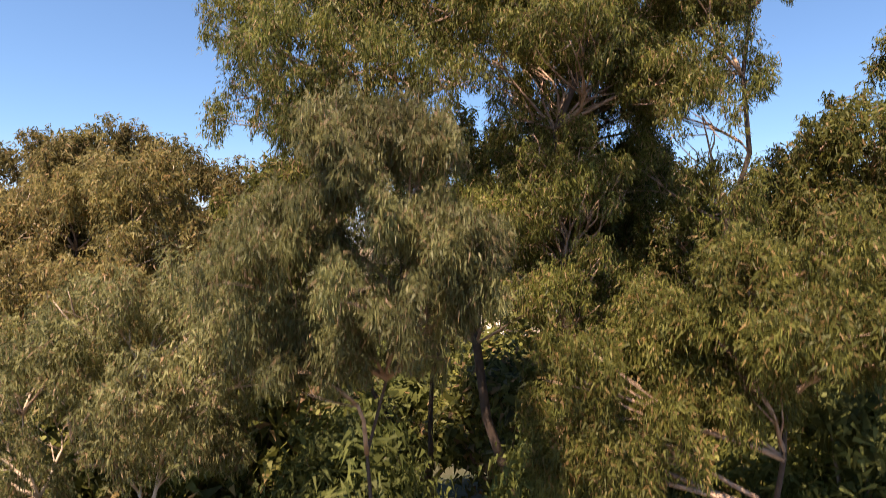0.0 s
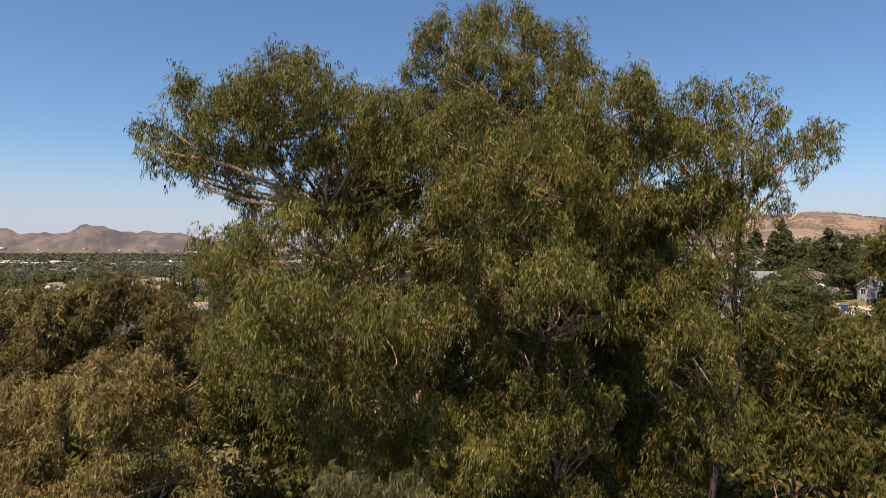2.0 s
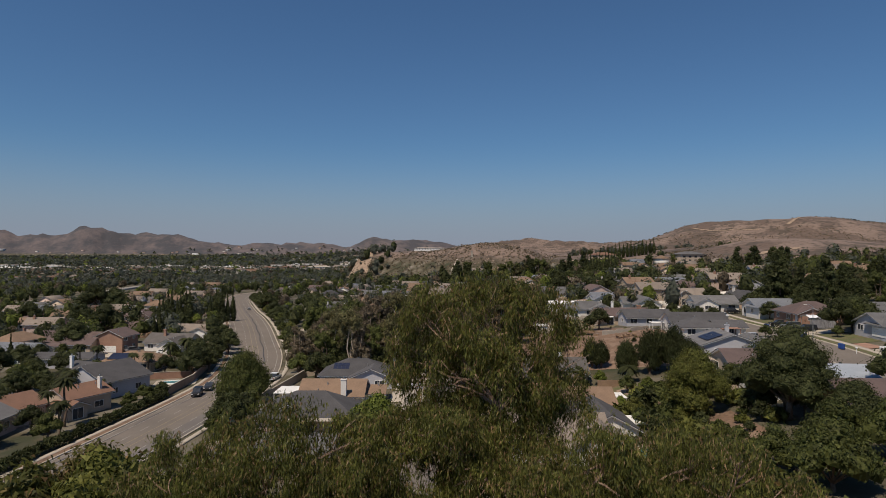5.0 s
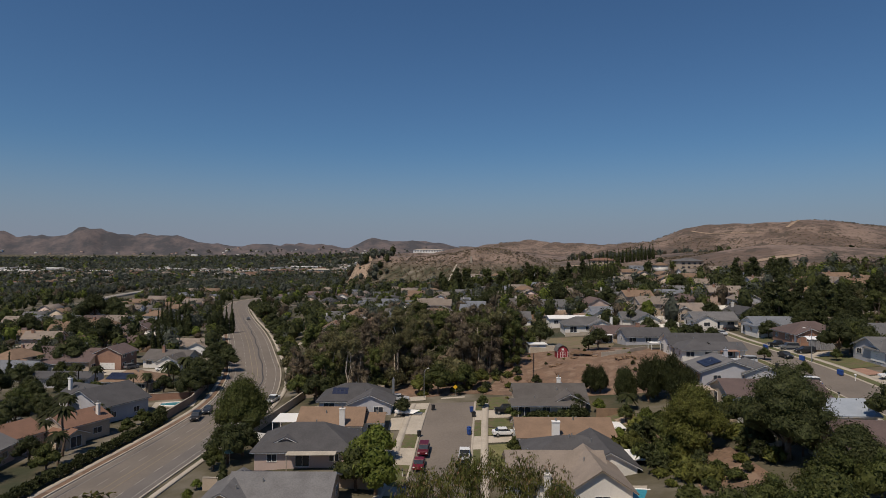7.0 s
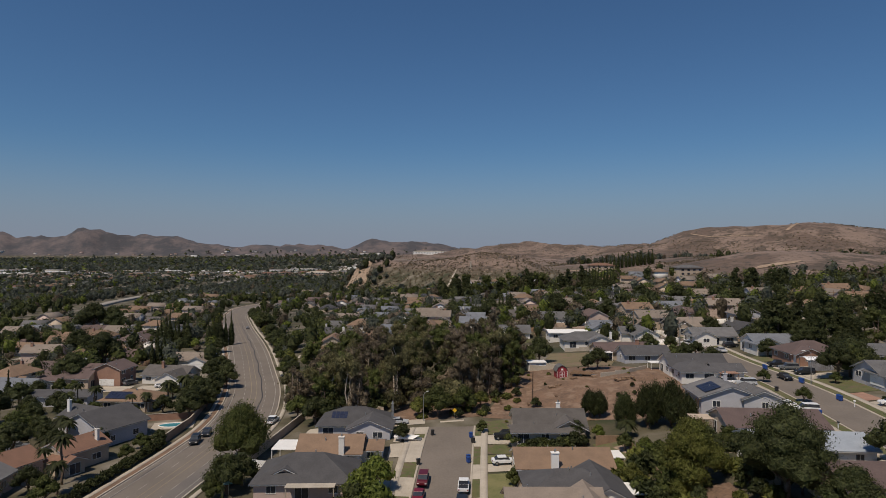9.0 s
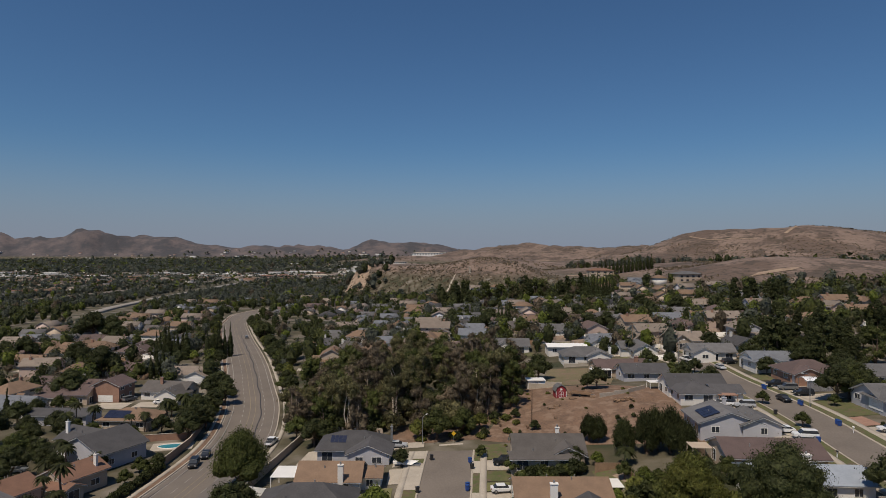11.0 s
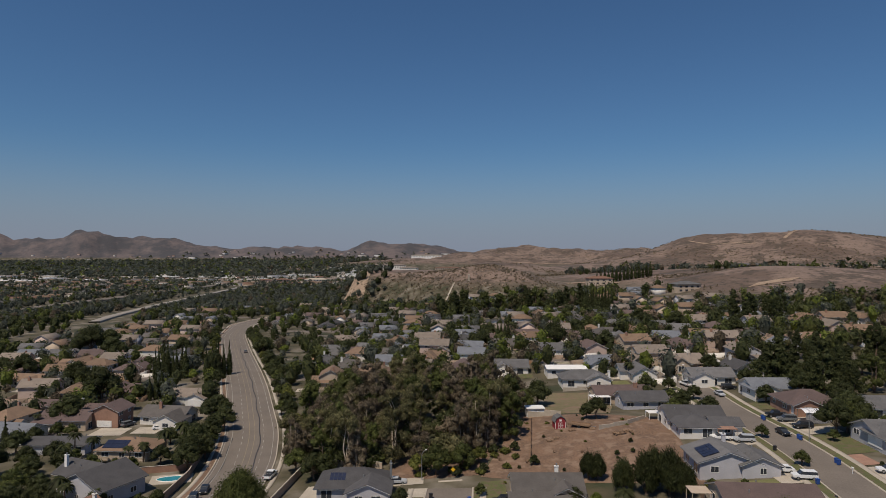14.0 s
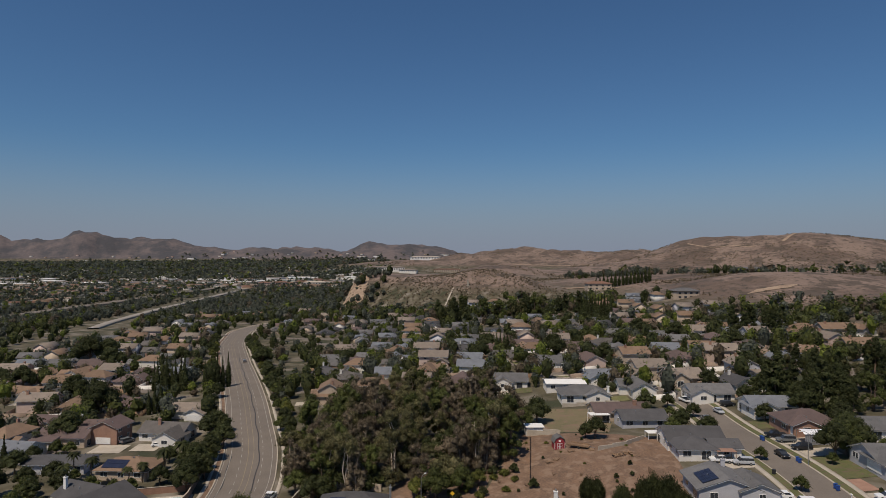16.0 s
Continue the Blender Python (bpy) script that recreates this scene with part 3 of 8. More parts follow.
# ---- houses ----
def gable_slab(bm, w, d, rise, eave, over, thick, z, along):
    """Two sloping slabs that meet at a ridge; along: the ridge's axis."""
    half, length = (d / 2, w / 2) if along == "x" else (w / 2, d / 2)
    k = rise / half
    u = half + over
    zo = z - k * over
    prism(bm, [(-u, zo), (0, z + rise), (u, zo), (u, zo + thick), (0, z + rise + thick), (-u, zo + thick)], along, -length - eave, length + eave)


def hip_slab(bm, w, d, rise, over, thick, z):
    k = rise / (min(w, d) / 2)
    zo = z - k * over
    a, b = w / 2 + over, d / 2 + over
    r = max(0.0, (w - d) / 2) if w >= d else 0.0
    s = max(0.0, (d - w) / 2) if d > w else 0.0
    low = [bm.verts.new((x, y, zo)) for x, y in ((-a, -b), (a, -b), (a, b), (-a, b))]
    up = [bm.verts.new((x, y, zo + thick)) for x, y in ((-a, -b), (a, -b), (a, b), (-a, b))]
    p, q = bm.verts.new((-r, -s, z + rise + thick)), bm.verts.new((r, s, z + rise + thick))
    bm.faces.new(low[::-1])
    for i in range(4):
        bm.faces.new((low[i], low[(i + 1) % 4], up[(i + 1) % 4], up[i]))
    if w >= d:
        for f in ((up[0], up[1], q, p), (up[1], up[2], q), (up[2], up[3], p, q), (up[3], up[0], p)):
            bm.faces.new(f)
    else:
        for f in ((up[0], up[1], p), (up[1], up[2], q, p), (up[2], up[3], q), (up[3], up[0], p, q)):
            bm.faces.new(f)


def window(parent, x, y, z, w, h, face, rng, pane=True):
    """A framed window or sliding door on a wall that faces -y, +y, -x or +x."""
    turn = {"-y": 0, "+x": 90, "+y": 180, "-x": 270}[face]
    fr = bmesh.new()
    t = 0.07
    for a in ((-w / 2 - t, -0.05, -h / 2 - t, w / 2 + t, 0.03, -h / 2), (-w / 2 - t, -0.05, h / 2, w / 2 + t, 0.03, h / 2 + t), (-w / 2 - t, -0.05, -h / 2, -w / 2, 0.03, h / 2), (w / 2, -0.05, -h / 2, w / 2 + t, 0.03, h / 2), (-0.025, -0.05, -h / 2, 0.025, 0.02, h / 2)):
        box(fr, *a)
    if not pane:
        fr.free()
        fr = boxed(-w / 2, -0.03, -h / 2, w / 2, 0.02, h / 2)
    wn_ = part("window", fr, WHITE if pane else GLASS, parent, "white-framed window" if pane else "dark window")
    wn_.matrix_local = pose(x, y, z, 0, 0, turn)
    if pane:
        part("pane", boxed(-w / 2, -0.02, -h / 2, w / 2, 0.02, h / 2), GLASS, wn_)
    return wn_


def garage(parent, x, y, z, w, face, mat):
    turn = {"-y": 0, "+x": 90, "+y": 180, "-x": 270}[face]
    bm = bmesh.new()
    for i in range(4):
        box(bm, -w / 2, -0.06, i * 0.53, w / 2, 0.02, i * 0.53 + 0.5)
    g = part("garage_door", bm, mat, parent, "panelled garage door")
    g.matrix_local = pose(x, y, z, 0, 0, turn)
    return g


def wing(parent, cx, cy, w, d, wall_h, rise, roof, along, wall_m, roof_m, rng, z0=0.0, faces=("-y", "+y", "-x", "+x"), garage_on=None, gable_windows=True, trim=WHITE, door=WHITE, simple=False, few=False):
    """One block of a house with its roof, trim and openings, round (cx, cy) in the house's own axes."""
    m = pose(cx, cy, z0)
    body = bmesh.new()
    if roof == "gable":
        if along == "x":
            prism(body, [(-d / 2, -1.6), (d / 2, -1.6), (d / 2, wall_h), (0, wall_h + rise), (-d / 2, wall_h)], "x", -w / 2, w / 2)
        else:
            prism(body, [(-w / 2, -1.6), (w / 2, -1.6), (w / 2, wall_h), (0, wall_h + rise), (-w / 2, wall_h)], "y", -d / 2, d / 2)
    else:
        box(body, -w / 2, -d / 2, -1.6, w / 2, d / 2, wall_h)
    wall = part("wall", body, wall_m, parent)
    wall.matrix_local = m
    rf, fa = bmesh.new(), bmesh.new()
    if roof == "gable":
        gable_slab(fa, w, d, rise, 0.47, 0.62, 0.16, wall_h + 0.02, along)
        gable_slab(rf, w, d, rise, 0.52, 0.67, 0.09, wall_h + 0.19, along)
    else:
        hip_slab(fa, w, d, rise, 0.6, 0.16, wall_h + 0.02)
        hip_slab(rf, w, d, rise, 0.65, 0.1, wall_h + 0.19)
    part("fascia", fa, trim, parent, "painted roof-edge trim").matrix_local = m
    r = part("roof", rf, roof_m, parent)
    r.matrix_local = m
    if not simple:
        for i in range(rng.randint(1, 3)):
            k = rng.uniform(0.2, 0.8) * rng.choice((-1, 1)) * (0.3 if roof == "hip" else 0.5)
            vx, vy = (rng.uniform(-w / 2.8, w / 2.8), k * d * 0.7) if along == "x" else (k * w * 0.7, rng.uniform(-d / 2.8, d / 2.8))
            if roof == "hip":
                vx *= 0.3
            vz = wall_h + rise * (1 - (abs(vy) / (d / 2) if along == "x" else abs(vx) / (w / 2)))
            vm = bmesh.new()
            bmesh.ops.create_cone(vm, cap_ends=True, segments=8, radius1=0.12, radius2=0.1, depth=0.8, matrix=pose(vx, vy, vz + 0.4))
            part("roof_vent", vm, STEEL, r, "small metal vent pipe")
    for f in faces:
        span = w if f[1] == "y" else d
        px, py = (0, (-d / 2 - 0.01) * (1 if f[0] == "-" else -1)) if f[1] == "y" else ((-w / 2 - 0.01) * (1 if f[0] == "-" else -1), 0)
        if f == garage_on:
            gw = min(4.9, span - 1)
            garage(parent, cx + px, cy + py, z0, gw, f, door)
            continue
        n = 2 if few and span > 9 else 1 if few else max(1, int(span / 4.2))
        for i in range(n):
            k = (i + 0.5) / n * span - span / 2 + rng.uniform(-0.4, 0.4)
            tall = rng.random() < 0.25
            ww, hh = (2.2, 2.0) if tall else (rng.choice((1.2, 1.5, 1.9)), 1.15)
            zz = 1.05 if tall else 1.45
            dx, dy = (k, 0) if f[1] == "y" else (0, k)
            levels = [0.0] if wall_h < 4 else [0.0, 2.75]
            for lv in levels:
                window(parent, cx + px + dx, cy + py + dy, z0 + zz + lv, ww, hh if lv == 0 else 1.15, f, rng, not few)
    return r


def chimney(parent, x, y, z0, top, mat, w=0.9):
    bm = bmesh.new()
    box(bm, -w / 2, -w / 3, 0, w / 2, w / 3, top - z0, 0.03)
    box(bm, -w / 2 - 0.08, -w / 3 - 0.08, top - z0, w / 2 + 0.08, w / 3 + 0.08, top - z0 + 0.18, 0.02)
    c = part("chimney", bm, mat, parent)
    c.matrix_local = pose(x, y, z0)
    bm = bmesh.new()
    bmesh.ops.create_cone(bm, cap_ends=True, segments=10, radius1=0.18, radius2=0.16, depth=0.5, matrix=pose(0, 0, top - z0 + 0.4))
    part("flue", bm, STEEL, c)


def solar_array(parent, x, y, z, w, d, tilt, turn, nx, ny, lean=0.0):
    """Panels in rows on a roof slope: each panel a mesh of its own."""
    for i in range(nx):
        for j in range(ny):
            p = part("solar_panel", boxed(-w / nx / 2 + 0.03, -d / ny / 2 + 0.03, 0, w / nx / 2 - 0.03, d / ny / 2 - 0.03, 0.05), SOLAR, parent, "dark blue solar panel" if i + j == 0 else "")
            p.matrix_local = pose(x, y, z, 0, 0, turn) @ pose(0, 0, 0, tilt, lean) @ pose((i + 0.5) / nx * w - w / 2, (j + 0.5) / ny * d - d / 2, 0)


def patio_cover(parent, x, y, w, d, h, mat, z0=0.0):
    bm = boxed(x - w / 2, y - d / 2, h, x + w / 2, y + d / 2, h + 0.14, bevel=0.02)
    part("patio_cover", bm, mat, parent, "flat patio cover").matrix_local = pose(0, 0, z0)
    for sx in (-1, 1):
        for sy in (-1, 1):
            px, py = x + sx * (w / 2 - 0.15), y + sy * (d / 2 - 0.15)
            part("post", boxed(px - 0.06, py - 0.06, -0.6, px + 0.06, py + 0.06, h), mat, parent).matrix_local = pose(0, 0, z0)


HOMES = []


def house(x, y, turn, label, blocks, wall_m, roof_m, seed=0, zoff=0.15, group="", **kw):
    """blocks: (cx, cy, w, d, wall height, rise, roof, along, garage face or None) in the house's axes."""
    rng = random.Random(seed)
    h = thing("house", pose(x, y, hz(x, y) + zoff, 0, 0, turn), label, "house", group or "houses of the suburb")
    for b in blocks:
        wing(h, b[0], b[1], b[2], b[3], b[4], b[5], b[6], b[7], wall_m, roof_m, rng, garage_on=b[8] if len(b) > 8 else None, **kw)
    HOMES.append((x, y, max(max(abs(b[0]) + b[2] / 2, abs(b[1]) + b[3] / 2) for b in blocks)))
    return h


# the dead-end street, west side
h = house(-21.8, 87.4, 0, "low house with a grey shingle roof and solar panels", [(0, 0, 13.5, 10, 2.6, 2.0, "gable", "x"), (-6.5, -2, 6, 9, 2.6, 1.6, "gable", "y")], STUCCO_TAN, ROOF_GREY, 1)
solar_array(h, -4.2, 2.2, 4.1, 4.2, 2.6, -21.8, 0, 4, 2)
h = house(-23.0, 109.4, 2, "single-storey pinkish house with a dark grey shingle roof", [(0, 0, 16, 11, 2.6, 3.0, "hip", "x"), (-3.2, -2.3, 3.4, 3, 3.5, 0.8, "gable", "y")], STUCCO_PINK, ROOF_DARK, 2)
patio_cover(h, 1.5, -6.2, 8, 3.2, 2.5, CONCRETE)
h = house(-21.0, 122.0, 0, "white house with a long brown shingle roof and white chimney", [(0, 0, 11.6, 8.5, 2.6, 2.1, "gable", "x"), (7.4, 1.0, 4.2, 6, 2.5, 0.9, "gable", "x", "+x")], STUCCO_WHITE, ROOF_BROWN, 3)
chimney(h, 2.4, -4.6, 0, 5.6, STUCCO_WHITE, 1.0)
patio_cover(h, -8.8, 0.5, 4.8, 6.4, 2.6, WHITE)
h = house(-18.5, 138, 0, "blue-grey house with dark roof and solar panels", [(-0.5, 1.5, 14.5, 10, 2.6, 2.5, "hip", "x"), (3.4, -3.2, 8.6, 7, 2.6, 1.8, "gable", "y", "+x")], STUCCO_GREY, ROOF_DARK, 4)
solar_array(h, -3.6, -1.0, 4.12, 3.4, 2.2, 26.5, 0, 4, 2)
chimney(h, 7.5, 3.0, 2.5, 5.6, STEEL, 0.5)
# the dead-end street, east side
h = house(21.2, 129.3, 0, "grey-brown-roofed ranch house with white chimney behind clipped hedges", [(0.5, 1.5, 14, 8, 2.6, 2.3, "gable", "x"), (3.8, -1.2, 6.4, 7, 2.5, 1.6, "gable", "y"), (-1.2, -4.0, 12.6, 3.8, 2.3, 0.7, "gable", "x")], STUCCO_TAN, ROOF_SLATE, 5)
chimney(h, 3.0, 3.2, 2.0, 5.8, WHITE, 0.8)
h = house(20.3, 111.0, 0, "tan house with a long brown shingle roof and white chimney", [(0.5, 0, 16, 9.2, 2.6, 1.9, "gable", "x")], STUCCO_TAN, ROOF_BROWN, 6)
chimney(h, -1.4, -4.9, 0, 5.2, WHITE, 1.25)
patio_cover(h, 10.4, 3.0, 3.4, 4.4, 2.5, WHITE)
h = house(19.6, 99.8, 0, "white house with a dark charcoal hip roof", [(0.6, 0, 14, 10, 2.6, 2.1, "hip", "x"), (4.6, -2, 8, 12, 2.6, 2.1, "gable", "y")], STUCCO_WHITE, ROOF_DARK, 7)
patio_cover(h, 11.2, -2.0, 4.6, 5.2, 2.5, WHITE)
h = house(17.2, 88.5, 0, "cream stucco house with a weathered beige shingle roof", [(-1.5, 1.2, 13, 9, 2.7, 2.4, "gable", "x"), (3.2, -2.0, 8, 10.5, 2.7, 2.6, "gable", "y")], STUCCO_WHITE, ROOF_TAN, 8, trim=STUCCO_TAN)
chimney(h, -3.2, -3.8, 0, 3.6, STUCCO_WHITE, 0.9)
# the sloping street, west side
h = house(59.8, 133, -4, "pale blue-grey house with a grey roof and solar panels", [(-1.0, 0, 12, 10.5, 2.7, 2.1, "gable", "y"), (5.0, -1.2, 7.5, 9, 2.6, 1.5, "gable", "y")], STUCCO_GREY, ROOF_GREY, 9)
solar_array(h, -4.3, -1.2, 4.12, 3.4, 6.0, 0, 0, 3, 4, -19.3)
chimney(h, 1.2, 4.5, 2.2, 5.7, STUCCO_GREY, 0.8)
h = house(62.4, 157, -2, "white house with big dark grey shingle roofs", [(1.5, 5.5, 14, 9, 2.7, 2.2, "gable", "x"), (-0.5, -1.5, 9, 8.5, 2.5, 1.8, "hip", "x"), (7.0, -1.0, 7, 6, 2.4, 1.2, "gable", "x", "+x")], STUCCO_WHITE, ROOF_DARK, 10)
patio_cover(h, 5.8, -5.6, 4.6, 3.0, 2.3, BRICK)
h = house(57.6, 112.5, -4, "long low house with a maroon-brown shingle roof", [(0, 0, 16.5, 9.5, 2.6, 1.9, "gable", "x")], STUCCO_TAN, ROOF_MAROON, 11)
chimney(h, 4.5, -4.9, 0, 3.3, WHITE, 1.4)
patio_cover(h, -11, 1.5, 3.6, 3.6, 2.6, STUCCO_TAN)
h = house(56.6, 99.3, -4, "house with a pale blue metal roof and white walls", [(0, 0, 17, 8.5, 2.6, 1.4, "gable", "x")], WHITE, ROOF_METAL, 12)
h = house(57, 81, -4, "house with a dark maroon shingle roof beside the oak", [(0, 0, 15, 10, 2.6, 1.9, "gable", "x")], STUCCO_TAN, ROOF_MAROON, 13)
h = house(58.4, 184.5, 2, "dark-roofed house behind a low block wall", [(0, 0, 13, 8, 2.5, 1.8, "gable", "x")], STUCCO_GREY, ROOF_DARK, 14)
patio_cover(h, -2.0, -16.0, 4.2, 3.0, 2.3, WHITE)
h = house(54.6, 195.5, 4, "house with a red-brown shingle roof and brick chimney", [(0, 0, 16, 9, 2.5, 1.9, "gable", "x")], STUCCO_TAN, ROOF_MAROON, 15)
chimney(h, 5, -1.5, 3, 5.3, BRICK, 1.1)
patio_cover(h, -7.5, -5.5, 6, 3.5, 2.4, WHITE)
h = house(49.5, 219.8, 0, "white house with grey hip roof on a grassy bank", [(0, 0, 16, 9, 2.6, 2.2, "hip", "x"), (4, -2.5, 8, 7, 2.6, 1.6, "gable", "y")], STUCCO_WHITE, ROOF_GREY, 16)
chimney(h, 8.2, -2.5, 0, 4.9, WHITE, 0.8)
h = house(46, 235, 0, "long low house with a white flat roof", [(0, 0, 14, 8, 2.6, 0.7, "gable", "x")], STUCCO_WHITE, WHITE, 17)
# the sloping street, east side
h = house(99, 171.5, -3, "brown-roofed brick house behind a white canopy", [(0, 0, 14, 11, 2.6, 2.5, "hip", "x"), (-3.0, -4.2, 7, 6, 2.5, 1.5, "gable", "y", "-x")], BRICK, ROOF_MAROON, 18)
h = house(101, 141, -3, "blue-grey house with a grey roof and front courtyard", [(0, 0, 13, 10, 2.6, 2.1, "gable", "x"), (-3, -4, 7, 8, 2.6, 1.8, "gable", "y", "-x")], STUCCO_GREY, ROOF_GREY, 19)
h = house(113, 161, -3, "white-walled house half hidden by a garden tree", [(0, 0, 13, 9, 2.6, 2.0, "gable", "x")], STUCCO_WHITE, ROOF_GREY, 20)
h = house(97, 117, -3, "tan house with a brown roof by the street", [(0, 0, 13, 10, 2.6, 2.1, "gable", "x")], STUCCO_TAN, ROOF_BROWN, 21)
h = house(98, 190, 0, "grey house with a white garage front", [(0, 0, 13, 9, 2.6, 2.0, "gable", "x"), (-3.5, -3, 7, 8, 2.6, 1.6, "gable", "y", "-y")], STUCCO_WHITE, ROOF_BLUE, 22)
h = house(88.5, 209.5, 0, "white house with light grey gabled roof", [(0, 0, 14, 9, 2.6, 2.1, "gable", "x"), (-4, -3, 7, 7, 2.6, 1.7, "gable", "y")], STUCCO_WHITE, ROOF_GREY, 23)
h = house(88, 231, 8, "beige house with a grey-brown gabled roof", [(0, 0, 13, 10, 2.7, 2.6, "gable", "x"), (-4, -3, 7, 8, 2.7, 2.2, "gable", "y")], STUCCO_TAN, ROOF_TAN, 24)
h = house(79, 241, 5, "two-storey beige house with tan roof", [(0, 0, 12, 9, 5.0, 2.2, "gable", "x"), (-5, -4, 7, 7, 2.7, 2.0, "gable", "y", "-y")], STUCCO_TAN, ROOF_TAN, 25)
# west of the avenue
h = house(-82.0, 119.5, -20, "pinkish house with a rust-brown roof", [(0, 0, 8.5, 8, 3.2, 1.8, "gable", "y")], STUCCO_PINK, ROOF_ORANGE, 26)
h = house(-74.4, 128.5, -24, "tall cream house with a rust-brown roof", [(0, 0, 7.6, 9.5, 3.5, 1.7, "gable", "y"), (3.2, -4.2, 5.6, 4, 2.3, 0.9, "gable", "x")], STUCCO_TAN, ROOF_ORANGE, 27)
chimney(h, 2.6, 3.0, 3.2, 6.4, STUCCO_WHITE, 0.8)
h = house(-81, 148, -24, "large pale grey two-storey house with dark grey roofs", [(3, 0, 14, 12, 3.6, 3.0, "gable", "y"), (-7, 4, 11, 9, 3.0, 2.2, "gable", "x")], STUCCO_GREY, ROOF_DARK, 28)
chimney(h, -11, 1.5, 3, 6.8, WHITE, 0.9)
h = house(-83, 109, 3, "grey-roofed house beside tall garden trees", [(0, 0, 11, 12, 3.0, 2.6, "gable", "y")], STUCCO_PINK, ROOF_GREY, 29)
h = house(-109, 209, -4, "brick-fronted two-storey house with a white garage door", [(2, -1.5, 9, 9, 5.0, 2.0, "gable", "y", "-y"), (-6, 3, 13, 8, 3.0, 2.2, "gable", "x")], BRICK, ROOF_MAROON, 30)
chimney(h, -10.5, 2, 3, 7.0, STUCCO_WHITE, 0.8)
h = house(-90, 208, -8, "white house with grey shingle roofs and a wide carport", [(0, 2, 15, 9, 2.7, 2.3, "gable", "x"), (4.5, -4, 8, 8, 2.6, 2.0, "gable", "y")], STUCCO_WHITE, ROOF_SLATE, 31)
chimney(h, -2.0, 0.5, 3, 6.4, BRICK, 0.9)
h = house(-119, 204, 0, "house with red-brown roof and pale garage wall", [(0, 0, 15, 9, 3.2, 2.2, "gable", "x"), (-4, -5, 7, 6, 3.0, 0.4, "gable", "x", "-y")], STUCCO_TAN, ROOF_MAROON, 32)
h = house(-85.5, 176, -4, "tan-roofed house with dark solar panels", [(0, 0, 14, 10, 2.6, 2.0, "hip", "x")], STUCCO_TAN, ROOF_BROWN, 33)
solar_array(h, -2.5, -3.1, 3.75, 6.5, 3.4, 21.8, 0, 6, 2)
h = house(-107, 180, 0, "low house with a dark flat-looking roof", [(0, 0, 17, 8, 2.6, 1.0, "gable", "x")], STUCCO_GREY, ROOF_DARK, 34)
h = house(-127, 190, -8, "house with a pale grey roof behind a cypress", [(0, 0, 13, 10, 2.8, 2.3, "gable", "x")], STUCCO_WHITE, ROOF_BLUE, 35)
h = house(-92, 236, -6, "low house with a grey roof between palms", [(0, 0, 15, 9, 2.6, 2.0, "gable", "x"), (4, -4, 7, 6, 2.5, 1.5, "gable", "y", "-y")], STUCCO_WHITE, ROOF_TAN, 36)


# ---- trees ----
def tube(bm, pts, r0, r1, sides=6):
    """A tapered limb along points."""
    rings = []
    n = len(pts)
    for i, p in enumerate(pts):
        d = (pts[min(i + 1, n - 1)] - pts[max(i - 1, 0)]).normalized()
        a = d.orthogonal().normalized()
        b = d.cross(a)
        r = r0 + (r1 - r0) * i / (n - 1)
        rings.append([bm.verts.new(p + (a * math.cos(k * math.tau / sides) + b * math.sin(k * math.tau / sides)) * r) for k in range(sides)])
    for u, w in zip(rings, rings[1:]):
        for k in range(sides):
            bm.faces.new((u[k], u[(k + 1) % sides], w[(k + 1) % sides], w[k]))
    bm.faces.new(rings[-1])
    bm.faces.new(rings[0][::-1])


def bent(a, b, rng, bow=0.12, n=5):
    a, b = Vector(a), Vector(b)
    l = (b - a).length
    side = Vector((rng.uniform(-1, 1), rng.uniform(-1, 1), rng.uniform(-0.4, 0.8))) * l * bow
    return [a.lerp(b, i / n) + side * math.sin(math.pi * i / n) + Vector((rng.uniform(-1, 1), rng.uniform(-1, 1), 0)) * l * 0.02 * (0 < i < n) for i in range(n + 1)]


def kites(c, along, side, length, width):
    """Slim leaf blades: two corners at the stalk's side and one at the tip."""
    a, s = along * length[:, None], side * (width * 0.5)[:, None]
    return np.stack([c - s, c + s, c + a], 1).reshape(-1, 3)


def unit(v):
    return v / np.maximum(np.linalg.norm(v, axis=1)[:, None], 1e-6)


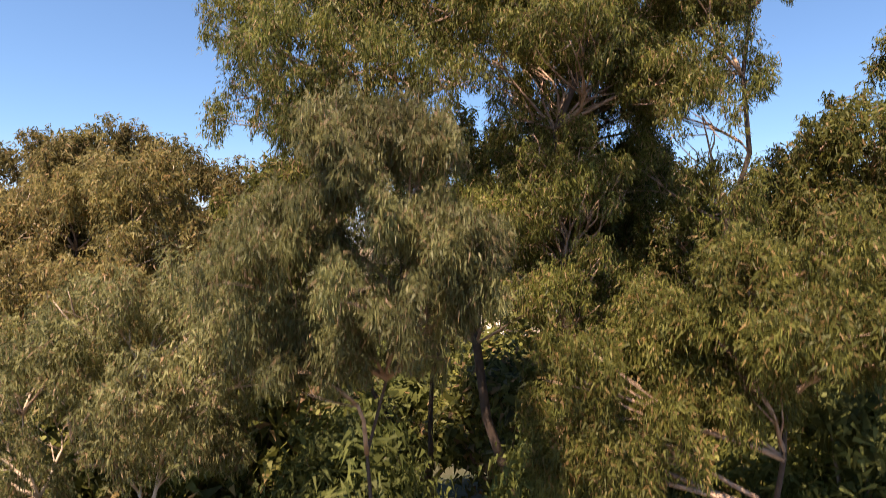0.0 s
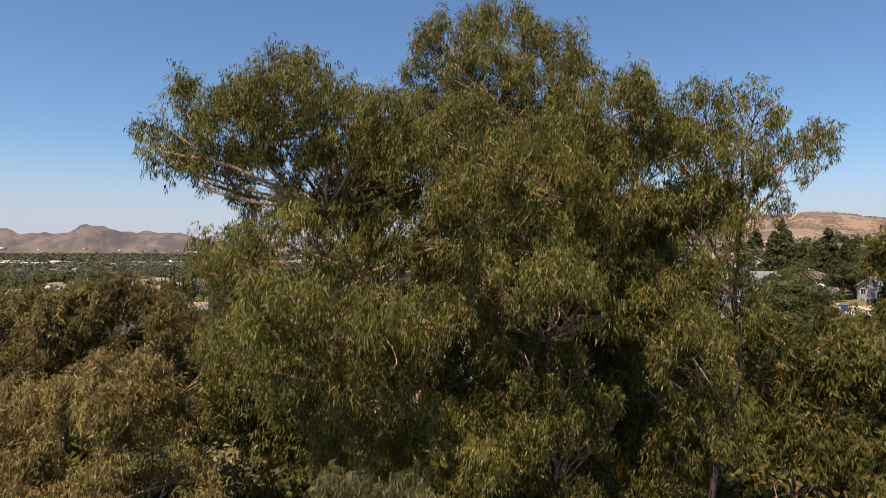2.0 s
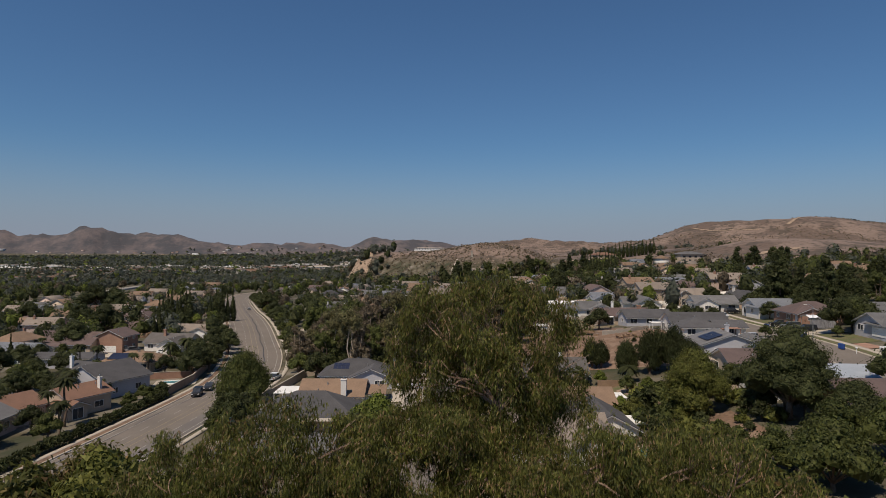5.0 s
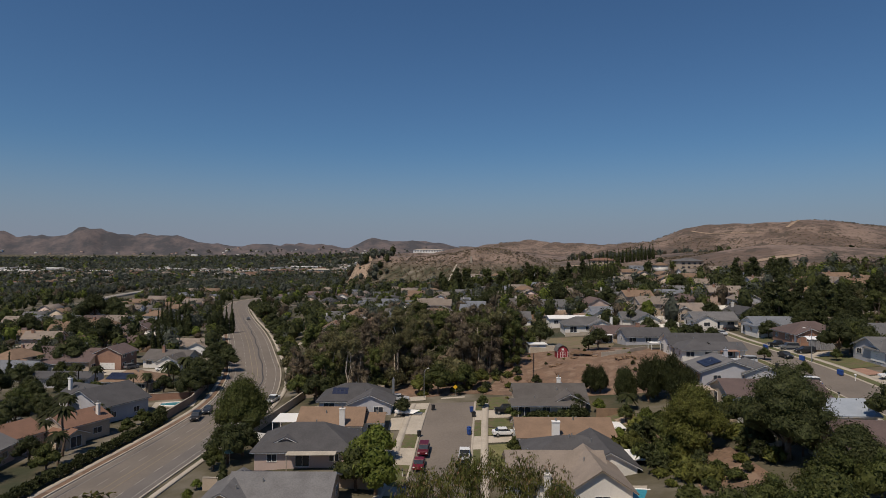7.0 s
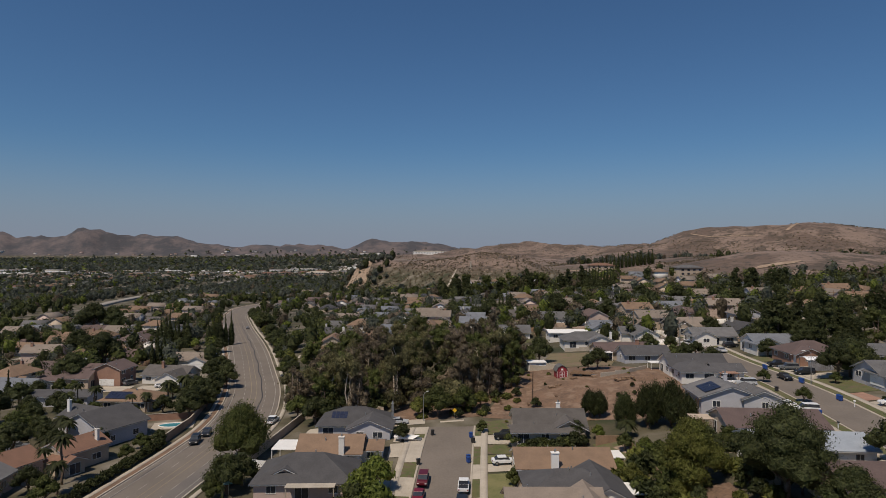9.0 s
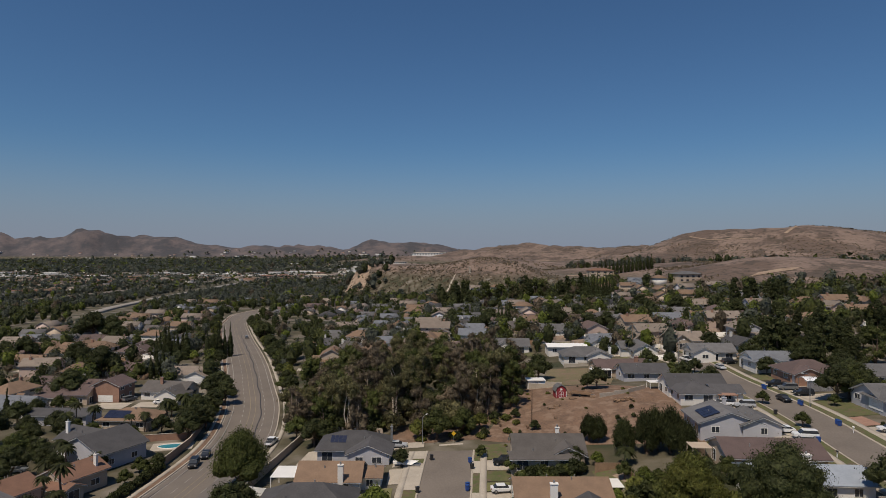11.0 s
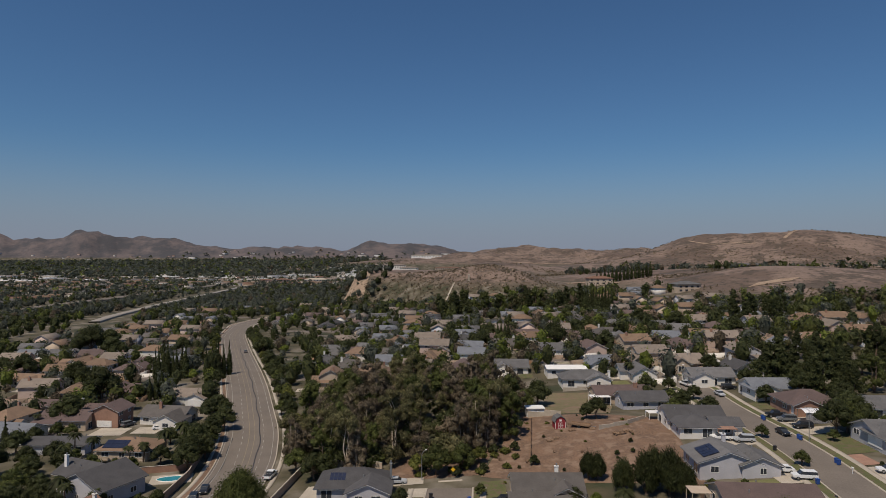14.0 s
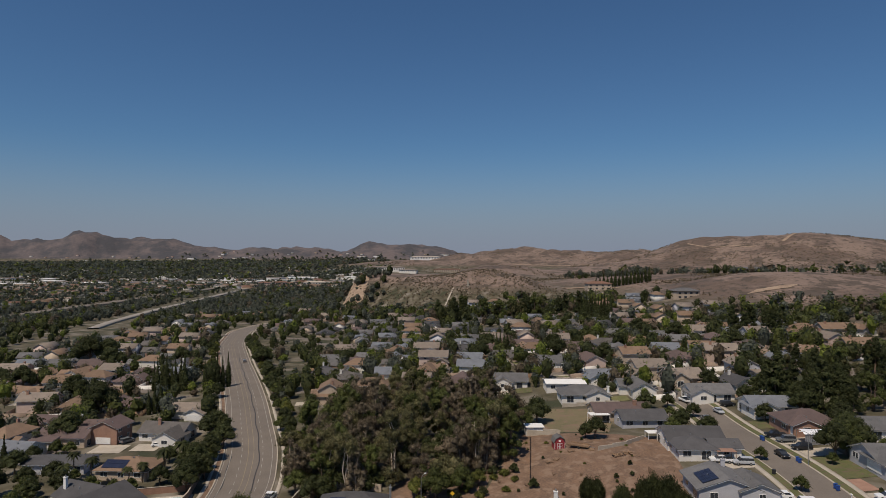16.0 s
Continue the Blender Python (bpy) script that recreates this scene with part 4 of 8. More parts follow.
def leaf_mass(clumps, n, length, width, droop, rs, shell=0.55, sprig=1, sprig_len=0.0, spread=False):
    """Leaves over soft clumps (x, y, z, rx, rz); droop 0 to 1 lets them hang; sprig: leaves on each twig."""
    cl = np.array(clumps, float)
    wgt = cl[:, 3] ** 2
    m = max(1, n // sprig)
    k = rs.choice(len(cl), m, p=wgt / wgt.sum())
    d = unit(rs.normal(size=(m, 3)))
    if not spread:
        d[:, 2] = np.where(d[:, 2] < -0.35, -d[:, 2] * 0.6, d[:, 2])
    r = shell + (1 - shell) * rs.random(m) ** 0.6
    r *= 1 + 0.14 * rs.normal(size=m)
    c = cl[k, :3] + d * np.stack([cl[k, 3], cl[k, 3], cl[k, 4]], 1) * r[:, None]
    if spread:
        out = unit(d * 0.7 + rs.normal(size=(m, 3)) * 0.6 + np.array([0, 0, -2.2 * droop]))
    else:
        # blades lie along the crown's surface, as a canopy's outer leaves do
        out = unit(unit(np.cross(d, rs.normal(size=(m, 3)))) + np.array([0, 0, -1.0 * droop]))
    if sprig > 1:
        j = np.tile(np.arange(sprig), m)
        c = np.repeat(c, sprig, 0) + np.repeat(out, sprig, 0) * (j / sprig * sprig_len)[:, None]
        out = unit(np.repeat(out, sprig, 0) * 0.4 + rs.normal(size=(len(c), 3)) * 0.42 + np.array([0, 0, -1.7 * droop]))
    side = unit(np.cross(out, rs.normal(size=(len(c), 3)) if spread else d + 0.45 * rs.normal(size=(len(c), 3))))
    ln = length * rs.uniform(0.65, 1.3, len(c))
    return kites(c, out, side, ln, width * rs.uniform(0.7, 1.2, len(c)))


def blades(v):
    return np.arange(len(v), dtype=np.int32).reshape(-1, 3)


_t = (1 + math.sqrt(5)) / 2
ICO = unit(np.array([(-1, _t, 0), (1, _t, 0), (-1, -_t, 0), (1, -_t, 0), (0, -1, _t), (0, 1, _t), (0, -1, -_t), (0, 1, -_t), (_t, 0, -1), (_t, 0, 1), (-_t, 0, -1), (-_t, 0, 1)]))
ICO_F = np.array([(0, 11, 5), (0, 5, 1), (0, 1, 7), (0, 7, 10), (0, 10, 11), (1, 5, 9), (5, 11, 4), (11, 10, 2), (10, 7, 6), (7, 1, 8), (3, 9, 4), (3, 4, 2), (3, 2, 6), (3, 6, 8), (3, 8, 9), (4, 9, 5), (2, 4, 11), (6, 2, 10), (8, 6, 7), (9, 8, 1)])


def cores(c, r, rz, rs, jag=0.25):
    """Twenty-sided lumps, all uneven, that fill the shady inside of a crown behind its leaves. Corners three by three."""
    k = len(c)
    v = c[:, None] + ICO[None] * np.stack([r, r, rz], 1)[:, None] * (1 + jag * (rs.random_sample((k, 12, 1)) * 2 - 1))
    return v[:, ICO_F].reshape(-1, 3)


def leafy(name, clumps, n, length, width, droop, mat, parent, seed, label="", core=0.22, solid=0.66, **kw):
    rs = np.random.RandomState(seed)
    v = leaf_mass(clumps, int(n * (1 - core)), length, width, droop, rs, **kw)
    # the dense inside of the crown
    inner = [(c[0], c[1], c[2], c[3] * 0.7, c[4] * 0.7) for c in clumps]
    v = np.concatenate([v, leaf_mass(inner, int(n * core), length * 1.7, width * 2.0, 0.0, rs, shell=0.2)])
    if solid:
        c = np.array(clumps, float)
        v = np.concatenate([v, cores(c[:, :3], c[:, 3] * solid, c[:, 4] * solid, rs)])
    return from_arrays(name, v, blades(v), mat, parent, label)


def broadleaf(seed, h, r, mat, bark=BARK, n=1500, leaf=0.5, droop=0.25, trunk=0.2, lumps=12, flat=0.85, slim=0.62, solid=0.66, label="rounded garden tree with dense green leaves", category="tree"):
    """A short trunk, limbs and a lumpy crown of leaf tufts."""
    rng = random.Random(seed)
    t = thing("shrub" if category == "shrub" else "eucalyptus" if category == "eucalyptus" else "tree", Matrix.Identity(4), label, category, "shrubs of the gardens" if category == "shrub" else "trees of the suburb")
    base = h * trunk
    clumps = []
    for i in range(lumps):
        a, q = i * 2.4 + rng.uniform(-0.4, 0.4), math.sqrt((i + 0.5) / lumps)
        rr = r * rng.uniform(0.4, 0.56)
        clumps.append((math.cos(a) * q * (r - rr * 0.6), math.sin(a) * q * (r - rr * 0.6), base + (h - base - rr) * (1 - 0.62 * q * q) * rng.uniform(0.75, 1.05), rr, rr * flat))
    clumps.append((0, 0, h - r * 0.42, r * 0.45, r * 0.4))
    bm = bmesh.new()
    tube(bm, [Vector((0, 0, -0.6)), Vector((rng.uniform(-.1, .1), rng.uniform(-.1, .1), base * 0.6)), Vector((rng.uniform(-.2, .2), rng.uniform(-.2, .2), base * 1.25))], h * 0.035 + 0.05, h * 0.022 + 0.03, 7)
    for c in clumps[::2]:
        tube(bm, bent((0, 0, base * 1.05), (c[0], c[1], c[2]), rng, 0.1, 2), h * 0.014 + 0.02, 0.02, 4)
    part("trunk", bm, bark, t, smooth=True)
    leafy("crown", clumps, n, leaf, leaf * slim, droop, mat, t, seed, solid=solid)
    return t


def gum(seed, h, r, mat, bark=BARK_PALE, n=3400, leaf=0.62, lumps=20, label="tall eucalyptus with thin hanging leaves", bare=0.16):
    """Several leaning stems that fork into drooping tufts at many heights."""
    rng = random.Random(seed)
    t = thing("eucalyptus", Matrix.Identity(4), label, "eucalyptus", "trees of the grove")
    bm = bmesh.new()
    clumps = []
    for s in range(rng.randint(1, 3)):
        a = rng.uniform(0, math.tau)
        top = Vector((math.cos(a) * r * 0.35, math.sin(a) * r * 0.35, h * rng.uniform(0.78, 0.93)))
        stem = bent((math.cos(a) * 0.2, math.sin(a) * 0.2, -0.6), top, rng, 0.05, 7)
        tube(bm, stem, h * 0.011 + 0.05, 0.04, 6)
        for i in range(lumps // 2):
            k = rng.uniform(bare, 1.0)
            p = stem[min(7, int(k * 7))]
            b = rng.uniform(0, math.tau)
            q = r * rng.uniform(0.3, 0.85) * (1.15 - 0.5 * k)
            e = Vector((p.x + math.cos(b) * q, p.y + math.sin(b) * q, p.z + rng.uniform(0.02, 0.12) * h))
            tube(bm, bent(p, e, rng, 0.12, 2), 0.07, 0.02, 3)
            rr = r * rng.uniform(0.3, 0.5)
            clumps.append((e.x, e.y, e.z, rr, rr * rng.uniform(0.9, 1.4)))
        clumps.append((top.x, top.y, top.z, r * 0.35, r * 0.4))
    part("trunk", bm, bark, t, smooth=True)
    leafy("crown", clumps, n, leaf, leaf * 0.5, 0.75, mat, t, seed, shell=0.42, solid=0.55)
    return t


def cypress(seed, h, r, mat=LEAF_DARK, n=1500, label="slim dark Italian cypress"):
    rng = random.Random(seed)
    t = thing("cypress", Matrix.Identity(4), label, "cypress", "cypresses of the gardens")
    bm = bmesh.new()
    tube(bm, [Vector((0, 0, -0.5)), Vector((0, 0, h * 0.5)), Vector((0, 0, h * 0.9))], 0.16, 0.04, 6)
    part("trunk", bm, BARK, t)
    cl = []
    for i in range(20):
        k = i / 19
        w = r * (0.55 + 0.55 * math.sin(math.pi * min(1, k * 1.25 + 0.12)) - 0.45 * k)
        cl.append((rng.uniform(-.12, .12) * r, rng.uniform(-.12, .12) * r, 0.4 + k * (h - 0.9), max(0.16, w), h * 0.08))
    leafy("crown", cl, n, 0.36, 0.2, -0.45, mat, t, seed, solid=0.85)
    return t


def pine(seed, h, r, mat=LEAF_DARK, n=2200, label="tall dark conifer with dense shaggy branches"):
    rng = random.Random(seed)
    t = thing("conifer", Matrix.Identity(4), label, "conifer", "conifers of the suburb")
    bm = bmesh.new()
    tube(bm, bent((0, 0, -0.6), (rng.uniform(-.3, .3), rng.uniform(-.3, .3), h * 0.96), rng, 0.01, 6), h * 0.02 + 0.06, 0.04, 6)
    cl = []
    for i in range(26):
        k = rng.uniform(0.12, 1) ** 0.9
        a = rng.uniform(0, math.tau)
        q = r * (1.02 - k * 0.8) * rng.uniform(0.4, 0.85)
        cl.append((math.cos(a) * q, math.sin(a) * q, k * (h - 0.8), r * rng.uniform(0.34, 0.48) * (1.15 - 0.5 * k), h * 0.08))
        tube(bm, [Vector((0, 0, k * (h - 1.2))), Vector((math.cos(a) * q, math.sin(a) * q, k * (h - 0.8)))], 0.06, 0.02, 4)
    part("trunk", bm, BARK, t)
    leafy("crown", cl, n, 0.75, 0.4, 0.1, mat, t, seed, shell=0.35)
    return t


def palm(seed, h, n=34, frond=2.4, label="palm with a slim trunk and arching fronds"):
    rng = random.Random(seed)
    t = thing("palm_tree", Matrix.Identity(4), label, "palm", "palms of the gardens")
    bm = bmesh.new()
    tube(bm, bent((0, 0, -0.5), (rng.uniform(-.5, .5), rng.uniform(-.5, .5), h), rng, 0.03, 6), 0.24, 0.17, 7)
    part("trunk", bm, BARK, t, smooth=True)
    vs, fs = [], []
    for i in range(n):
        a, up = i * 2.399, rng.uniform(-0.7, 1.0)
        d = Vector((math.cos(a), math.sin(a), 0))
        s = Vector((-math.sin(a), math.cos(a), 0))
        p = Vector((0, 0, h))
        prev = None
        for k in range(6):
            f = k / 5
            c = p + d * frond * f * math.cos(up * 0.6) + Vector((0, 0, frond * (0.55 * up * f - 0.65 * f * f)))
            w = 0.34 * math.sin(math.pi * min(1, 0.12 + f * 0.85)) + 0.02
            row = (len(vs), len(vs) + 1, len(vs) + 2)
            vs += [c - s * w - Vector((0, 0, w * 0.6)), c, c + s * w - Vector((0, 0, w * 0.6))]
            if prev:
                fs += [(prev[0], prev[1], row[1], row[0]), (prev[1], prev[2], row[2], row[1])]
            prev = row
    from_arrays("crown", [tuple(v) for v in vs], fs, LEAF_PALM, t)
    return t


def put(tree, x, y, s=1.0, turn=None, label="", sink=0.0):
    o = copy_thing(tree, pose(x, y, hz(x, y) - sink, 0, 0, turn if turn is not None else (x * 37 + y * 91) % 360) @ Matrix.Scale(s, 4))
    if label:
        o["label"] = label
    return o


def retire(tree):
    """Take a pattern tree out of the scene once its copies stand."""
    for o in [*tree.children_recursive, tree]:
        bpy.data.objects.remove(o)


# ---- the large gum trees close to the start ----
def tufts(lobes, rs, fine=1.0):
    """Small tufts over the rounded lobes of a crown: most on the upper shell, some inside."""
    out = []
    for x, y, z, r, rz in lobes:
        r, rz = r * 1.2, rz * 1.2
        n = max(7, int(24 * r * (r + rz) * 0.5 / fine ** 2))
        d = unit(rs.normal(size=(n, 3)))
        d[:, 2] = np.where(d[:, 2] < -0.45, -d[:, 2], d[:, 2])
        k = rs.uniform(0.45, 0.95, n) ** 0.7
        q = rs.uniform(0.15, 0.3, n) * fine * (0.75 + 0.35 * r)
        out.append(np.stack([x + d[:, 0] * r * k, y + d[:, 1] * r * k, z + d[:, 2] * rz * k, q, q * rs.uniform(1.2, 2.1, n)], 1))
    return np.concatenate(out)


def hanging(tuft, n, length, width, rs, hang=0.8, sprig=6):
    """Slim leaves that hang in sprigs inside the tufts."""
    m = n // sprig
    k = rs.choice(len(tuft), m, p=tuft[:, 3] ** 2 / (tuft[:, 3] ** 2).sum())
    d = unit(rs.normal(size=(m, 3)))
    c = tuft[k, :3] + d * tuft[k][:, (3, 3, 4)] * (rs.random(m) ** 0.45)[:, None]
    c, d = np.repeat(c, sprig, 0), np.repeat(d, sprig, 0)
    lean = np.repeat(rs.normal(size=(m, 3)) * 0.35, sprig, 0)
    c = c + rs.normal(size=c.shape) * 0.05
    out = unit(rs.normal(size=c.shape) * 0.42 + d * 0.3 + lean + np.array([0, 0, -hang]))
    side = unit(np.cross(out, rs.normal(size=c.shape)))
    return kites(c, out, side, length * rs.uniform(0.6, 1.25, len(c)), width * rs.uniform(0.7, 1.25, len(c)))


def big_gum(x, y, label, lobes, stems, n, mat, bark, seed, leaf=0.15, width=0.03, fine=1.0, hang=0.8, limbs=1):
    """A large eucalyptus: stems from the ground to forks, limbs and thin branches out to the lobes, leaves hanging in tufts. Lobes hold (x, y, z, r, rz) in the world."""
    rng, rs = random.Random(seed), np.random.RandomState(seed)
    z0 = hz(x, y)
    t = thing("eucalyptus", pose(x, y, z0), label, "eucalyptus", "eucalyptus trees on the slope")
    loc = [(c[0] - x, c[1] - y, c[2] - z0, c[3], c[4]) for c in lobes]
    forks = []
    for sx, sy, sz, r0 in stems:
        p = bent((rng.uniform(-.3, .3), rng.uniform(-.3, .3), -0.8), (sx - x, sy - y, sz - z0), rng, 0.05, 11)
        tr = bmesh.new()
        tube(tr, p, r0, r0 * 0.2, 9)
        # stems of red-barked gums get the bark with painted shade, limbs do not
        part("trunk", tr, BARK_SHADED if bark is BARK_RED else bark, t, smooth=True)
        forks += p[4:]
    tw = bmesh.new()
    for c in loc[::limbs]:
        e = Vector(c[:3])
        f = min(forks, key=lambda q: (q - e).length + max(0, q.z - e.z + 0.8) * 2)
        p = bent(f, e, rng, 0.16, 6)
        lb = bmesh.new()
        tube(lb, p, 0.02 + 0.009 * (e - f).length, 0.012, 6)
        part("limb", lb, bark, t, smooth=True)
        for k in range(6):
            g = Vector((rng.gauss(0, 1), rng.gauss(0, 1), rng.gauss(0.4, 0.8))).normalized()
            tip = e + Vector((g.x * c[3], g.y * c[3], g.z * c[4])) * 0.95
            tube(tw, bent(p[rng.randint(2, 6)], tip, rng, 0.18, 4), 0.019, 0.006, 4)
    tagged(part("twig", tw, bark, t, smooth=True), kind="stuff")
    v = hanging(tufts(loc, rs, fine), n, leaf, width, rs, hang)
    from_arrays("crown", v, blades(v), mat, t)
    return t


def cloud(cx, cy, cz, sx, sy, sz, n, r, seed):
    """Lobes spread through an ellipsoid, mostly near its skin."""
    rng = random.Random(seed)
    out = []
    for _ in range(n):
        while True:
            p = [rng.uniform(-1, 1) for _ in range(3)]
            if 0.25 < sum(k * k for k in p) < 1:
                break
        rr = r * rng.uniform(0.6, 1.1)
        out.append((cx + p[0] * sx, cy + p[1] * sy, cz + p[2] * sz, rr, rr * rng.uniform(0.8, 1.15)))
    return out


# the tall one in the middle: rounded lobes (x, y, z, radius, half height)
CROWN_TOP = ((1.2, 18.6, 31.6, 1.2, 0.86), (-0.4, 18.3, 31.0, 0.98, 1.01), (2.7, 18.9, 31.2, 0.98, 1.01), (-1.0, 18.8, 30.0, 0.81, 0.92), (0.6, 17.7, 30.1, 1.26, 0.95), (2.1, 17.8, 29.7, 1.19, 0.95), (3.6, 19.1, 30.3, 0.77, 0.85), (-0.2, 18.9, 29.2, 1.35, 1.01), (1.5, 18.8, 28.7, 1.51, 1.01), (3.1, 18.6, 29.1, 1.0, 1.0))
CROWN_WEST = ((-6.0, 14, 28.4, 0.67, 0.73), (-7.1, 14.3, 27.8, 0.4, 0.48), (-6.2, 13.6, 27.3, 0.59, 0.57), (-6.1, 14.1, 26.7, 0.4, 0.71), (-5.2, 14.6, 28.5, 0.68, 0.67), (-3.8, 14.4, 29.0, 0.8, 0.72), (-3.9, 13.5, 28.4, 1.01, 0.74), (-5.0, 13.8, 27.8, 1.03, 0.69), (-2.3, 14.8, 28.75, 0.58, 0.62), (-2.8, 13.7, 27.9, 0.96, 0.82), (-2.0, 14.6, 28.2, 0.78, 0.76), (-5.1, 14.3, 26.1, 0.37, 0.66), (-5.3, 13.7, 25.1, 0.65, 0.6), (-5.6, 14.6, 27.2, 0.65, 0.6), (-4.6, 14.4, 26.9, 0.65, 0.6), (-6.6, 14.2, 27.2, 0.5, 0.5))
CROWN_INNER = ((-3.3, 14.4, 27.0, 0.9, 0.77), (-1.6, 14.3, 27.1, 0.96, 0.89), (-3.4, 13.4, 25.6, 0.84, 0.66), (-2.3, 14.8, 26.1, 0.86, 0.73), (-1.5, 14.2, 25.7, 0.76, 0.76), (-2.3, 13.1, 25.0, 0.47, 0.47))
CROWN_FRONT = ((0.3, 12.7, 27.1, 0.7, 0.54), (1.4, 13.1, 26.6, 1.05, 0.82), (0.1, 12.9, 26.1, 0.81, 0.92), (2.3, 13.8, 27.5, 0.99, 0.86), (2.9, 13.6, 26.5, 0.97, 0.97), (1.0, 13.2, 25.3, 1.12, 0.94), (2.5, 14.0, 25.3, 1.0, 1.0), (-0.5, 13.6, 25.4, 0.73, 0.85), (3.4, 13.9, 28.4, 0.87, 0.68))
CROWN_EAST = ((3.7, 14.3, 28.5, 0.74, 0.61), (5.2, 14.3, 28.3, 0.74, 0.66), (6.6, 14.5, 28.4, 0.65, 0.62), (8.0, 14.3, 27.6, 0.54, 0.51), (7.0, 13.9, 27.1, 0.65, 0.65), (5.9, 14.0, 27.2, 0.78, 0.72), (4.7, 14.4, 27.3, 0.8, 0.77), (5.3, 14.1, 26.0, 1.01, 0.78), (6.7, 14.6, 26.3, 0.6, 0.6), (4.0, 14.3, 25.8, 0.89, 0.89))
SKIRT_WEST = ((-4.3, 12.4, 24.8, 0.71, 0.73), (-3.6, 11.6, 23.9, 0.94, 0.66), (-2.7, 12.1, 23.9, 0.86, 0.71), (-1.6, 11.8, 23.6, 0.9, 0.68), (-0.7, 13.0, 23.8, 0.74, 0.74), (-3.0, 11.9, 22.8, 1.02, 0.74), (-1.9, 12.8, 22.3, 0.97, 0.73), (1.7, 11.8, 24.2, 0.84, 0.79))
SKIRT_EAST = ((3.5, 14.3, 24.6, 0.77, 0.89), (4.1, 13.6, 23.9, 0.85, 0.73), (4.7, 13.1, 23.1, 0.88, 0.68), (5.7, 14.2, 24.3, 0.89, 0.89), (5.4, 14.0, 21.3, 1.0, 0.88), (-0.5, 14.1, 21.0, 1.01, 0.76), (-0.0, 13.0, 20.6, 1.04, 0.7), (-2.3, 13.8, 20.9, 1.11, 0.86))
CROWN_FRINGE = ((-2.6, 14.6, 24.9, 0.7, 0.6), (-1.4, 14.4, 24.8, 0.7, 0.6), (-0.3, 14.6, 24.6, 0.7, 0.6), (0.7, 14.9, 24.7, 0.7, 0.6), (-5.2, 14.0, 24.6, 0.5, 0.6), (-4.9, 13.8, 23.8, 0.55, 0.6), (-5.4, 14.2, 23.8, 0.42, 0.6), (-4.8, 14.0, 25.3, 0.5, 0.55), (-5.5, 14.0, 23.1, 0.5, 0.6), (-4.4, 13.8, 23.0, 0.6, 0.6))
CROWN_NECK = ((0.3, 18.2, 28.3, 1.2, 0.9), (1.9, 18.0, 28.0, 1.2, 0.9), (3.3, 18.2, 28.2, 1.0, 0.8), (-0.9, 17.6, 28.0, 1.0, 0.8), (1.2, 17.0, 27.4, 1.2, 0.9), (1.0, 14.3, 22.6, 0.6, 0.6), (1.9, 14.2, 21.6, 0.65, 0.6), (1.4, 14.2, 20.4, 0.7, 0.6), (2.4, 14.2, 22.6, 0.55, 0.55))
CROWN_TOP = [(x, y, z, r * 0.94, h * 0.95) for x, y, z, r, h in CROWN_TOP]
CROWN = [*CROWN_NECK, *CROWN_FRINGE, *CROWN_TOP, *CROWN_WEST, *CROWN_INNER, *CROWN_FRONT, *CROWN_EAST, *SKIRT_WEST, *SKIRT_EAST]
CROWN += cloud(-2.8, 16.2, 27.2, 2.6, 1.3, 1.7, 20, 0.75, 16) + cloud(1.0, 16.2, 27.0, 2.4, 1.3, 1.8, 16, 0.8, 17) + cloud(5.0, 16.2, 27.0, 2.4, 1.3, 1.4, 18, 0.75, 18)
CROWN += cloud(-2.4, 16.0, 23.0, 2.4, 1.4, 1.8, 14, 0.85, 15) + cloud(3.2, 16.0, 23.6, 3.2, 1.4, 2.4, 24, 0.85, 19) + cloud(1.5, 15.8, 20.0, 4.4, 1.2, 1.8, 24, 0.85, 20) + cloud(2.4, 12.7, 19.4, 2.6, 0.7, 1.2, 9, 0.75, 28) + cloud(2.6, 17.2, 21.2, 3.0, 0.8, 1.5, 20, 0.85, 29) + cloud(3.4, 16.9, 24.4, 2.6, 1.0, 2.3, 26, 0.85, 27) + cloud(2.1, 13.7, 21.6, 0.9, 0.3, 0.8, 8, 0.6, 26)
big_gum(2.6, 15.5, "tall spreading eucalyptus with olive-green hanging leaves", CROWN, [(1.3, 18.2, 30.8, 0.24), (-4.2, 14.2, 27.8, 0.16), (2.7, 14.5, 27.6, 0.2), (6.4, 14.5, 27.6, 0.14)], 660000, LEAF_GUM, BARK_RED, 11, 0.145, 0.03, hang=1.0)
# nearer crowns that the camera climbs past
cl = cloud(-1.7, 7.8, 20.1, 1.6, 1.0, 2.0, 34, 0.5, 21)
big_gum(-1.3, 8.4, "slender young eucalyptus with grey-green leaves", cl, [(-1.2, 8.0, 20.6, 0.06)], 90000, LEAF_GUM_GREY, BARK_RED, 22, 0.13, 0.022, 0.8, limbs=2)
cl = cloud(4.6, 9.2, 18.9, 2.3, 1.3, 1.6, 24, 0.6, 23) + cloud(2.0, 9.6, 18.2, 1.6, 1.2, 1.7, 14, 0.6, 24)
big_gum(4.0, 9.8, "bushy eucalyptus with fresh green hanging leaves", cl, [(4.2, 9.5, 19.6, 0.09)], 85000, LEAF_GUM_OLIVE, BARK_RED, 25, 0.14, 0.03, limbs=2)
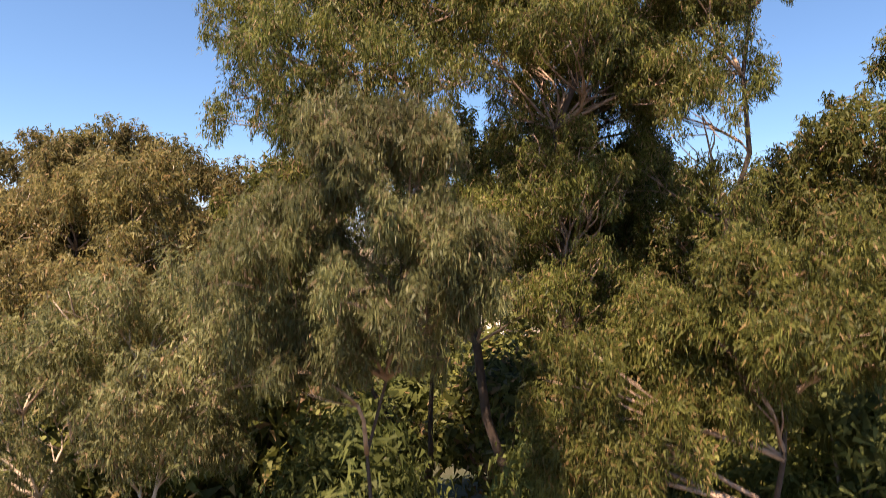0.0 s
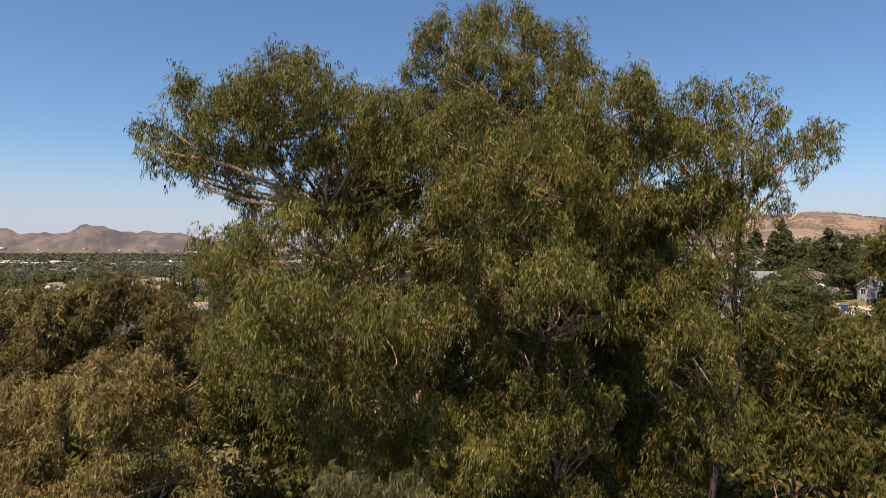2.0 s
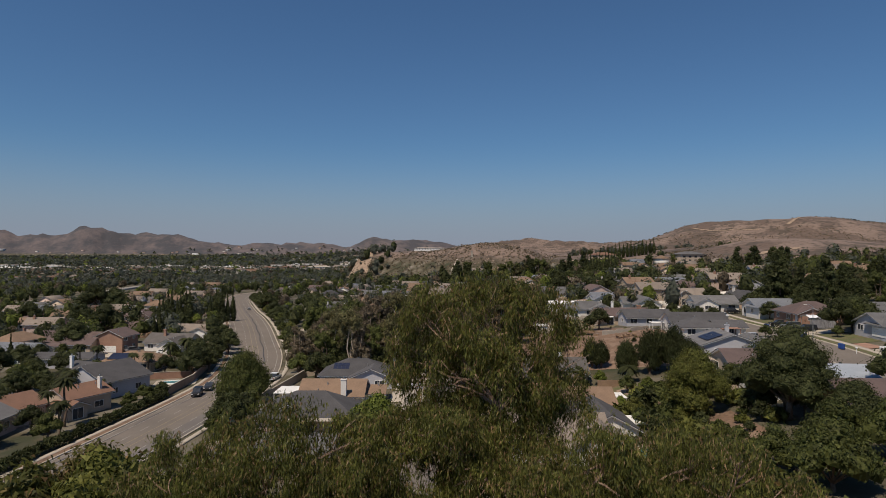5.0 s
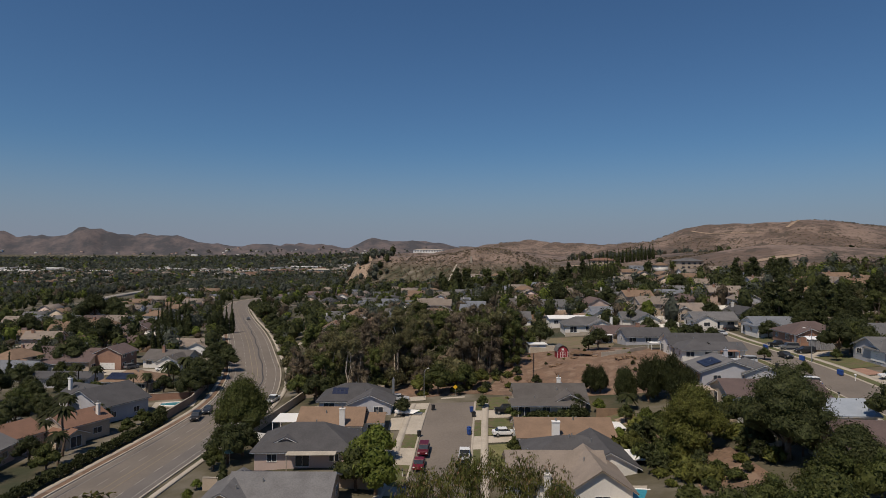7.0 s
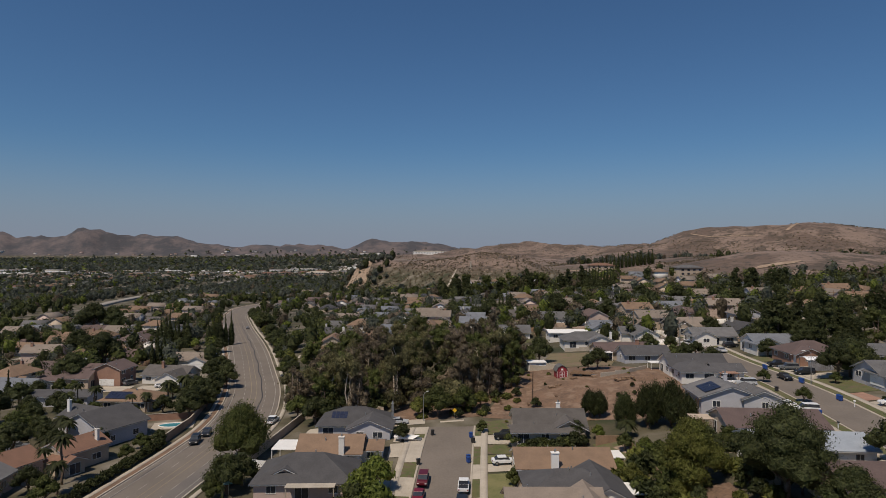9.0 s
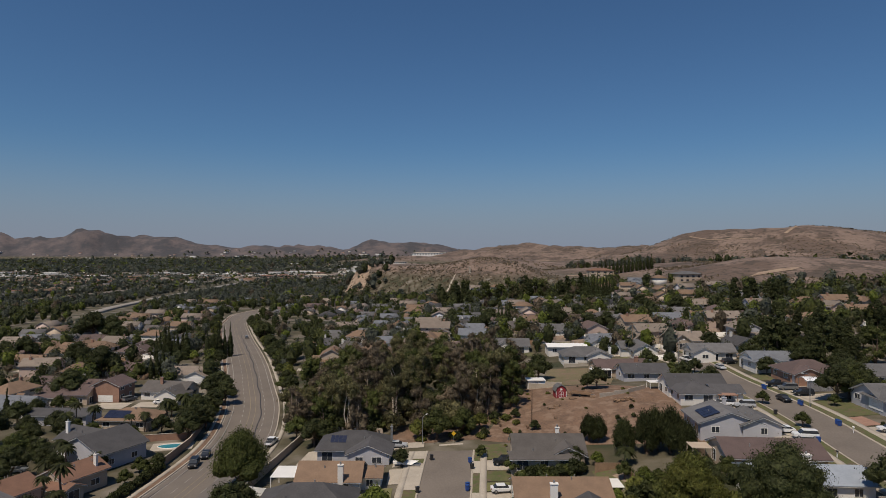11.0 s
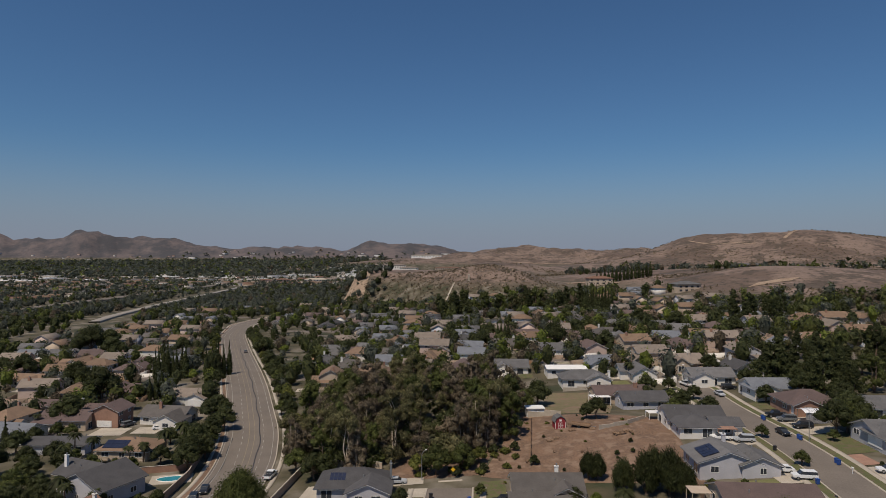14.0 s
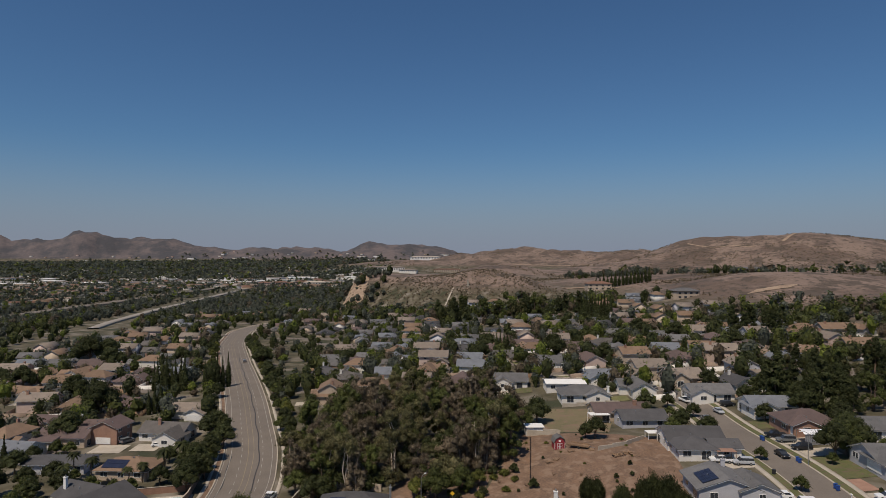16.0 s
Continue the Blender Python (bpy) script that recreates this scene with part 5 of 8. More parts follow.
cl = cloud(8.4, 15.2, 22.8, 1.5, 1.0, 1.0, 9, 0.6, 39) + cloud(9.4, 14.6, 21.4, 2.4, 1.5, 1.9, 26, 0.75, 31) + cloud(11.6, 14.8, 21.6, 2.2, 1.4, 1.6, 18, 0.75, 37) + cloud(8.3, 12.4, 18.4, 2.4, 1.6, 2.0, 20, 0.75, 32) + cloud(13.5, 17.0, 20.8, 2.4, 2.0, 2.4, 18, 0.8, 36)
big_gum(10.0, 17.0, "bushy eucalyptus with yellow-green leaves", cl, [(10.2, 17.6, 22.8, 0.14), (13.0, 17.4, 21.5, 0.1)], 90000, LEAF_GUM_OLIVE, BARK_RED, 33, 0.19, 0.046, 1.1, limbs=3)
cl = cloud(11.2, 15.6, 24.2, 0.9, 0.8, 1.3, 14, 0.55, 34) + cloud(11.6, 15.8, 22.0, 1.2, 0.8, 1.4, 10, 0.65, 38)
big_gum(11.8, 16.4, "narrow dark eucalyptus at the grove's edge", cl, [(11.3, 15.7, 24.8, 0.12)], 40000, LEAF_GUM, BARK_RED, 35, 0.18, 0.036, limbs=2)
cl = cloud(-12.6, 21.0, 22.6, 3.0, 1.6, 1.5, 34, 0.75, 41) + cloud(-9.0, 20.6, 21.2, 2.2, 1.6, 1.8, 22, 0.75, 42) + cloud(-15.0, 21.0, 21.4, 2.6, 1.8, 2.2, 20, 0.8, 44)
big_gum(-12.0, 21.0, "bushy eucalyptus with golden-olive leaves", cl, [(-12.8, 21.0, 23.0, 0.12), (-9.4, 20.6, 21.5, 0.09)], 85000, LEAF_GUM_GOLD, BARK_RED, 43, 0.2, 0.048, 1.1, limbs=3)
cl = cloud(-8.6, 15.2, 20.2, 2.4, 1.6, 2.2, 26, 0.7, 45) + cloud(-12.2, 15.5, 19.4, 2.0, 1.6, 2.2, 18, 0.75, 46) + cloud(-8.0, 13.2, 18.8, 3.6, 1.0, 1.3, 20, 0.7, 48)
big_gum(-9.5, 15.4, "bushy eucalyptus with olive and rust-coloured leaves", cl, [(-8.8, 15.2, 21.5, 0.1), (-12, 15.4, 20.6, 0.09)], 75000, LEAF_GUM_GOLD, BARK_PALE, 47, 0.17, 0.04, 1.0, limbs=3)
cl = cloud(-5.2, 10.8, 18.0, 2.4, 1.5, 1.9, 26, 0.65, 51) + cloud(-8.6, 11.5, 17.2, 2.2, 1.6, 2.0, 20, 0.7, 52)
big_gum(-6.0, 11.5, "scrubby eucalyptus with sparse grey-green leaves", cl, [(-5.8, 11.2, 18.8, 0.07), (-8.6, 11.4, 18.0, 0.06)], 75000, LEAF_GUM_GREY, BARK_PALE, 53, 0.15, 0.031, limbs=2)
cl = cloud(-4.6, 19.5, 20.8, 2.6, 1.8, 2.4, 20, 0.95, 54) + cloud(0.5, 20.5, 21.7, 2.8, 1.8, 2.6, 20, 0.95, 55) + cloud(6.0, 20.0, 21.0, 2.8, 1.8, 2.4, 20, 0.95, 57)
big_gum(-1.2, 20.5, "dense eucalyptus with dark olive leaves", cl, [(-4.4, 19.6, 21.5, 0.12), (0.4, 20.4, 22.8, 0.12), (5.8, 20, 21.5, 0.1)], 80000, LEAF_GUM, BARK_RED, 56, 0.24, 0.06, 1.3, limbs=4)
cl = cloud(-11, 26.0, 20.0, 3.4, 2.0, 1.9, 18, 1.1, 58) + cloud(-18.0, 26.0, 20.2, 3.4, 2.0, 2.2, 18, 1.1, 59)
big_gum(-13.5, 26.5, "broad eucalyptus lower on the slope", cl, [(-11, 26, 20.5, 0.12), (-17.5, 26, 20.5, 0.12)], 44000, LEAF_GUM_GOLD, BARK_PALE, 60, 0.28, 0.08, 1.5, limbs=4)
cl = cloud(11.5, 24.0, 20.4, 3.2, 2.0, 2.0, 18, 1.1, 61) + cloud(17.5, 23.5, 20.4, 2.8, 2.0, 2.2, 16, 1.1, 62)
big_gum(13.5, 24.5, "broad yellow-green eucalyptus lower on the slope", cl, [(11.5, 24, 21, 0.12), (17.2, 23.6, 20.5, 0.11)], 44000, LEAF_GUM_OLIVE, BARK_PALE, 63, 0.28, 0.08, 1.5, limbs=4)
# undergrowth between the stems
for i, (x, y, h, r, m) in enumerate(((-2.5, 12.5, 8.0, 3.2, LEAF_GREEN), (2.0, 11.5, 7.6, 3.0, LEAF_GREEN), (6.5, 11.0, 7.8, 3.2, LEAF_GREEN), (-9.0, 13.5, 7.6, 3.4, LEAF_GUM_OLIVE), (-13.5, 15.0, 7.8, 3.4, LEAF_GUM_GREY), (11.5, 11.5, 7.8, 3.2, LEAF_GUM_OLIVE), (-5.0, 16.0, 9.0, 3.4, LEAF_GUM), (3.5, 16.5, 9.0, 3.4, LEAF_GUM), (7.5, 15.0, 8.6, 3.6, LEAF_GUM), (13.8, 15.0, 8.4, 3.6, LEAF_GUM_OLIVE), (-17, 21, 9.0, 3.8, LEAF_GUM_GOLD), (1.5, 24, 8, 3.8, LEAF_GUM), (-9, 23, 9, 3.8, LEAF_GUM), (10, 23, 8, 3.8, LEAF_GUM), (-6, 26, 9, 4, LEAF_GUM_OLIVE), (17, 18, 9, 4, LEAF_GUM_OLIVE), (2.6, 28, 10, 4.2, LEAF_GUM_OLIVE), (-8.2, 28, 10.5, 4.2, LEAF_GUM_GOLD), (7, 29, 10, 4.2, LEAF_GUM))):
    b = broadleaf(60 + i, h, r, m, n=11000 if y < 13 else 5000, leaf=0.26 if y < 13 else 0.36, slim=0.3 if y < 13 else 0.5, droop=0.7, trunk=0.15, lumps=16, solid=0, label="scrubby young eucalyptus filling the slope", category="eucalyptus")
    b.matrix_basis = pose(x, y, hz(x, y), 0, 0, i * 77)
rng = random.Random(77)
LOWER = [broadleaf(900 + i, 8.5, 4.0, (LEAF_GUM, LEAF_GUM_OLIVE, LEAF_GREEN)[i % 3], n=1800, leaf=0.58, droop=0.6, trunk=0.15, lumps=12, solid=0.45, label="leafy tree lower down the slope", category="eucalyptus") for i in range(6)]
for i in range(34):
    x, y = rng.uniform(-34, 32), rng.uniform(27, 60)
    put(LOWER[i % 6], x, y, rng.uniform(0.85, 1.1), sink=1.5 if y > 40 else 0)
BUSHY = [broadleaf(960 + i, 9, 4.5, (LEAF_PEPPER, LEAF_GUM_OLIVE, LEAF_GUM_GOLD)[i % 3], n=2400, leaf=0.48, droop=0.6, trunk=0.12, lumps=14, solid=0.45, label="bushy olive-green tree on the slope") for i in range(5)]
for i, (x, y, h) in enumerate(((-20, 33, 1), (-26, 38, 1), (-24, 30, 1), (-31, 44, 1), (-16, 34, 1.05), (-20, 27, 1.05), (-27, 33, 1), (-12, 40, 1), (-22, 44, 0.95), (-39, 60, 1.35), (-34, 63, 1.35), (-29, 60, 1.3), (-37, 66, 1.3), (-32, 55, 1.25), (-24, 58, 1.2), (20, 45, 1), (26, 50, .9), (22, 34, 1), (28, 38, 1))):
    put(BUSHY[i % 5], x, y, h, sink=0.3)
for tr in (*LOWER, *BUSHY):
    retire(tr)
DARK_OAK = [broadleaf(970 + i, 9, 4.8, LEAF_GREEN, n=5000, leaf=0.42, droop=0.2, trunk=0.12, lumps=15, label="dense dark live oak on the slope") for i in range(3)]
for i, (x, y, k) in enumerate(((24, 62, .7), (30, 66, .7), (36, 69, .65), (43, 70, .8), (38, 62, .9), (48, 68, .8))):
    put(DARK_OAK[i % 3], x, y, k, sink=0.3)
for tr in DARK_OAK:
    retire(tr)


# ---- trees of the valley ----
GUMS = [gum(100 + i, h, r, m, b, n=3000, leaf=0.5) for i, (h, r, m, b) in enumerate(((15, 4.4, LEAF_GROVE, BARK), (17, 4.8, LEAF_BROWN, BARK_PALE), (13, 4.2, LEAF_GROVE, BARK), (16, 4.6, LEAF_GREEN, BARK), (14, 4.4, LEAF_BROWN, BARK)))]
ROUND = [broadleaf(120 + i, h, r, m, n=int(n * 0.75), leaf=0.44, label=s) for i, (h, r, m, n, s) in enumerate(((6.5, 3.2, LEAF_GREEN, 2090, "rounded garden tree with dense green leaves"), (8, 4.0, LEAF_DARK, 2660, "broad dark evergreen shade tree"), (5, 2.4, LEAF_BRIGHT, 1520, "small bright green garden tree"), (7, 3.6, LEAF_GREEN, 2280, "spreading green shade tree"), (9, 4.6, LEAF_DARK, 3230, "large dark evergreen with a spreading crown"), (6, 3.0, LEAF_PEPPER, 1710, "olive-green rounded garden tree")))]
SHRUB = [broadleaf(140 + i, h, r, m, n=int(n * 0.6), leaf=0.46, trunk=0.1, lumps=6, label=s, category="shrub") for i, (h, r, m, n, s) in enumerate(((2.0, 1.5, LEAF_GREEN, 798, "rounded green garden shrub"), (2.4, 1.3, LEAF_DARK, 798, "dark green garden shrub"), (1.5, 1.4, LEAF_PEPPER, 608, "dry olive-green garden shrub")))]
CYPRESS = [cypress(150, 9, 1.05, n=2000), cypress(151, 7, 0.95), cypress(152, 14.5, 1.5, n=3000)]
PINES = [pine(160, 14, 3.8), pine(161, 17, 4.2), pine(162, 12, 4.6, LEAF_GREEN)]
PALMS = [palm(170, 6.5), palm(171, 9), palm(172, 4.0, 44, 2.8)]

# the eucalyptus grove beyond the dead end
rng = random.Random(7)
n_ = 0
while n_ < 100:
    x, y = rng.uniform(-42, 20), rng.uniform(146, 236)
    if x > 8 + (y - 150) * 0.2 or x < -34 - (y - 150) * 0.28 or (x > -16 and y < 152 and x < -2):
        continue
    n_ += 1
    put(rng.choice(GUMS), x, y, rng.uniform(0.68, 1.0))
for x, y, s in ((11, 158, .75), (14.5, 162, .85), (18, 164, .8), (13, 170, .95), (18, 176, .95), (21, 184, .9), (9, 165, .9)):
    put(GUMS[int(x) % 5], x, y, s)
BARE = [gum(196 + i, 16, 3.6, LEAF_GROVE, BARK_WHITE, n=3000, leaf=0.4, lumps=12, bare=0.6, label="tall eucalyptus with bare forked white stems") for i in range(3)]
for x, y, s, k in ((-22.3, 152.5, 0.9, 0), (-27.6, 156, 0.95, 2), (9.5, 158, 0.8, 1), (14, 166, 0.9, 0), (-12, 160, 1.0, 1)):
    put(BARE[k], x, y, s * 1.15)
for tr in BARE:
    retire(tr)
for x, y, s, k in ((-1, 145, 1.1, 3), (5, 147, 1.0, 0), (-5.5, 147, 0.8, 5), (9, 150, 0.7, 5), (-30, 150, 0.9, 1), (-36, 158, 0.9, 3)):
    put(ROUND[k], x, y, s)
for i in range(26):
    put(SHRUB[2 if i % 2 else 1], rng.uniform(-14, 22), rng.uniform(143, 162), rng.uniform(0.6, 1.1))

BRUSH = [broadleaf(190 + i, 6.5, 4.2, m, n=600, leaf=0.66, trunk=0.08, lumps=5, label="dense brown-green undergrowth among the gum trees", category="shrub") for i, m in enumerate((LEAF_GROVE, LEAF_BROWN, LEAF_DARK))]
n_ = 0
while n_ < 80:
    x, y = rng.uniform(-46, 20), rng.uniform(150, 240)
    if x > 6 + (y - 150) * 0.2 or x < -34 - (y - 150) * 0.28 or (x > -16 and y < 154 and x < 2):
        continue
    n_ += 1
    put(BRUSH[n_ % 3], x, y, rng.uniform(0.7, 1.25))
for tr in BRUSH:
    retire(tr)

# trees by the houses of the dead-end street
willow = broadleaf(180, 12.0, 5.6, LEAF_GREEN, n=20000, leaf=0.34, droop=0.9, trunk=0.03, lumps=20, flat=1.25, label="dense weeping tree beside the avenue")
willow.matrix_basis = pose(-40.4, 128, hz(-40.4, 128))
oak = broadleaf(181, 14.2, 5.9, LEAF_DARK, n=28000, leaf=0.28, droop=0.2, trunk=0.17, lumps=24, label="large dark live oak on the slope")
oak.matrix_basis = pose(46.3, 85, hz(46.3, 85) - 0.5)
oak2 = broadleaf(182, 6.8, 3.7, LEAF_DARK, n=15000, leaf=0.32, droop=0.2, trunk=0.2, lumps=12, label="dark live oak low on the slope")
oak2.matrix_basis = pose(50.5, 78, hz(50.5, 78) - 0.5)
pepper = broadleaf(183, 11.4, 4.9, LEAF_PEPPER, n=30000, leaf=0.3, droop=0.7, trunk=0.06, lumps=16, label="wide olive-green pepper tree with a ragged crown")
pepper.matrix_basis = pose(38.2, 96, hz(38.2, 96) - 1)
LAUREL = [broadleaf(186 + i, 9.5, 3.3, LEAF_DARK, n=8500, leaf=0.75, droop=-1.6, trunk=0.05, lumps=15, flat=2.4, slim=0.26, solid=0.5, label="tall bushy dark evergreen beside the dirt lot") for i in range(2)]
for x, y, s, t in ((36.8, 127.5, 0.75, LAUREL[0]), (40.5, 125, 0.9, LAUREL[1]), (44.6, 123.5, 0.98, LAUREL[0]), (43, 127, 0.85, LAUREL[1]), (31.6, 135.3, 0.66, LAUREL[0]), (33.4, 134.6, 0.6, LAUREL[1]), (47, 121.5, 0.7, LAUREL[1]), (35.5, 122, 0.8, PALMS[2]), (36, 112, 0.7, ROUND[2]), (30.5, 124, 0.6, ROUND[2]), (41, 108, 0.8, ROUND[3])):
    put(t, x, y, s * (0.86 if t in LAUREL else 1))
for x, y, s, t in ((-11.2, 108, 1.3, ROUND[2]), (-13, 103, 1.25, ROUND[2]), (-9.8, 93, 1.55, ROUND[2]), (-13, 95, 1.0, ROUND[3]), (-8.2, 130, 0.5, ROUND[1]), (-31.3, 90.5, 0.62, CYPRESS[2]), (-37, 109, 0.85, ROUND[4]), (-35.5, 112.5, 0.8, ROUND[1]), (-38.5, 106.5, 0.6, ROUND[3]), (-38, 113, 0.65, ROUND[1]), (-31, 111, 0.5, ROUND[0]), (12.5, 107.5, 0.55, ROUND[0]), (14, 124.5, 0.6, ROUND[0]), (26.5, 125.2, 0.55, ROUND[1]), (8.4, 133, 0.42, ROUND[0])):
    put(t, x, y, s)
for i in range(9):
    put(SHRUB[1 if i % 3 else 0], 15.5 + i * 1.45, 121.8, 1.0 + 0.12 * (i * 5 % 4))
for tr in LAUREL:
    retire(tr)
for i in range(60):
    x, y = rng.uniform(29, 46), rng.uniform(76, 112)
    if y > 62 + x * 0.5:
        put(SHRUB[(2, 1, 0, 2)[i % 4]], x, y, rng.uniform(0.6, 1.7))
for x, y, s, k in ((30.5, 102, .6, 5), (30, 108, .5, 2), (33.5, 116, .55, 0), (43.5, 104, .7, 4), (47, 98, .8, 1), (48.5, 107, .7, 0), (34, 92, .5, 5), (47.6, 88.6, .62, 4), (45.2, 90.2, .55, 1), (48.6, 85.5, .5, 4)):
    put(ROUND[k], x, y, s)
for i in range(40):
    put(SHRUB[(2, 1)[i % 2]], rng.uniform(10, 48), rng.uniform(132, 180), rng.uniform(0.2, 0.5))
for i in range(14):
    put(SHRUB[i % 3], 30 + rng.uniform(0, 14), 84 + rng.uniform(0, 30), rng.uniform(0.5, 1.1))
# garden trees of the sloping street
for x, y, s, t in ((93, 181, 0.7, ROUND[1]), (105, 183, 0.9, ROUND[4]), (107, 190, 1.0, ROUND[4]), (97, 201, 0.8, ROUND[1]), (104, 206, 0.9, ROUND[4]), (73, 203, 0.6, ROUND[1]), (66, 203, 0.7, ROUND[4]), (63, 194, 0.6, ROUND[1]), (94, 222, 0.8, ROUND[4]), (107, 168, 0.9, ROUND[4]), (69, 190, 0.6, ROUND[3]), (92.8, 148.5, 1.05, ROUND[4]), (96.5, 150, 1.15, ROUND[3]), (100, 152, 1.0, ROUND[4]), (103, 160, 0.9, ROUND[4]), (75.2, 131.8, 0.5, ROUND[3]), (76.6, 151, 0.48, ROUND[3]), (70, 160, 0.6, ROUND[0]), (72, 170, 0.7, ROUND[4]), (68, 178, 0.8, ROUND[1]), (64, 174, 0.7, ROUND[3]), (41.6, 169.8, 0.72, ROUND[4]), (39.4, 171.5, 0.55, ROUND[1]), (30, 196, 1.0, ROUND[4]), (25, 192, 1.0, ROUND[3]), (66, 222, 0.9, PALMS[0]), (76, 190, 0.6, ROUND[1]), (54, 126, 0.6, SHRUB[0]), (100, 126, 0.6, ROUND[2]), (66, 92, 0.9, ROUND[4]), (70, 84, 1.0, ROUND[1]), (90, 145, 0.45, ROUND[0]), (102, 143, 0.9, ROUND[3]), (60, 125, 0.5, SHRUB[0]), (89, 127.5, 0.5, SHRUB[1]), (91.5, 128, 0.55, SHRUB[1]), (53, 124.5, 0.7, SHRUB[2])):
    put(t, x, y, s)
for i in range(64):
    x, y = rng.uniform(106, 160), rng.uniform(176, 240)
    if x - 108 > (y - 150) * 1.2 or x < 0.545 * y:
        continue
    put(rng.choice((PINES[0], PINES[1], PINES[0], PINES[1], GUMS[0], GUMS[3], ROUND[4])), x, y, rng.uniform(0.5, 0.8))
for i in range(14):
    put(PINES[i % 2], 101 + 1.5 * i + rng.uniform(-1.5, 1.5), 184 + rng.uniform(0, 14) - 0.3 * i, rng.uniform(0.75, 1.15) - 0.02 * i)
# west of the avenue: hedge line, palms and cypresses
for i in range(34):
    y = 84 + i * 1.7
    put(SHRUB[1], -61.4 - 0.066 * (140 - y) - rng.uniform(0, 0.5), y, rng.uniform(0.75, 1.0))
for x, y, s, t in ((-67.5, 108, 0.8, ROUND[0]), (-70, 117, 1.0, PALMS[1]), (-68, 112, 0.9, PALMS[0]), (-64.0, 137, 0.55, ROUND[0]), (-37, 92, 0.42, ROUND[2]), (-37.6, 97, 0.36, ROUND[2]), (-70, 174, 1.2, PALMS[2]), (-76, 176, 1.1, PALMS[0]), (-72, 182, 0.9, ROUND[3]), (-68, 188, 0.9, ROUND[4]), (-79, 186, 0.8, ROUND[0]), (-97, 164, 1.0, PALMS[0]), (-95, 160, 0.9, ROUND[1]), (-104, 160, 0.8, ROUND[3]), (-99, 172, 0.8, PALMS[1]), (-126, 184, 1.0, CYPRESS[0]), (-88, 160, 0.8, ROUND[3]), (-84, 164, 0.5, ROUND[0]), (-110, 150, 1.0, ROUND[4]), (-98, 146, 1.0, ROUND[3])):
    put(t, x, y, s)
for x, y, s, t in ((-92, 146, 0.7, ROUND[1]), (-88, 141, 0.6, ROUND[4]), (-75, 139, 0.6, ROUND[1]), (-84, 118, 0.8, ROUND[4]), (-88, 125, 0.8, ROUND[1]), (-74, 118, 0.7, PALMS[1]), (-73, 112, 0.7, ROUND[1]), (-76, 103, 0.8, ROUND[4]), (-90, 133, 0.9, ROUND[4]), (-83, 136, 0.7, ROUND[1]), (-95, 139, 0.9, ROUND[0]), (-100.5, 156, 0.8, ROUND[1]), (-65.2, 131, 0.55, ROUND[0]), (-65, 163, 0.9, ROUND[4]), (-66, 169, 1.0, ROUND[1]), (-69, 179, 1.0, ROUND[4]), (-74, 168, 0.7, ROUND[1]), (-80, 163, 0.7, PALMS[1]), (-84, 140, 1.0, PALMS[0]), (-79, 134, 0.8, PALMS[1]), (-106, 146, 1.0, CYPRESS[1]), (-112, 158, 1.2, ROUND[1]), (-120, 205, 1.3, ROUND[4]), (-127, 238, 1.6, ROUND[4]), (-68, 200, 0.9, ROUND[4]), (-71, 208, 0.8, ROUND[1]), (-75, 216, 0.9, ROUND[4])):
    put(t, x, y, s)
for x, y, s, t in ((-116.4, 193, 0.75, ROUND[0]), (-112.5, 193.5, 0.6, ROUND[3]), (-117, 183, 0.8, ROUND[1]), (-117.5, 176, 0.85, ROUND[4]), (-79, 162.6, 0.62, ROUND[0]), (-66, 139, 0.55, ROUND[0]), (-62.6, 140.5, 0.5, ROUND[1]), (-91, 166.5, 0.85, PALMS[1]), (-79.4, 170, 0.8, PALMS[0]), (-73, 180, 1.2, PALMS[0]), (-83.9, 135, 0.9, PALMS[2]), (-110, 184, 0.5, ROUND[1]), (-108.2, 166, 0.75, ROUND[1]), (-103, 170, 0.7, ROUND[4]), (-98, 170.5, 0.55, ROUND[0])):
    put(t, x, y, s)
for i in range(8):
    put(CYPRESS[2], -125 + i * 1.95, 278 - (i % 2), 0.9 + 0.09 * (i * 5 % 4))
for i in range(5):
    put(CYPRESS[2], -101.5 + i * 1.8, 275 + i * 2, 0.95 + 0.1 * (i % 3))
for i in range(4):
    put(CYPRESS[2], -109 + i * 1.5, 238 + i * 1.6, 0.7 + 0.12 * (i % 3))
for i in range(15):
    put(CYPRESS[1], 158 + i * 4.2, 640 + i, 2.0 + 0.15 * (i % 3))
# both sides of the avenue further on
k = resample(AVENUE, 4.0)
for i, (x, y) in enumerate(k):
    if 168 < y < 460:
        for side in (-1, 1):
            if rng.random() < (0.5 if side < 0 else 0.75):
                put(rng.choice(ROUND[:2] + ROUND[3:]), x + side * rng.uniform(11.0, 15.0), y + rng.uniform(-2, 2), rng.uniform(0.55, 0.95))

# tall dark trees behind the last homes, and trees that stand out among the roofs
for i in range(46):
    x = rng.uniform(-5, 110)
    put(rng.choice((PINES[0], PINES[1], GUMS[0], GUMS[3], ROUND[4])), x, 530 - 0.6 * x + rng.gauss(0, 12), rng.uniform(0.85, 1.25))
for i in range(9):
    put(rng.choice((PINES[0], PINES[1], GUMS[3])), rng.uniform(148, 176), rng.uniform(302, 326), rng.uniform(0.75, 1.0))
for i in range(22):
    x = rng.uniform(150, 300)
    put(rng.choice((ROUND[0], ROUND[1], ROUND[3], ROUND[4])), x, 350 + 0.25 * (x - 150) + rng.gauss(0, 12), rng.uniform(0.6, 0.95))
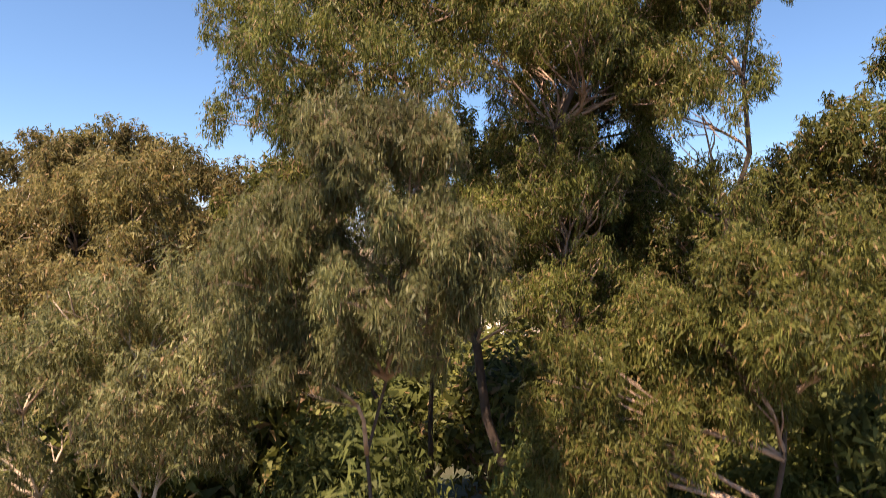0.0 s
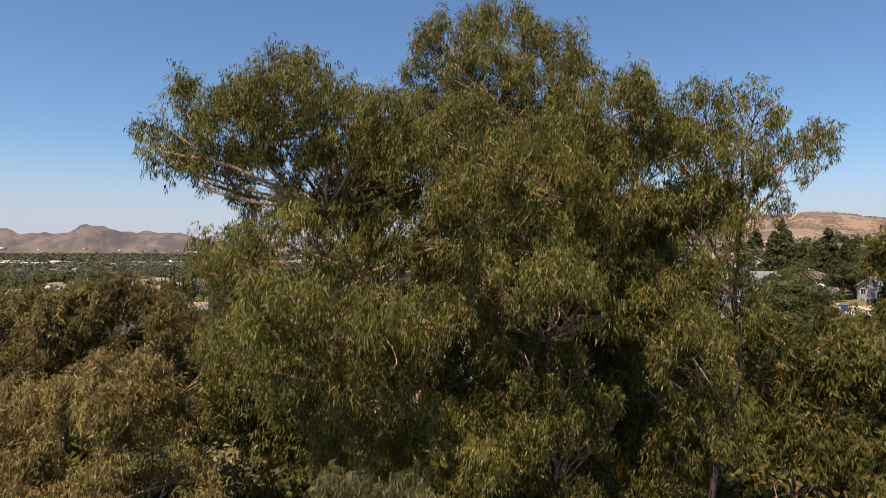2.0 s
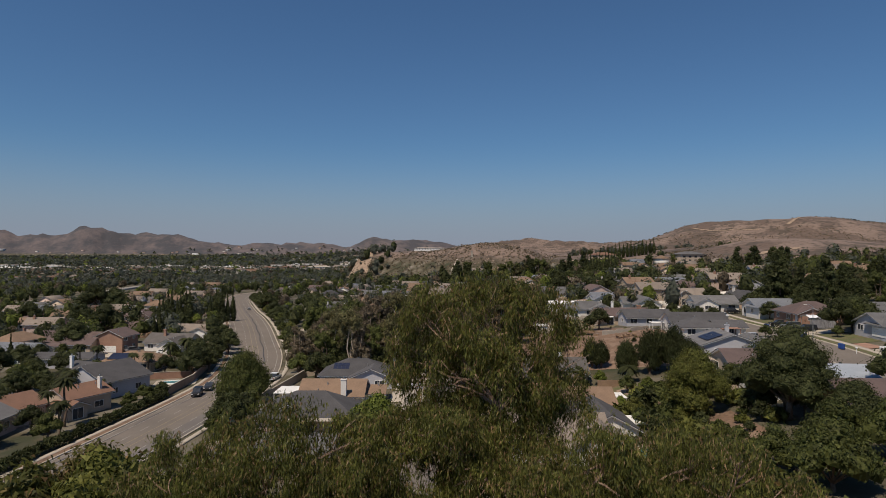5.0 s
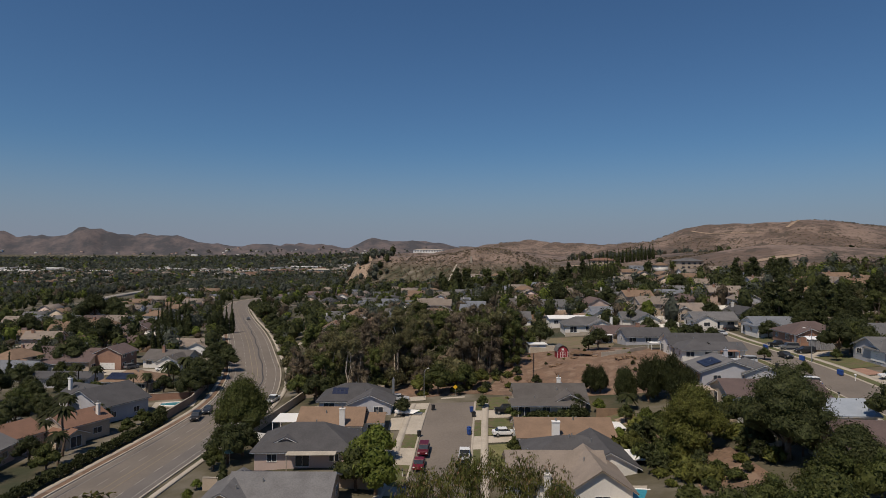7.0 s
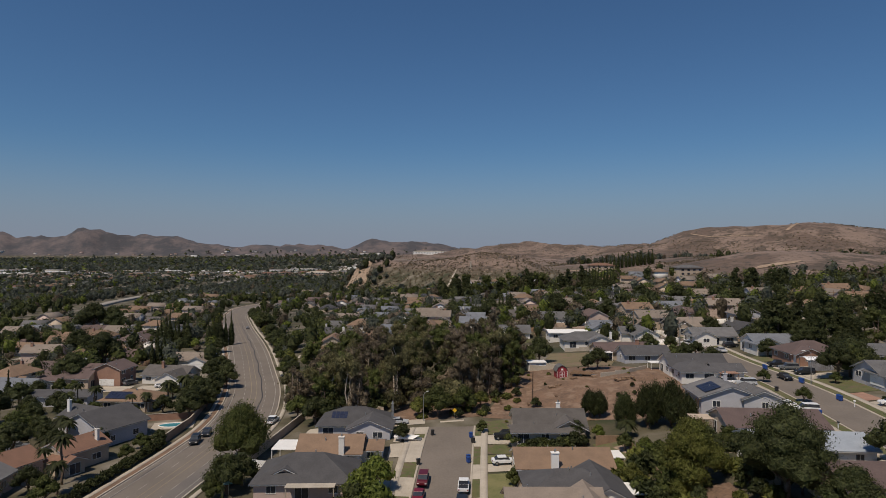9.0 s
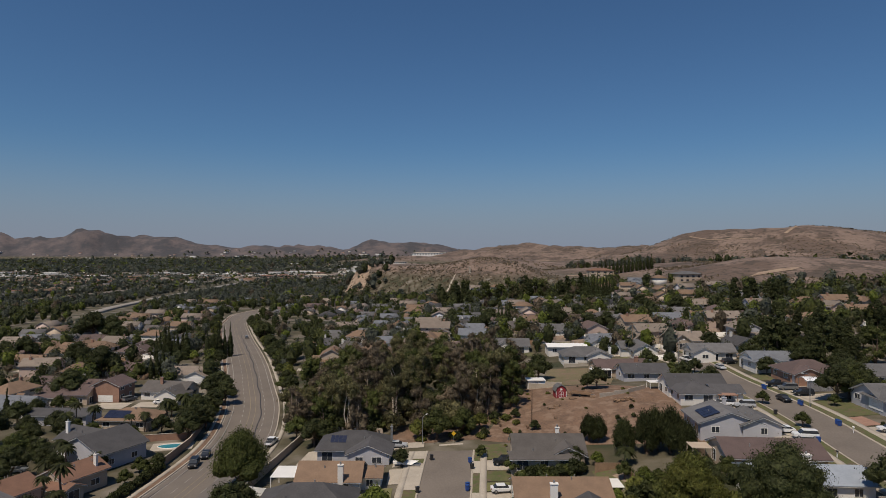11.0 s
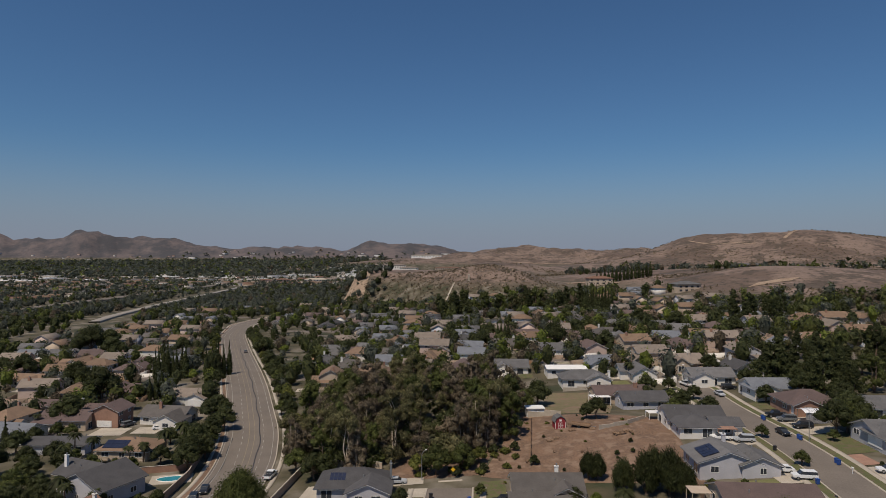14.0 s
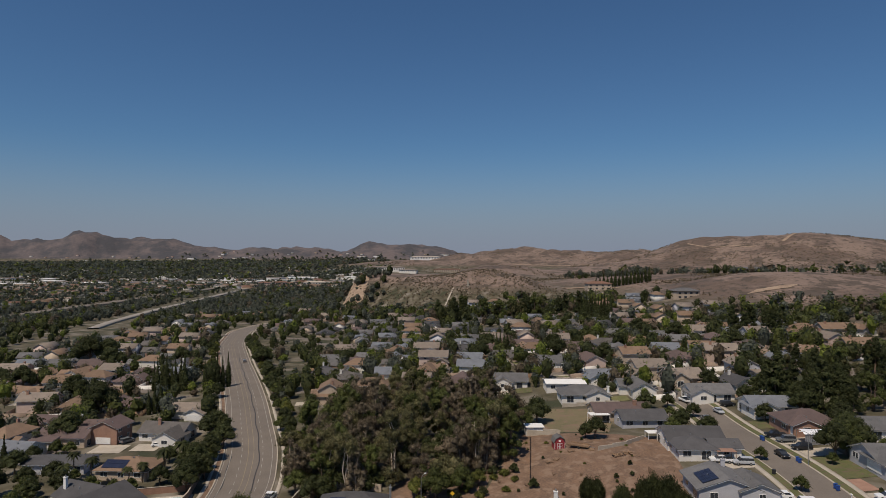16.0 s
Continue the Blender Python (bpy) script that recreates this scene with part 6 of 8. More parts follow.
for x, y, s, k in ((-197, 358, 2.0, 4), (-190, 364, 1.7, 4), (-204, 360, 1.6, 1), (68, 398, 1.7, 2), (74, 392, 1.5, 2), (79, 400, 1.6, 0), (80, 345, 1.4, 3), (26, 336, 1.2, 4), (52, 290, 1.4, 4), (110, 350, 1.3, 4), (118, 316, 1.3, 4), (95, 300, 1.1, 3), (70, 270, 1.1, 4), (20, 300, 1.1, 1), (130, 280, 1.2, 4), (-170, 330, 1.6, 4), (-95, 340, 1.3, 4), (-190, 290, 1.5, 1), (-150, 262, 1.4, 4), (-165, 222, 1.2, 4), (-140, 345, 1.4, 1)):
    put(ROUND[k], x, y, s)
for i in range(11):
    put(CYPRESS[2], 102 + i * 1.8, 458 - i * 1.3, 1.15 + 0.12 * (i % 3))
for i in range(4):
    put(CYPRESS[2], 28 + i * 1.8, 312 + (i % 2), 0.9)

# ---- the rest of the suburb: rows of homes with gardens ----
ROOFS = (ROOF_GREY, ROOF_DARK, ROOF_BROWN, ROOF_TAN, ROOF_MAROON, ROOF_SLATE, ROOF_BLUE, ROOF_BROWN)
WALLS = (STUCCO_WHITE, STUCCO_TAN, STUCCO_PINK, STUCCO_GREY, STUCCO_WHITE, STUCCO_TAN)
NAMES = {ROOF_SLATE: "grey-brown", ROOF_GREY: "grey", ROOF_DARK: "charcoal", ROOF_BROWN: "brown", ROOF_TAN: "beige", ROOF_MAROON: "dark brown", ROOF_BLUE: "blue-grey"}
SAY = {STUCCO_WHITE: "off-white", STUCCO_TAN: "tan", STUCCO_PINK: "pinkish", STUCCO_GREY: "blue-grey"}


def pattern_house(i):
    r = random.Random(300 + i)
    w, d = r.uniform(10.5, 13.6), r.uniform(7.6, 9)
    roof, wall = ROOFS[i % len(ROOFS)], WALLS[(i * 5 + i // 6) % len(WALLS)]
    h = thing("house", Matrix.Identity(4), "single-storey %s stucco house with a %s shingle roof" % (SAY[wall], NAMES[roof]), "house", "houses of the suburb")
    two = i % 4 == 3
    if two:
        h["label"] = h["label"].replace("single", "two")
    wing(h, 0, 0, w, d, 4.8 if two else 2.6, 2.2, "hip" if i % 3 == 1 else "gable", "x", wall, roof, r, simple=True, faces=("-y",), few=True)
    DRIVE.append((r.choice((-1, 1)) * w * 0.28, -d * 0.42 - 3.5))
    wing(h, DRIVE[-1][0], -d * 0.42, 7, 7, 2.6, 1.8, "gable", "y", wall, roof, r, simple=True, faces=("-y",), garage_on="-y" if i % 2 else None, few=True)
    if i % 2:
        chimney(h, w * 0.3, 1, 2.5, 5.8 + 2 * two, STUCCO_WHITE if i % 4 == 1 else BRICK, 0.9)
    return h


HOMES += [(-117, 273, 10), (-98, 275, 8), (-107, 236, 6), (112, 448, 12), (-117, 262, 7)]
DRIVE = []
PATTERN = [pattern_house(i) for i in range(16)]
AV = resample(AVENUE, 6.0)


def clear(x, y, r):
    if np.min(np.hypot(AV[:, 0] - x, AV[:, 1] - y)) < 13 + r:
        return False
    if -44 - (y - 150) * 0.25 < x < 24 + (y - 150) * 0.2 and 140 < y < 240:
        return False
    if 22 < x < 62 and 140 < y < 184:
        return False
    if 110 < x < 168 and 168 < y < 234:
        return False
    return all(math.hypot(a - x, b - y) > q + r for a, b, q in HOMES)


WOODS, ROWS, LOTS = [], [], []


def suburb(x0, x1, y0, y1, dx, dy, tilt, seed, share=0.9, trees=3):
    """Rows of homes, back to back, with a street before every second row."""
    r = random.Random(seed)
    row = 0
    y = y0
    while y < y1:
        x = x0 + r.uniform(0, dx * 0.5)
        slope = 0.12 * (1 if tilt > 0 else -1)
        if row % 2 == 0 and y > 240:
            line = [(q + tilt * (y - y0), y - dy * 0.62 + slope * (q - x0)) for q in np.arange(x0, x1, 14.0)]
            line = [p for p in line if abs(p[0]) < 0.7 * p[1] and np.min(np.hypot(AV[:, 0] - p[0], AV[:, 1] - p[1])) > 16 and hz(*p) < 31]
            for k in range(0, len(line) - 3, 5):
                bit = line[k:k + 6]
                if max(math.hypot(b[0] - a[0], b[1] - a[1]) for a, b in zip(bit, bit[1:])) < 20:
                    strip("road", bit, -4.2, 4.2, ASPHALT, 0.12, label="pale grey residential street between rows of homes", cross=3, step=6, smoothed=False)
        while x < x1:
            px, py = x + r.uniform(-1.2, 1.2) + tilt * (y - y0), y + r.uniform(-1.2, 1.2) + slope * (x - x0)
            if abs(px) < 0.68 * py and clear(px, py, 7.4) and r.random() < share and hz(px, py) < 33:
                turn = (0 if row % 2 else 180) + r.uniform(-9, 9) + (r.choice((90, -90)) if r.random() < 0.34 else 0)
                if py < 350:
                    k = r.randrange(len(PATTERN))
                    copy_thing(PATTERN[k], pose(px, py, hz(px, py) + 0.1, 0, 0, turn))
                    LOTS.append((px, py, turn, *DRIVE[k], r.random()))
                else:
                    ROWS.append((r.randrange(len(PATTERN)), px, py, turn))
                HOMES.append((px, py, 7.5))
                for k in range(trees):
                    a = r.uniform(0, math.tau)
                    qx, qy = px + math.cos(a) * 10, py + math.sin(a) * 9
                    kind = r.choice((*ROUND, *ROUND, *ROUND, GUMS[0], GUMS[2], CYPRESS[1], PALMS[1], PINES[2], ROUND[4]))
                    if clear(qx, qy, 2.0 - 4):
                        if py < 215:
                            put(kind, qx, qy, r.uniform(0.5, 0.95))
                        elif r.random() < 0.85:
                            WOODS.append((qx, qy, r.choice((1.2, 1.6, 2.1, 2.6, 3.2, 4.0)) * r.uniform(0.8, 1.15)))
                            WOODS.append((qx + r.uniform(-4, 4), qy + r.uniform(-4, 4), r.uniform(0.6, 1.1)))
            x += dx
        row += 1
        y += dy if row % 2 else dy * 1.3


suburb(-300, -92, 130, 420, 17.4, 20, -0.12, 1, 0.95, 3)
suburb(-60, 190, 236, 470, 17.2, 20, 0.0, 2, 0.92, 6)
suburb(112, 260, 118, 330, 17.5, 19.5, 0.0, 3, 0.9, 4)
suburb(-235, -120, 425, 640, 20, 23, 0.0, 4, 0.8, 7)
suburb(-110, 180, 470, 600, 19, 23, 0.0, 5, 0.8, 4)


def joined_rows():
    """The homes past the nearest three hundred, joined by material."""
    shapes = []
    for h in PATTERN:
        rows = []
        for o in h.children_recursive:
            if o.type != "MESH":
                continue
            me = o.data
            me.calc_loop_triangles()
            v = np.empty(len(me.vertices) * 3, np.float32)
            me.vertices.foreach_get("co", v)
            f = np.empty(len(me.loop_triangles) * 3, np.int32)
            me.loop_triangles.foreach_get("vertices", f)
            m = np.array(o.matrix_local if o.parent is h else o.parent.matrix_local @ o.matrix_local)
            v = v.reshape(-1, 3) @ m[:3, :3].T + m[:3, 3]
            rows.append((me.materials[0], v, f.reshape(-1, 3)))
        shapes.append(rows)
    stock = {}
    for k, x, y, turn in ROWS:
        c, s = math.cos(radians(turn)), math.sin(radians(turn))
        for mat, v, f in shapes[k]:
            vs, fs = stock.setdefault(mat.name, ([], []))
            base = sum(len(q) for q in vs)
            vs.append(v @ np.array([[c, s, 0], [-s, c, 0], [0, 0, 1]]) + np.array([x, y, hz(x, y) + 0.1]))
            fs.append(f + base)
    town = tagged(new("far_homes"), "rows of single-storey stucco homes across the valley floor", "homes", kind="stuff")
    for name, (vs, fs) in stock.items():
        from_arrays("homes", np.concatenate(vs), np.concatenate(fs), bpy.data.materials[name], town)


joined_rows()


def lots():
    """Driveways before the garages, and fences round the back gardens of the copied homes."""
    fences = {0: [], 1: [], 2: []}
    for i, (px, py, turn, gx, gy, k) in enumerate(LOTS):
        c, s = math.cos(radians(turn)), math.sin(radians(turn))
        at = lambda u, v: (px + c * u - s * v, py + s * u + c * v)
        patch("driveway", [at(gx - 2.6, gy - 6.5), at(gx + 2.6, gy - 6.5), at(gx + 2.6, gy + 0.4), at(gx - 2.6, gy + 0.4)], CONCRETE, 0.14, "pale concrete driveway before a garage", "driveway", n=4)
        if k < 0.6:
            side = -1 if gx > 0 else 1
            patch("lawn", [at(side * 1.5, -11), at(side * 7.5, -11), at(side * 7.5, -5.2), at(side * 1.5, -5.2)], LAWN if k < 0.35 else LAWN_DRY, 0.12, ("green" if k < 0.35 else "dry") + " front lawn of a suburban house", "lawn", n=4)
        for a, b in (((-9, 0), (-9, 9.5)), ((-9, 9.5), (0, 9.5)), ((0, 9.5), (9, 9.5)), ((9, 0), (9, 9.5))):
            p, q = Vector(at(*a)), Vector(at(*b))
            n = (q - p).normalized().orthogonal() * 0.08
            for u, h in ((p, 1.75), (q, 1.75)):
                z = hz(u.x, u.y)
                fences[int(k * 97) % 3] += [(u.x - n.x, u.y - n.y, z - 0.5), (u.x + n.x, u.y + n.y, z - 0.5), (u.x + n.x, u.y + n.y, z + h), (u.x - n.x, u.y - n.y, z + h)]
    for k, mat, what in ((0, WOOD, "weathered wooden"), (1, BLOCK, "brown block"), (2, STUCCO_WHITE, "off-white rendered")):
        v = np.array(fences[k])
        o = np.arange(0, len(v), 8)
        f = np.concatenate([np.stack([o + a, o + b, o + c, o + d], 1) for a, b, c, d in ((0, 3, 7, 4), (1, 5, 6, 2), (3, 2, 6, 7), (0, 1, 2, 3), (4, 7, 6, 5))])
        tagged(from_arrays("garden_fences", v, f, mat), what + " fences between the back gardens", "fences", kind="stuff")


lots()

# ---- far woods and town ----
def far_woods():
    """Tree crowns beyond the near gardens, each a tuft of leafy clumps on a short stem."""
    rs = np.random.RandomState(9)
    n = 44000
    d = np.exp(rs.uniform(math.log(240), math.log(3950), n))
    a = rs.uniform(-0.64, 0.64, n)
    x, y = d * np.sin(a), d * np.cos(a)
    z = height(x, y)
    keep = (z < 20 + 10 * (y < 640) + 50 * (y > 2600)) & (y > 205)
    keep &= (z < 20) | (y < 640) | (rs.random_sample(n) < 0.35)
    keep &= ~((x > 90) & (y > 450))
    keep &= ~((x > -125) & (y > 600) & (y < 2000) & (x < 600))
    keep &= ~((np.abs(x - 130) < 45) & (y < 235))
    keep &= (d > 600) | (rs.random_sample(n) < 0.1)
    x, y = x[keep], y[keep]
    fd, fa = np.sqrt(rs.uniform(1900 ** 2, 3800 ** 2, 15000)), rs.uniform(-0.64, 0.02, 15000)
    fx, fy = fd * np.sin(fa), fd * np.cos(fa)
    low = (height(fx, fy) < 30) & ((np.sin(fx / 130) + np.sin(fy / 170 + 1)) > -0.9)
    x, y = np.concatenate([x, fx[low]]), np.concatenate([y, fy[low]])
    r = rs.uniform(2.0, 4.2, len(x)) * np.where(y > 2400, 2.2, np.where(y > 1400, 1.6, 1.0))
    ok = np.ones(len(x), bool)
    for p, q in AV:
        ok &= np.hypot(x - p, y - q) > 12.5
    for line in (FREEWAY, RAMP):
        for p, q in resample(line, 12.0):
            ok &= np.hypot(x - p * (1 - 11 / q), y - q + 11) > 21
    for p, q, k in HOMES:
        ok &= np.hypot(x - p, y - q) > k + 0.5
    x, y, r = x[ok], y[ok], r[ok]
    # belts of trees at the foot of the hills
    bx = rs.uniform(-95, 150, 460)
    by = np.clip(572 - 0.9 * bx, 556, 668) + rs.normal(-22, 18, 460)
    cx = np.concatenate([rs.uniform(170, 300, 130), rs.uniform(330, 520, 110), rs.uniform(560, 760, 130)])
    cy = 800 + rs.normal(0, 34, 370) + 0.1 * cx
    ex = rs.uniform(150, 330, 120)
    ey = 352 + rs.normal(0, 12, 120) + 0.1 * ex
    gx = rs.uniform(-170, -60, 240)
    gy = rs.uniform(560, 800, 240)
    w = np.array(WOODS)
    x, y = np.concatenate([x, bx, cx, ex, gx, w[:, 0]]), np.concatenate([y, by, cy, ey, gy, w[:, 1]])
    r = np.concatenate([r, rs.uniform(2.0, 5.6, len(bx) + len(cx) + len(ex) + len(gx)), w[:, 2]])
    z = height(x, y)
    m = len(x)
    dist = np.hypot(x, y)
    per = np.where(dist < 420, np.where(r > 1.2, 110, 30), np.where(dist < 900, 48, 9))
    k = np.repeat(np.arange(m), per)
    t = len(k)
    dirs = unit(rs.normal(size=(t, 3)))
    dirs[:, 2] = np.abs(dirs[:, 2]) * 1.1 - 0.15
    tall = rs.uniform(0.8, 1.7, m)
    lump = 1 + 0.3 * np.sin(dirs[:, 0] * 5 + x[k]) * np.cos(dirs[:, 1] * 5 + y[k])
    c = np.stack([x, y, z + r * tall * 0.75], 1)[k] + dirs * np.stack([r, r, r * tall], 1)[k] * (lump * rs.uniform(0.45, 1.0, t))[:, None]
    out = unit(np.cross(dirs, rs.normal(size=dirs.shape)))
    side = unit(np.cross(out, dirs + 0.4 * rs.normal(size=out.shape)))
    ln = r[k] * rs.uniform(0.7, 1.2, t) * np.sqrt(9 / per[k]) * np.where(dist[k] < 900, 1.0, 1.3)
    v = kites(c, out, side, ln, ln * 0.8).reshape(-1, 3, 3)
    body = cores(np.stack([x, y, z + r * tall * 0.75], 1), r * 0.62, r * tall * 0.72, rs, 0.3).reshape(-1, 3, 3)
    # past 650 m most crowns take the leaf colour with haze painted in
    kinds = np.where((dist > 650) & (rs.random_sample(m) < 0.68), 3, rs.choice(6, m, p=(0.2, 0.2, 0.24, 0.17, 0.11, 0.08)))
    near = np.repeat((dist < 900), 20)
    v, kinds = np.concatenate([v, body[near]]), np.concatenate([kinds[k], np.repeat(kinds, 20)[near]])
    for mats, mat, s in (((0, 1), LEAF_DARK, "dark green"), ((2,), LEAF_GREEN, "green"), ((3,), LEAF_HAZED, "grey-green"), ((4,), LEAF_BROWN, "brownish"), ((5,), LEAF_BRIGHT, "fresh green")):
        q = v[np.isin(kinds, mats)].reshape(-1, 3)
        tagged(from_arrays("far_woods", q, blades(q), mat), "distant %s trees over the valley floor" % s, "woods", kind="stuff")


far_woods()


def boulders():
    """Pale rocks scattered over the front of the brown spur."""
    rs = np.random.RandomState(31)
    n = 420
    x, y = rs.normal(50, 22, n), rs.normal(650, 26, n)
    z, r = height(x, y), rs.uniform(0.3, 1.25, n)
    star = np.array([(1, 0, 0), (0, 1, 0), (-1, 0, 0), (0, -1, 0), (0, 0, 1), (0, 0, -1)], float)
    tri = np.array([(0, 1, 4), (1, 2, 4), (2, 3, 4), (3, 0, 4), (1, 0, 5), (2, 1, 5), (3, 2, 5), (0, 3, 5)])
    v = np.stack([x, y, z], 1)[:, None] + star[None] * r[:, None, None] * rs.uniform(0.55, 1.2, (n, 6, 1))
    f = tri[None] + 6 * np.arange(n)[:, None, None]
    tagged(from_arrays("boulders", v.reshape(-1, 3), f.reshape(-1, 3), BLOCK), "pale tan boulders on the dry spur", "boulders", kind="stuff")


boulders()


def hill_scrub():
    """Low bushes that dot the dry hills, thicker in the gullies."""
    rs = np.random.RandomState(29)
    n = 60000
    d = np.exp(rs.uniform(math.log(480), math.log(2300), n))
    a = rs.uniform(-0.14, 0.64, n)
    x, y = d * np.sin(a), d * np.cos(a)
    z = height(x, y)
    thick = np.sin(x / 61 + 2 * np.sin(y / 83)) + np.sin(y / 47 + 1.5 * np.sin(x / 95)) + 0.8 * np.sin(x / 19 + y / 23)
    keep = ((z > 27) | ((y > 590) & (z > 9) & (x > -128))) & (thick + rs.normal(0, 0.5, n) + 0.7 * ((x > 560) & (y < 1500)) > 0.9) & ((y > 590) | (x > 200))
    x, y, z = x[keep], y[keep], z[keep]
    m = len(x)
    r = rs.uniform(0.7, 1.8, m) * np.where(np.hypot(x, y) > 1200, 1.4, 1.0)
    k = np.repeat(np.arange(m), 5)
    dirs = unit(rs.normal(size=(len(k), 3)))
    dirs[:, 2] = np.abs(dirs[:, 2]) * 0.7
    c = np.stack([x, y, z], 1)[k] + dirs * r[k][:, None] * 0.6
    out = unit(np.cross(dirs, rs.normal(size=dirs.shape)))
    v = kites(c, out, unit(np.cross(out, dirs)), r[k] * 1.1, r[k] * 1.0)
    tagged(from_arrays("hill_scrub", v, blades(v), LEAF_BROWN), "dark brown scrub dotted over the dry hills", "scrub", kind="stuff")


hill_scrub()


def far_town():
    rs = np.random.RandomState(19)
    sets = {}
    n = 3600
    d = np.exp(rs.uniform(math.log(560), math.log(4200), n))
    a = rs.uniform(-0.64, 0.3, n)
    for i in range(n):
        x, y = d[i] * math.sin(a[i]), d[i] * math.cos(a[i])
        z = hz(x, y)
        if z > (14 if y < 2600 else 70) or np.min(np.hypot(AV[:, 0] - x, AV[:, 1] - y)) < 20 or (d[i] < 1150 and x > -470) or (x > -80 and 640 < y < 2000):
            continue
        big = d[i] > 1300 and rs.rand() < 0.3
        w, e, h = (rs.uniform(20, 55), rs.uniform(14, 30), rs.uniform(4, 8)) if big else (rs.uniform(12, 17), rs.uniform(8, 11), rs.uniform(2.6, 5))
        sets.setdefault(("hall" if big else "home", rs.randint(4)), []).append((x, y, z, w, e, h, rs.uniform(-0.5, 0.5)))
    for (kind, k), rows in sets.items():
        wv, rv, wf, rf = [], [], [], []
        for x, y, z, w, e, h, t in rows:
            c, s = math.cos(t), math.sin(t)
            rise = 0.6 if kind == "hall" else 2.2
            base = [(-w / 2, -e / 2), (w / 2, -e / 2), (w / 2, e / 2), (-w / 2, e / 2)]
            o = len(wv)
            for zz in (-1.5, h):
                wv += [(x + c * u - s * v, y + s * u + c * v, z + zz) for u, v in base]
            wf += [(o + i, o + (i + 1) % 4, o + 4 + (i + 1) % 4, o + 4 + i) for i in range(4)]
            o = len(rv)
            g = 1.06
            rv += [(x + c * u * g - s * v * g, y + s * u * g + c * v * g, z + h) for u, v in base]
            rv += [(x + c * u * g - s * v, y + s * u * g + c * v, z + h + rise) for u, v in ((-w / 2, 0), (w / 2, 0))]
            rf += [(o, o + 1, o + 5, o + 4), (o + 2, o + 3, o + 4, o + 5), (o + 3, o, o + 4, o + 4), (o + 1, o + 2, o + 5, o + 5)]
        wall, roof = ((WHITE, WHITE), (STUCCO_WHITE, CONCRETE), (WHITE, ROOF_TAN), (STUCCO_TAN, WHITE))[k] if kind == "hall" else ((STUCCO_WHITE, ROOF_TAN), (STUCCO_TAN, ROOF_BROWN), (STUCCO_WHITE, ROOF_GREY), (STUCCO_PINK, ROOF_ORANGE))[k]
        ob = tagged(new("far_town"), "distant %s across the valley floor" % ("pale low commercial buildings" if kind == "hall" else "small suburban houses with pitched roofs"), "town", kind="stuff")
        from_arrays("walls", wv, wf, wall, ob)
        tri = []
        for f in rf:
            tri += [(f[0], f[1], f[2])] + ([(f[0], f[2], f[3])] if f[2] != f[3] else [])
        from_arrays("roofs", rv, tri, roof, ob)


far_town()
for tr in (*GUMS, *ROUND, *SHRUB, *CYPRESS, *PINES, *PALMS, *PATTERN):
    retire(tr)


# ---- vehicles ----
PAINTS = {}


def paint(name, c):
    if name not in PAINTS:
        PAINTS[name] = material(name + "_car_paint", c, tuple(k * 0.92 for k in c), 1.0, 6, 0.28)
    return PAINTS[name]


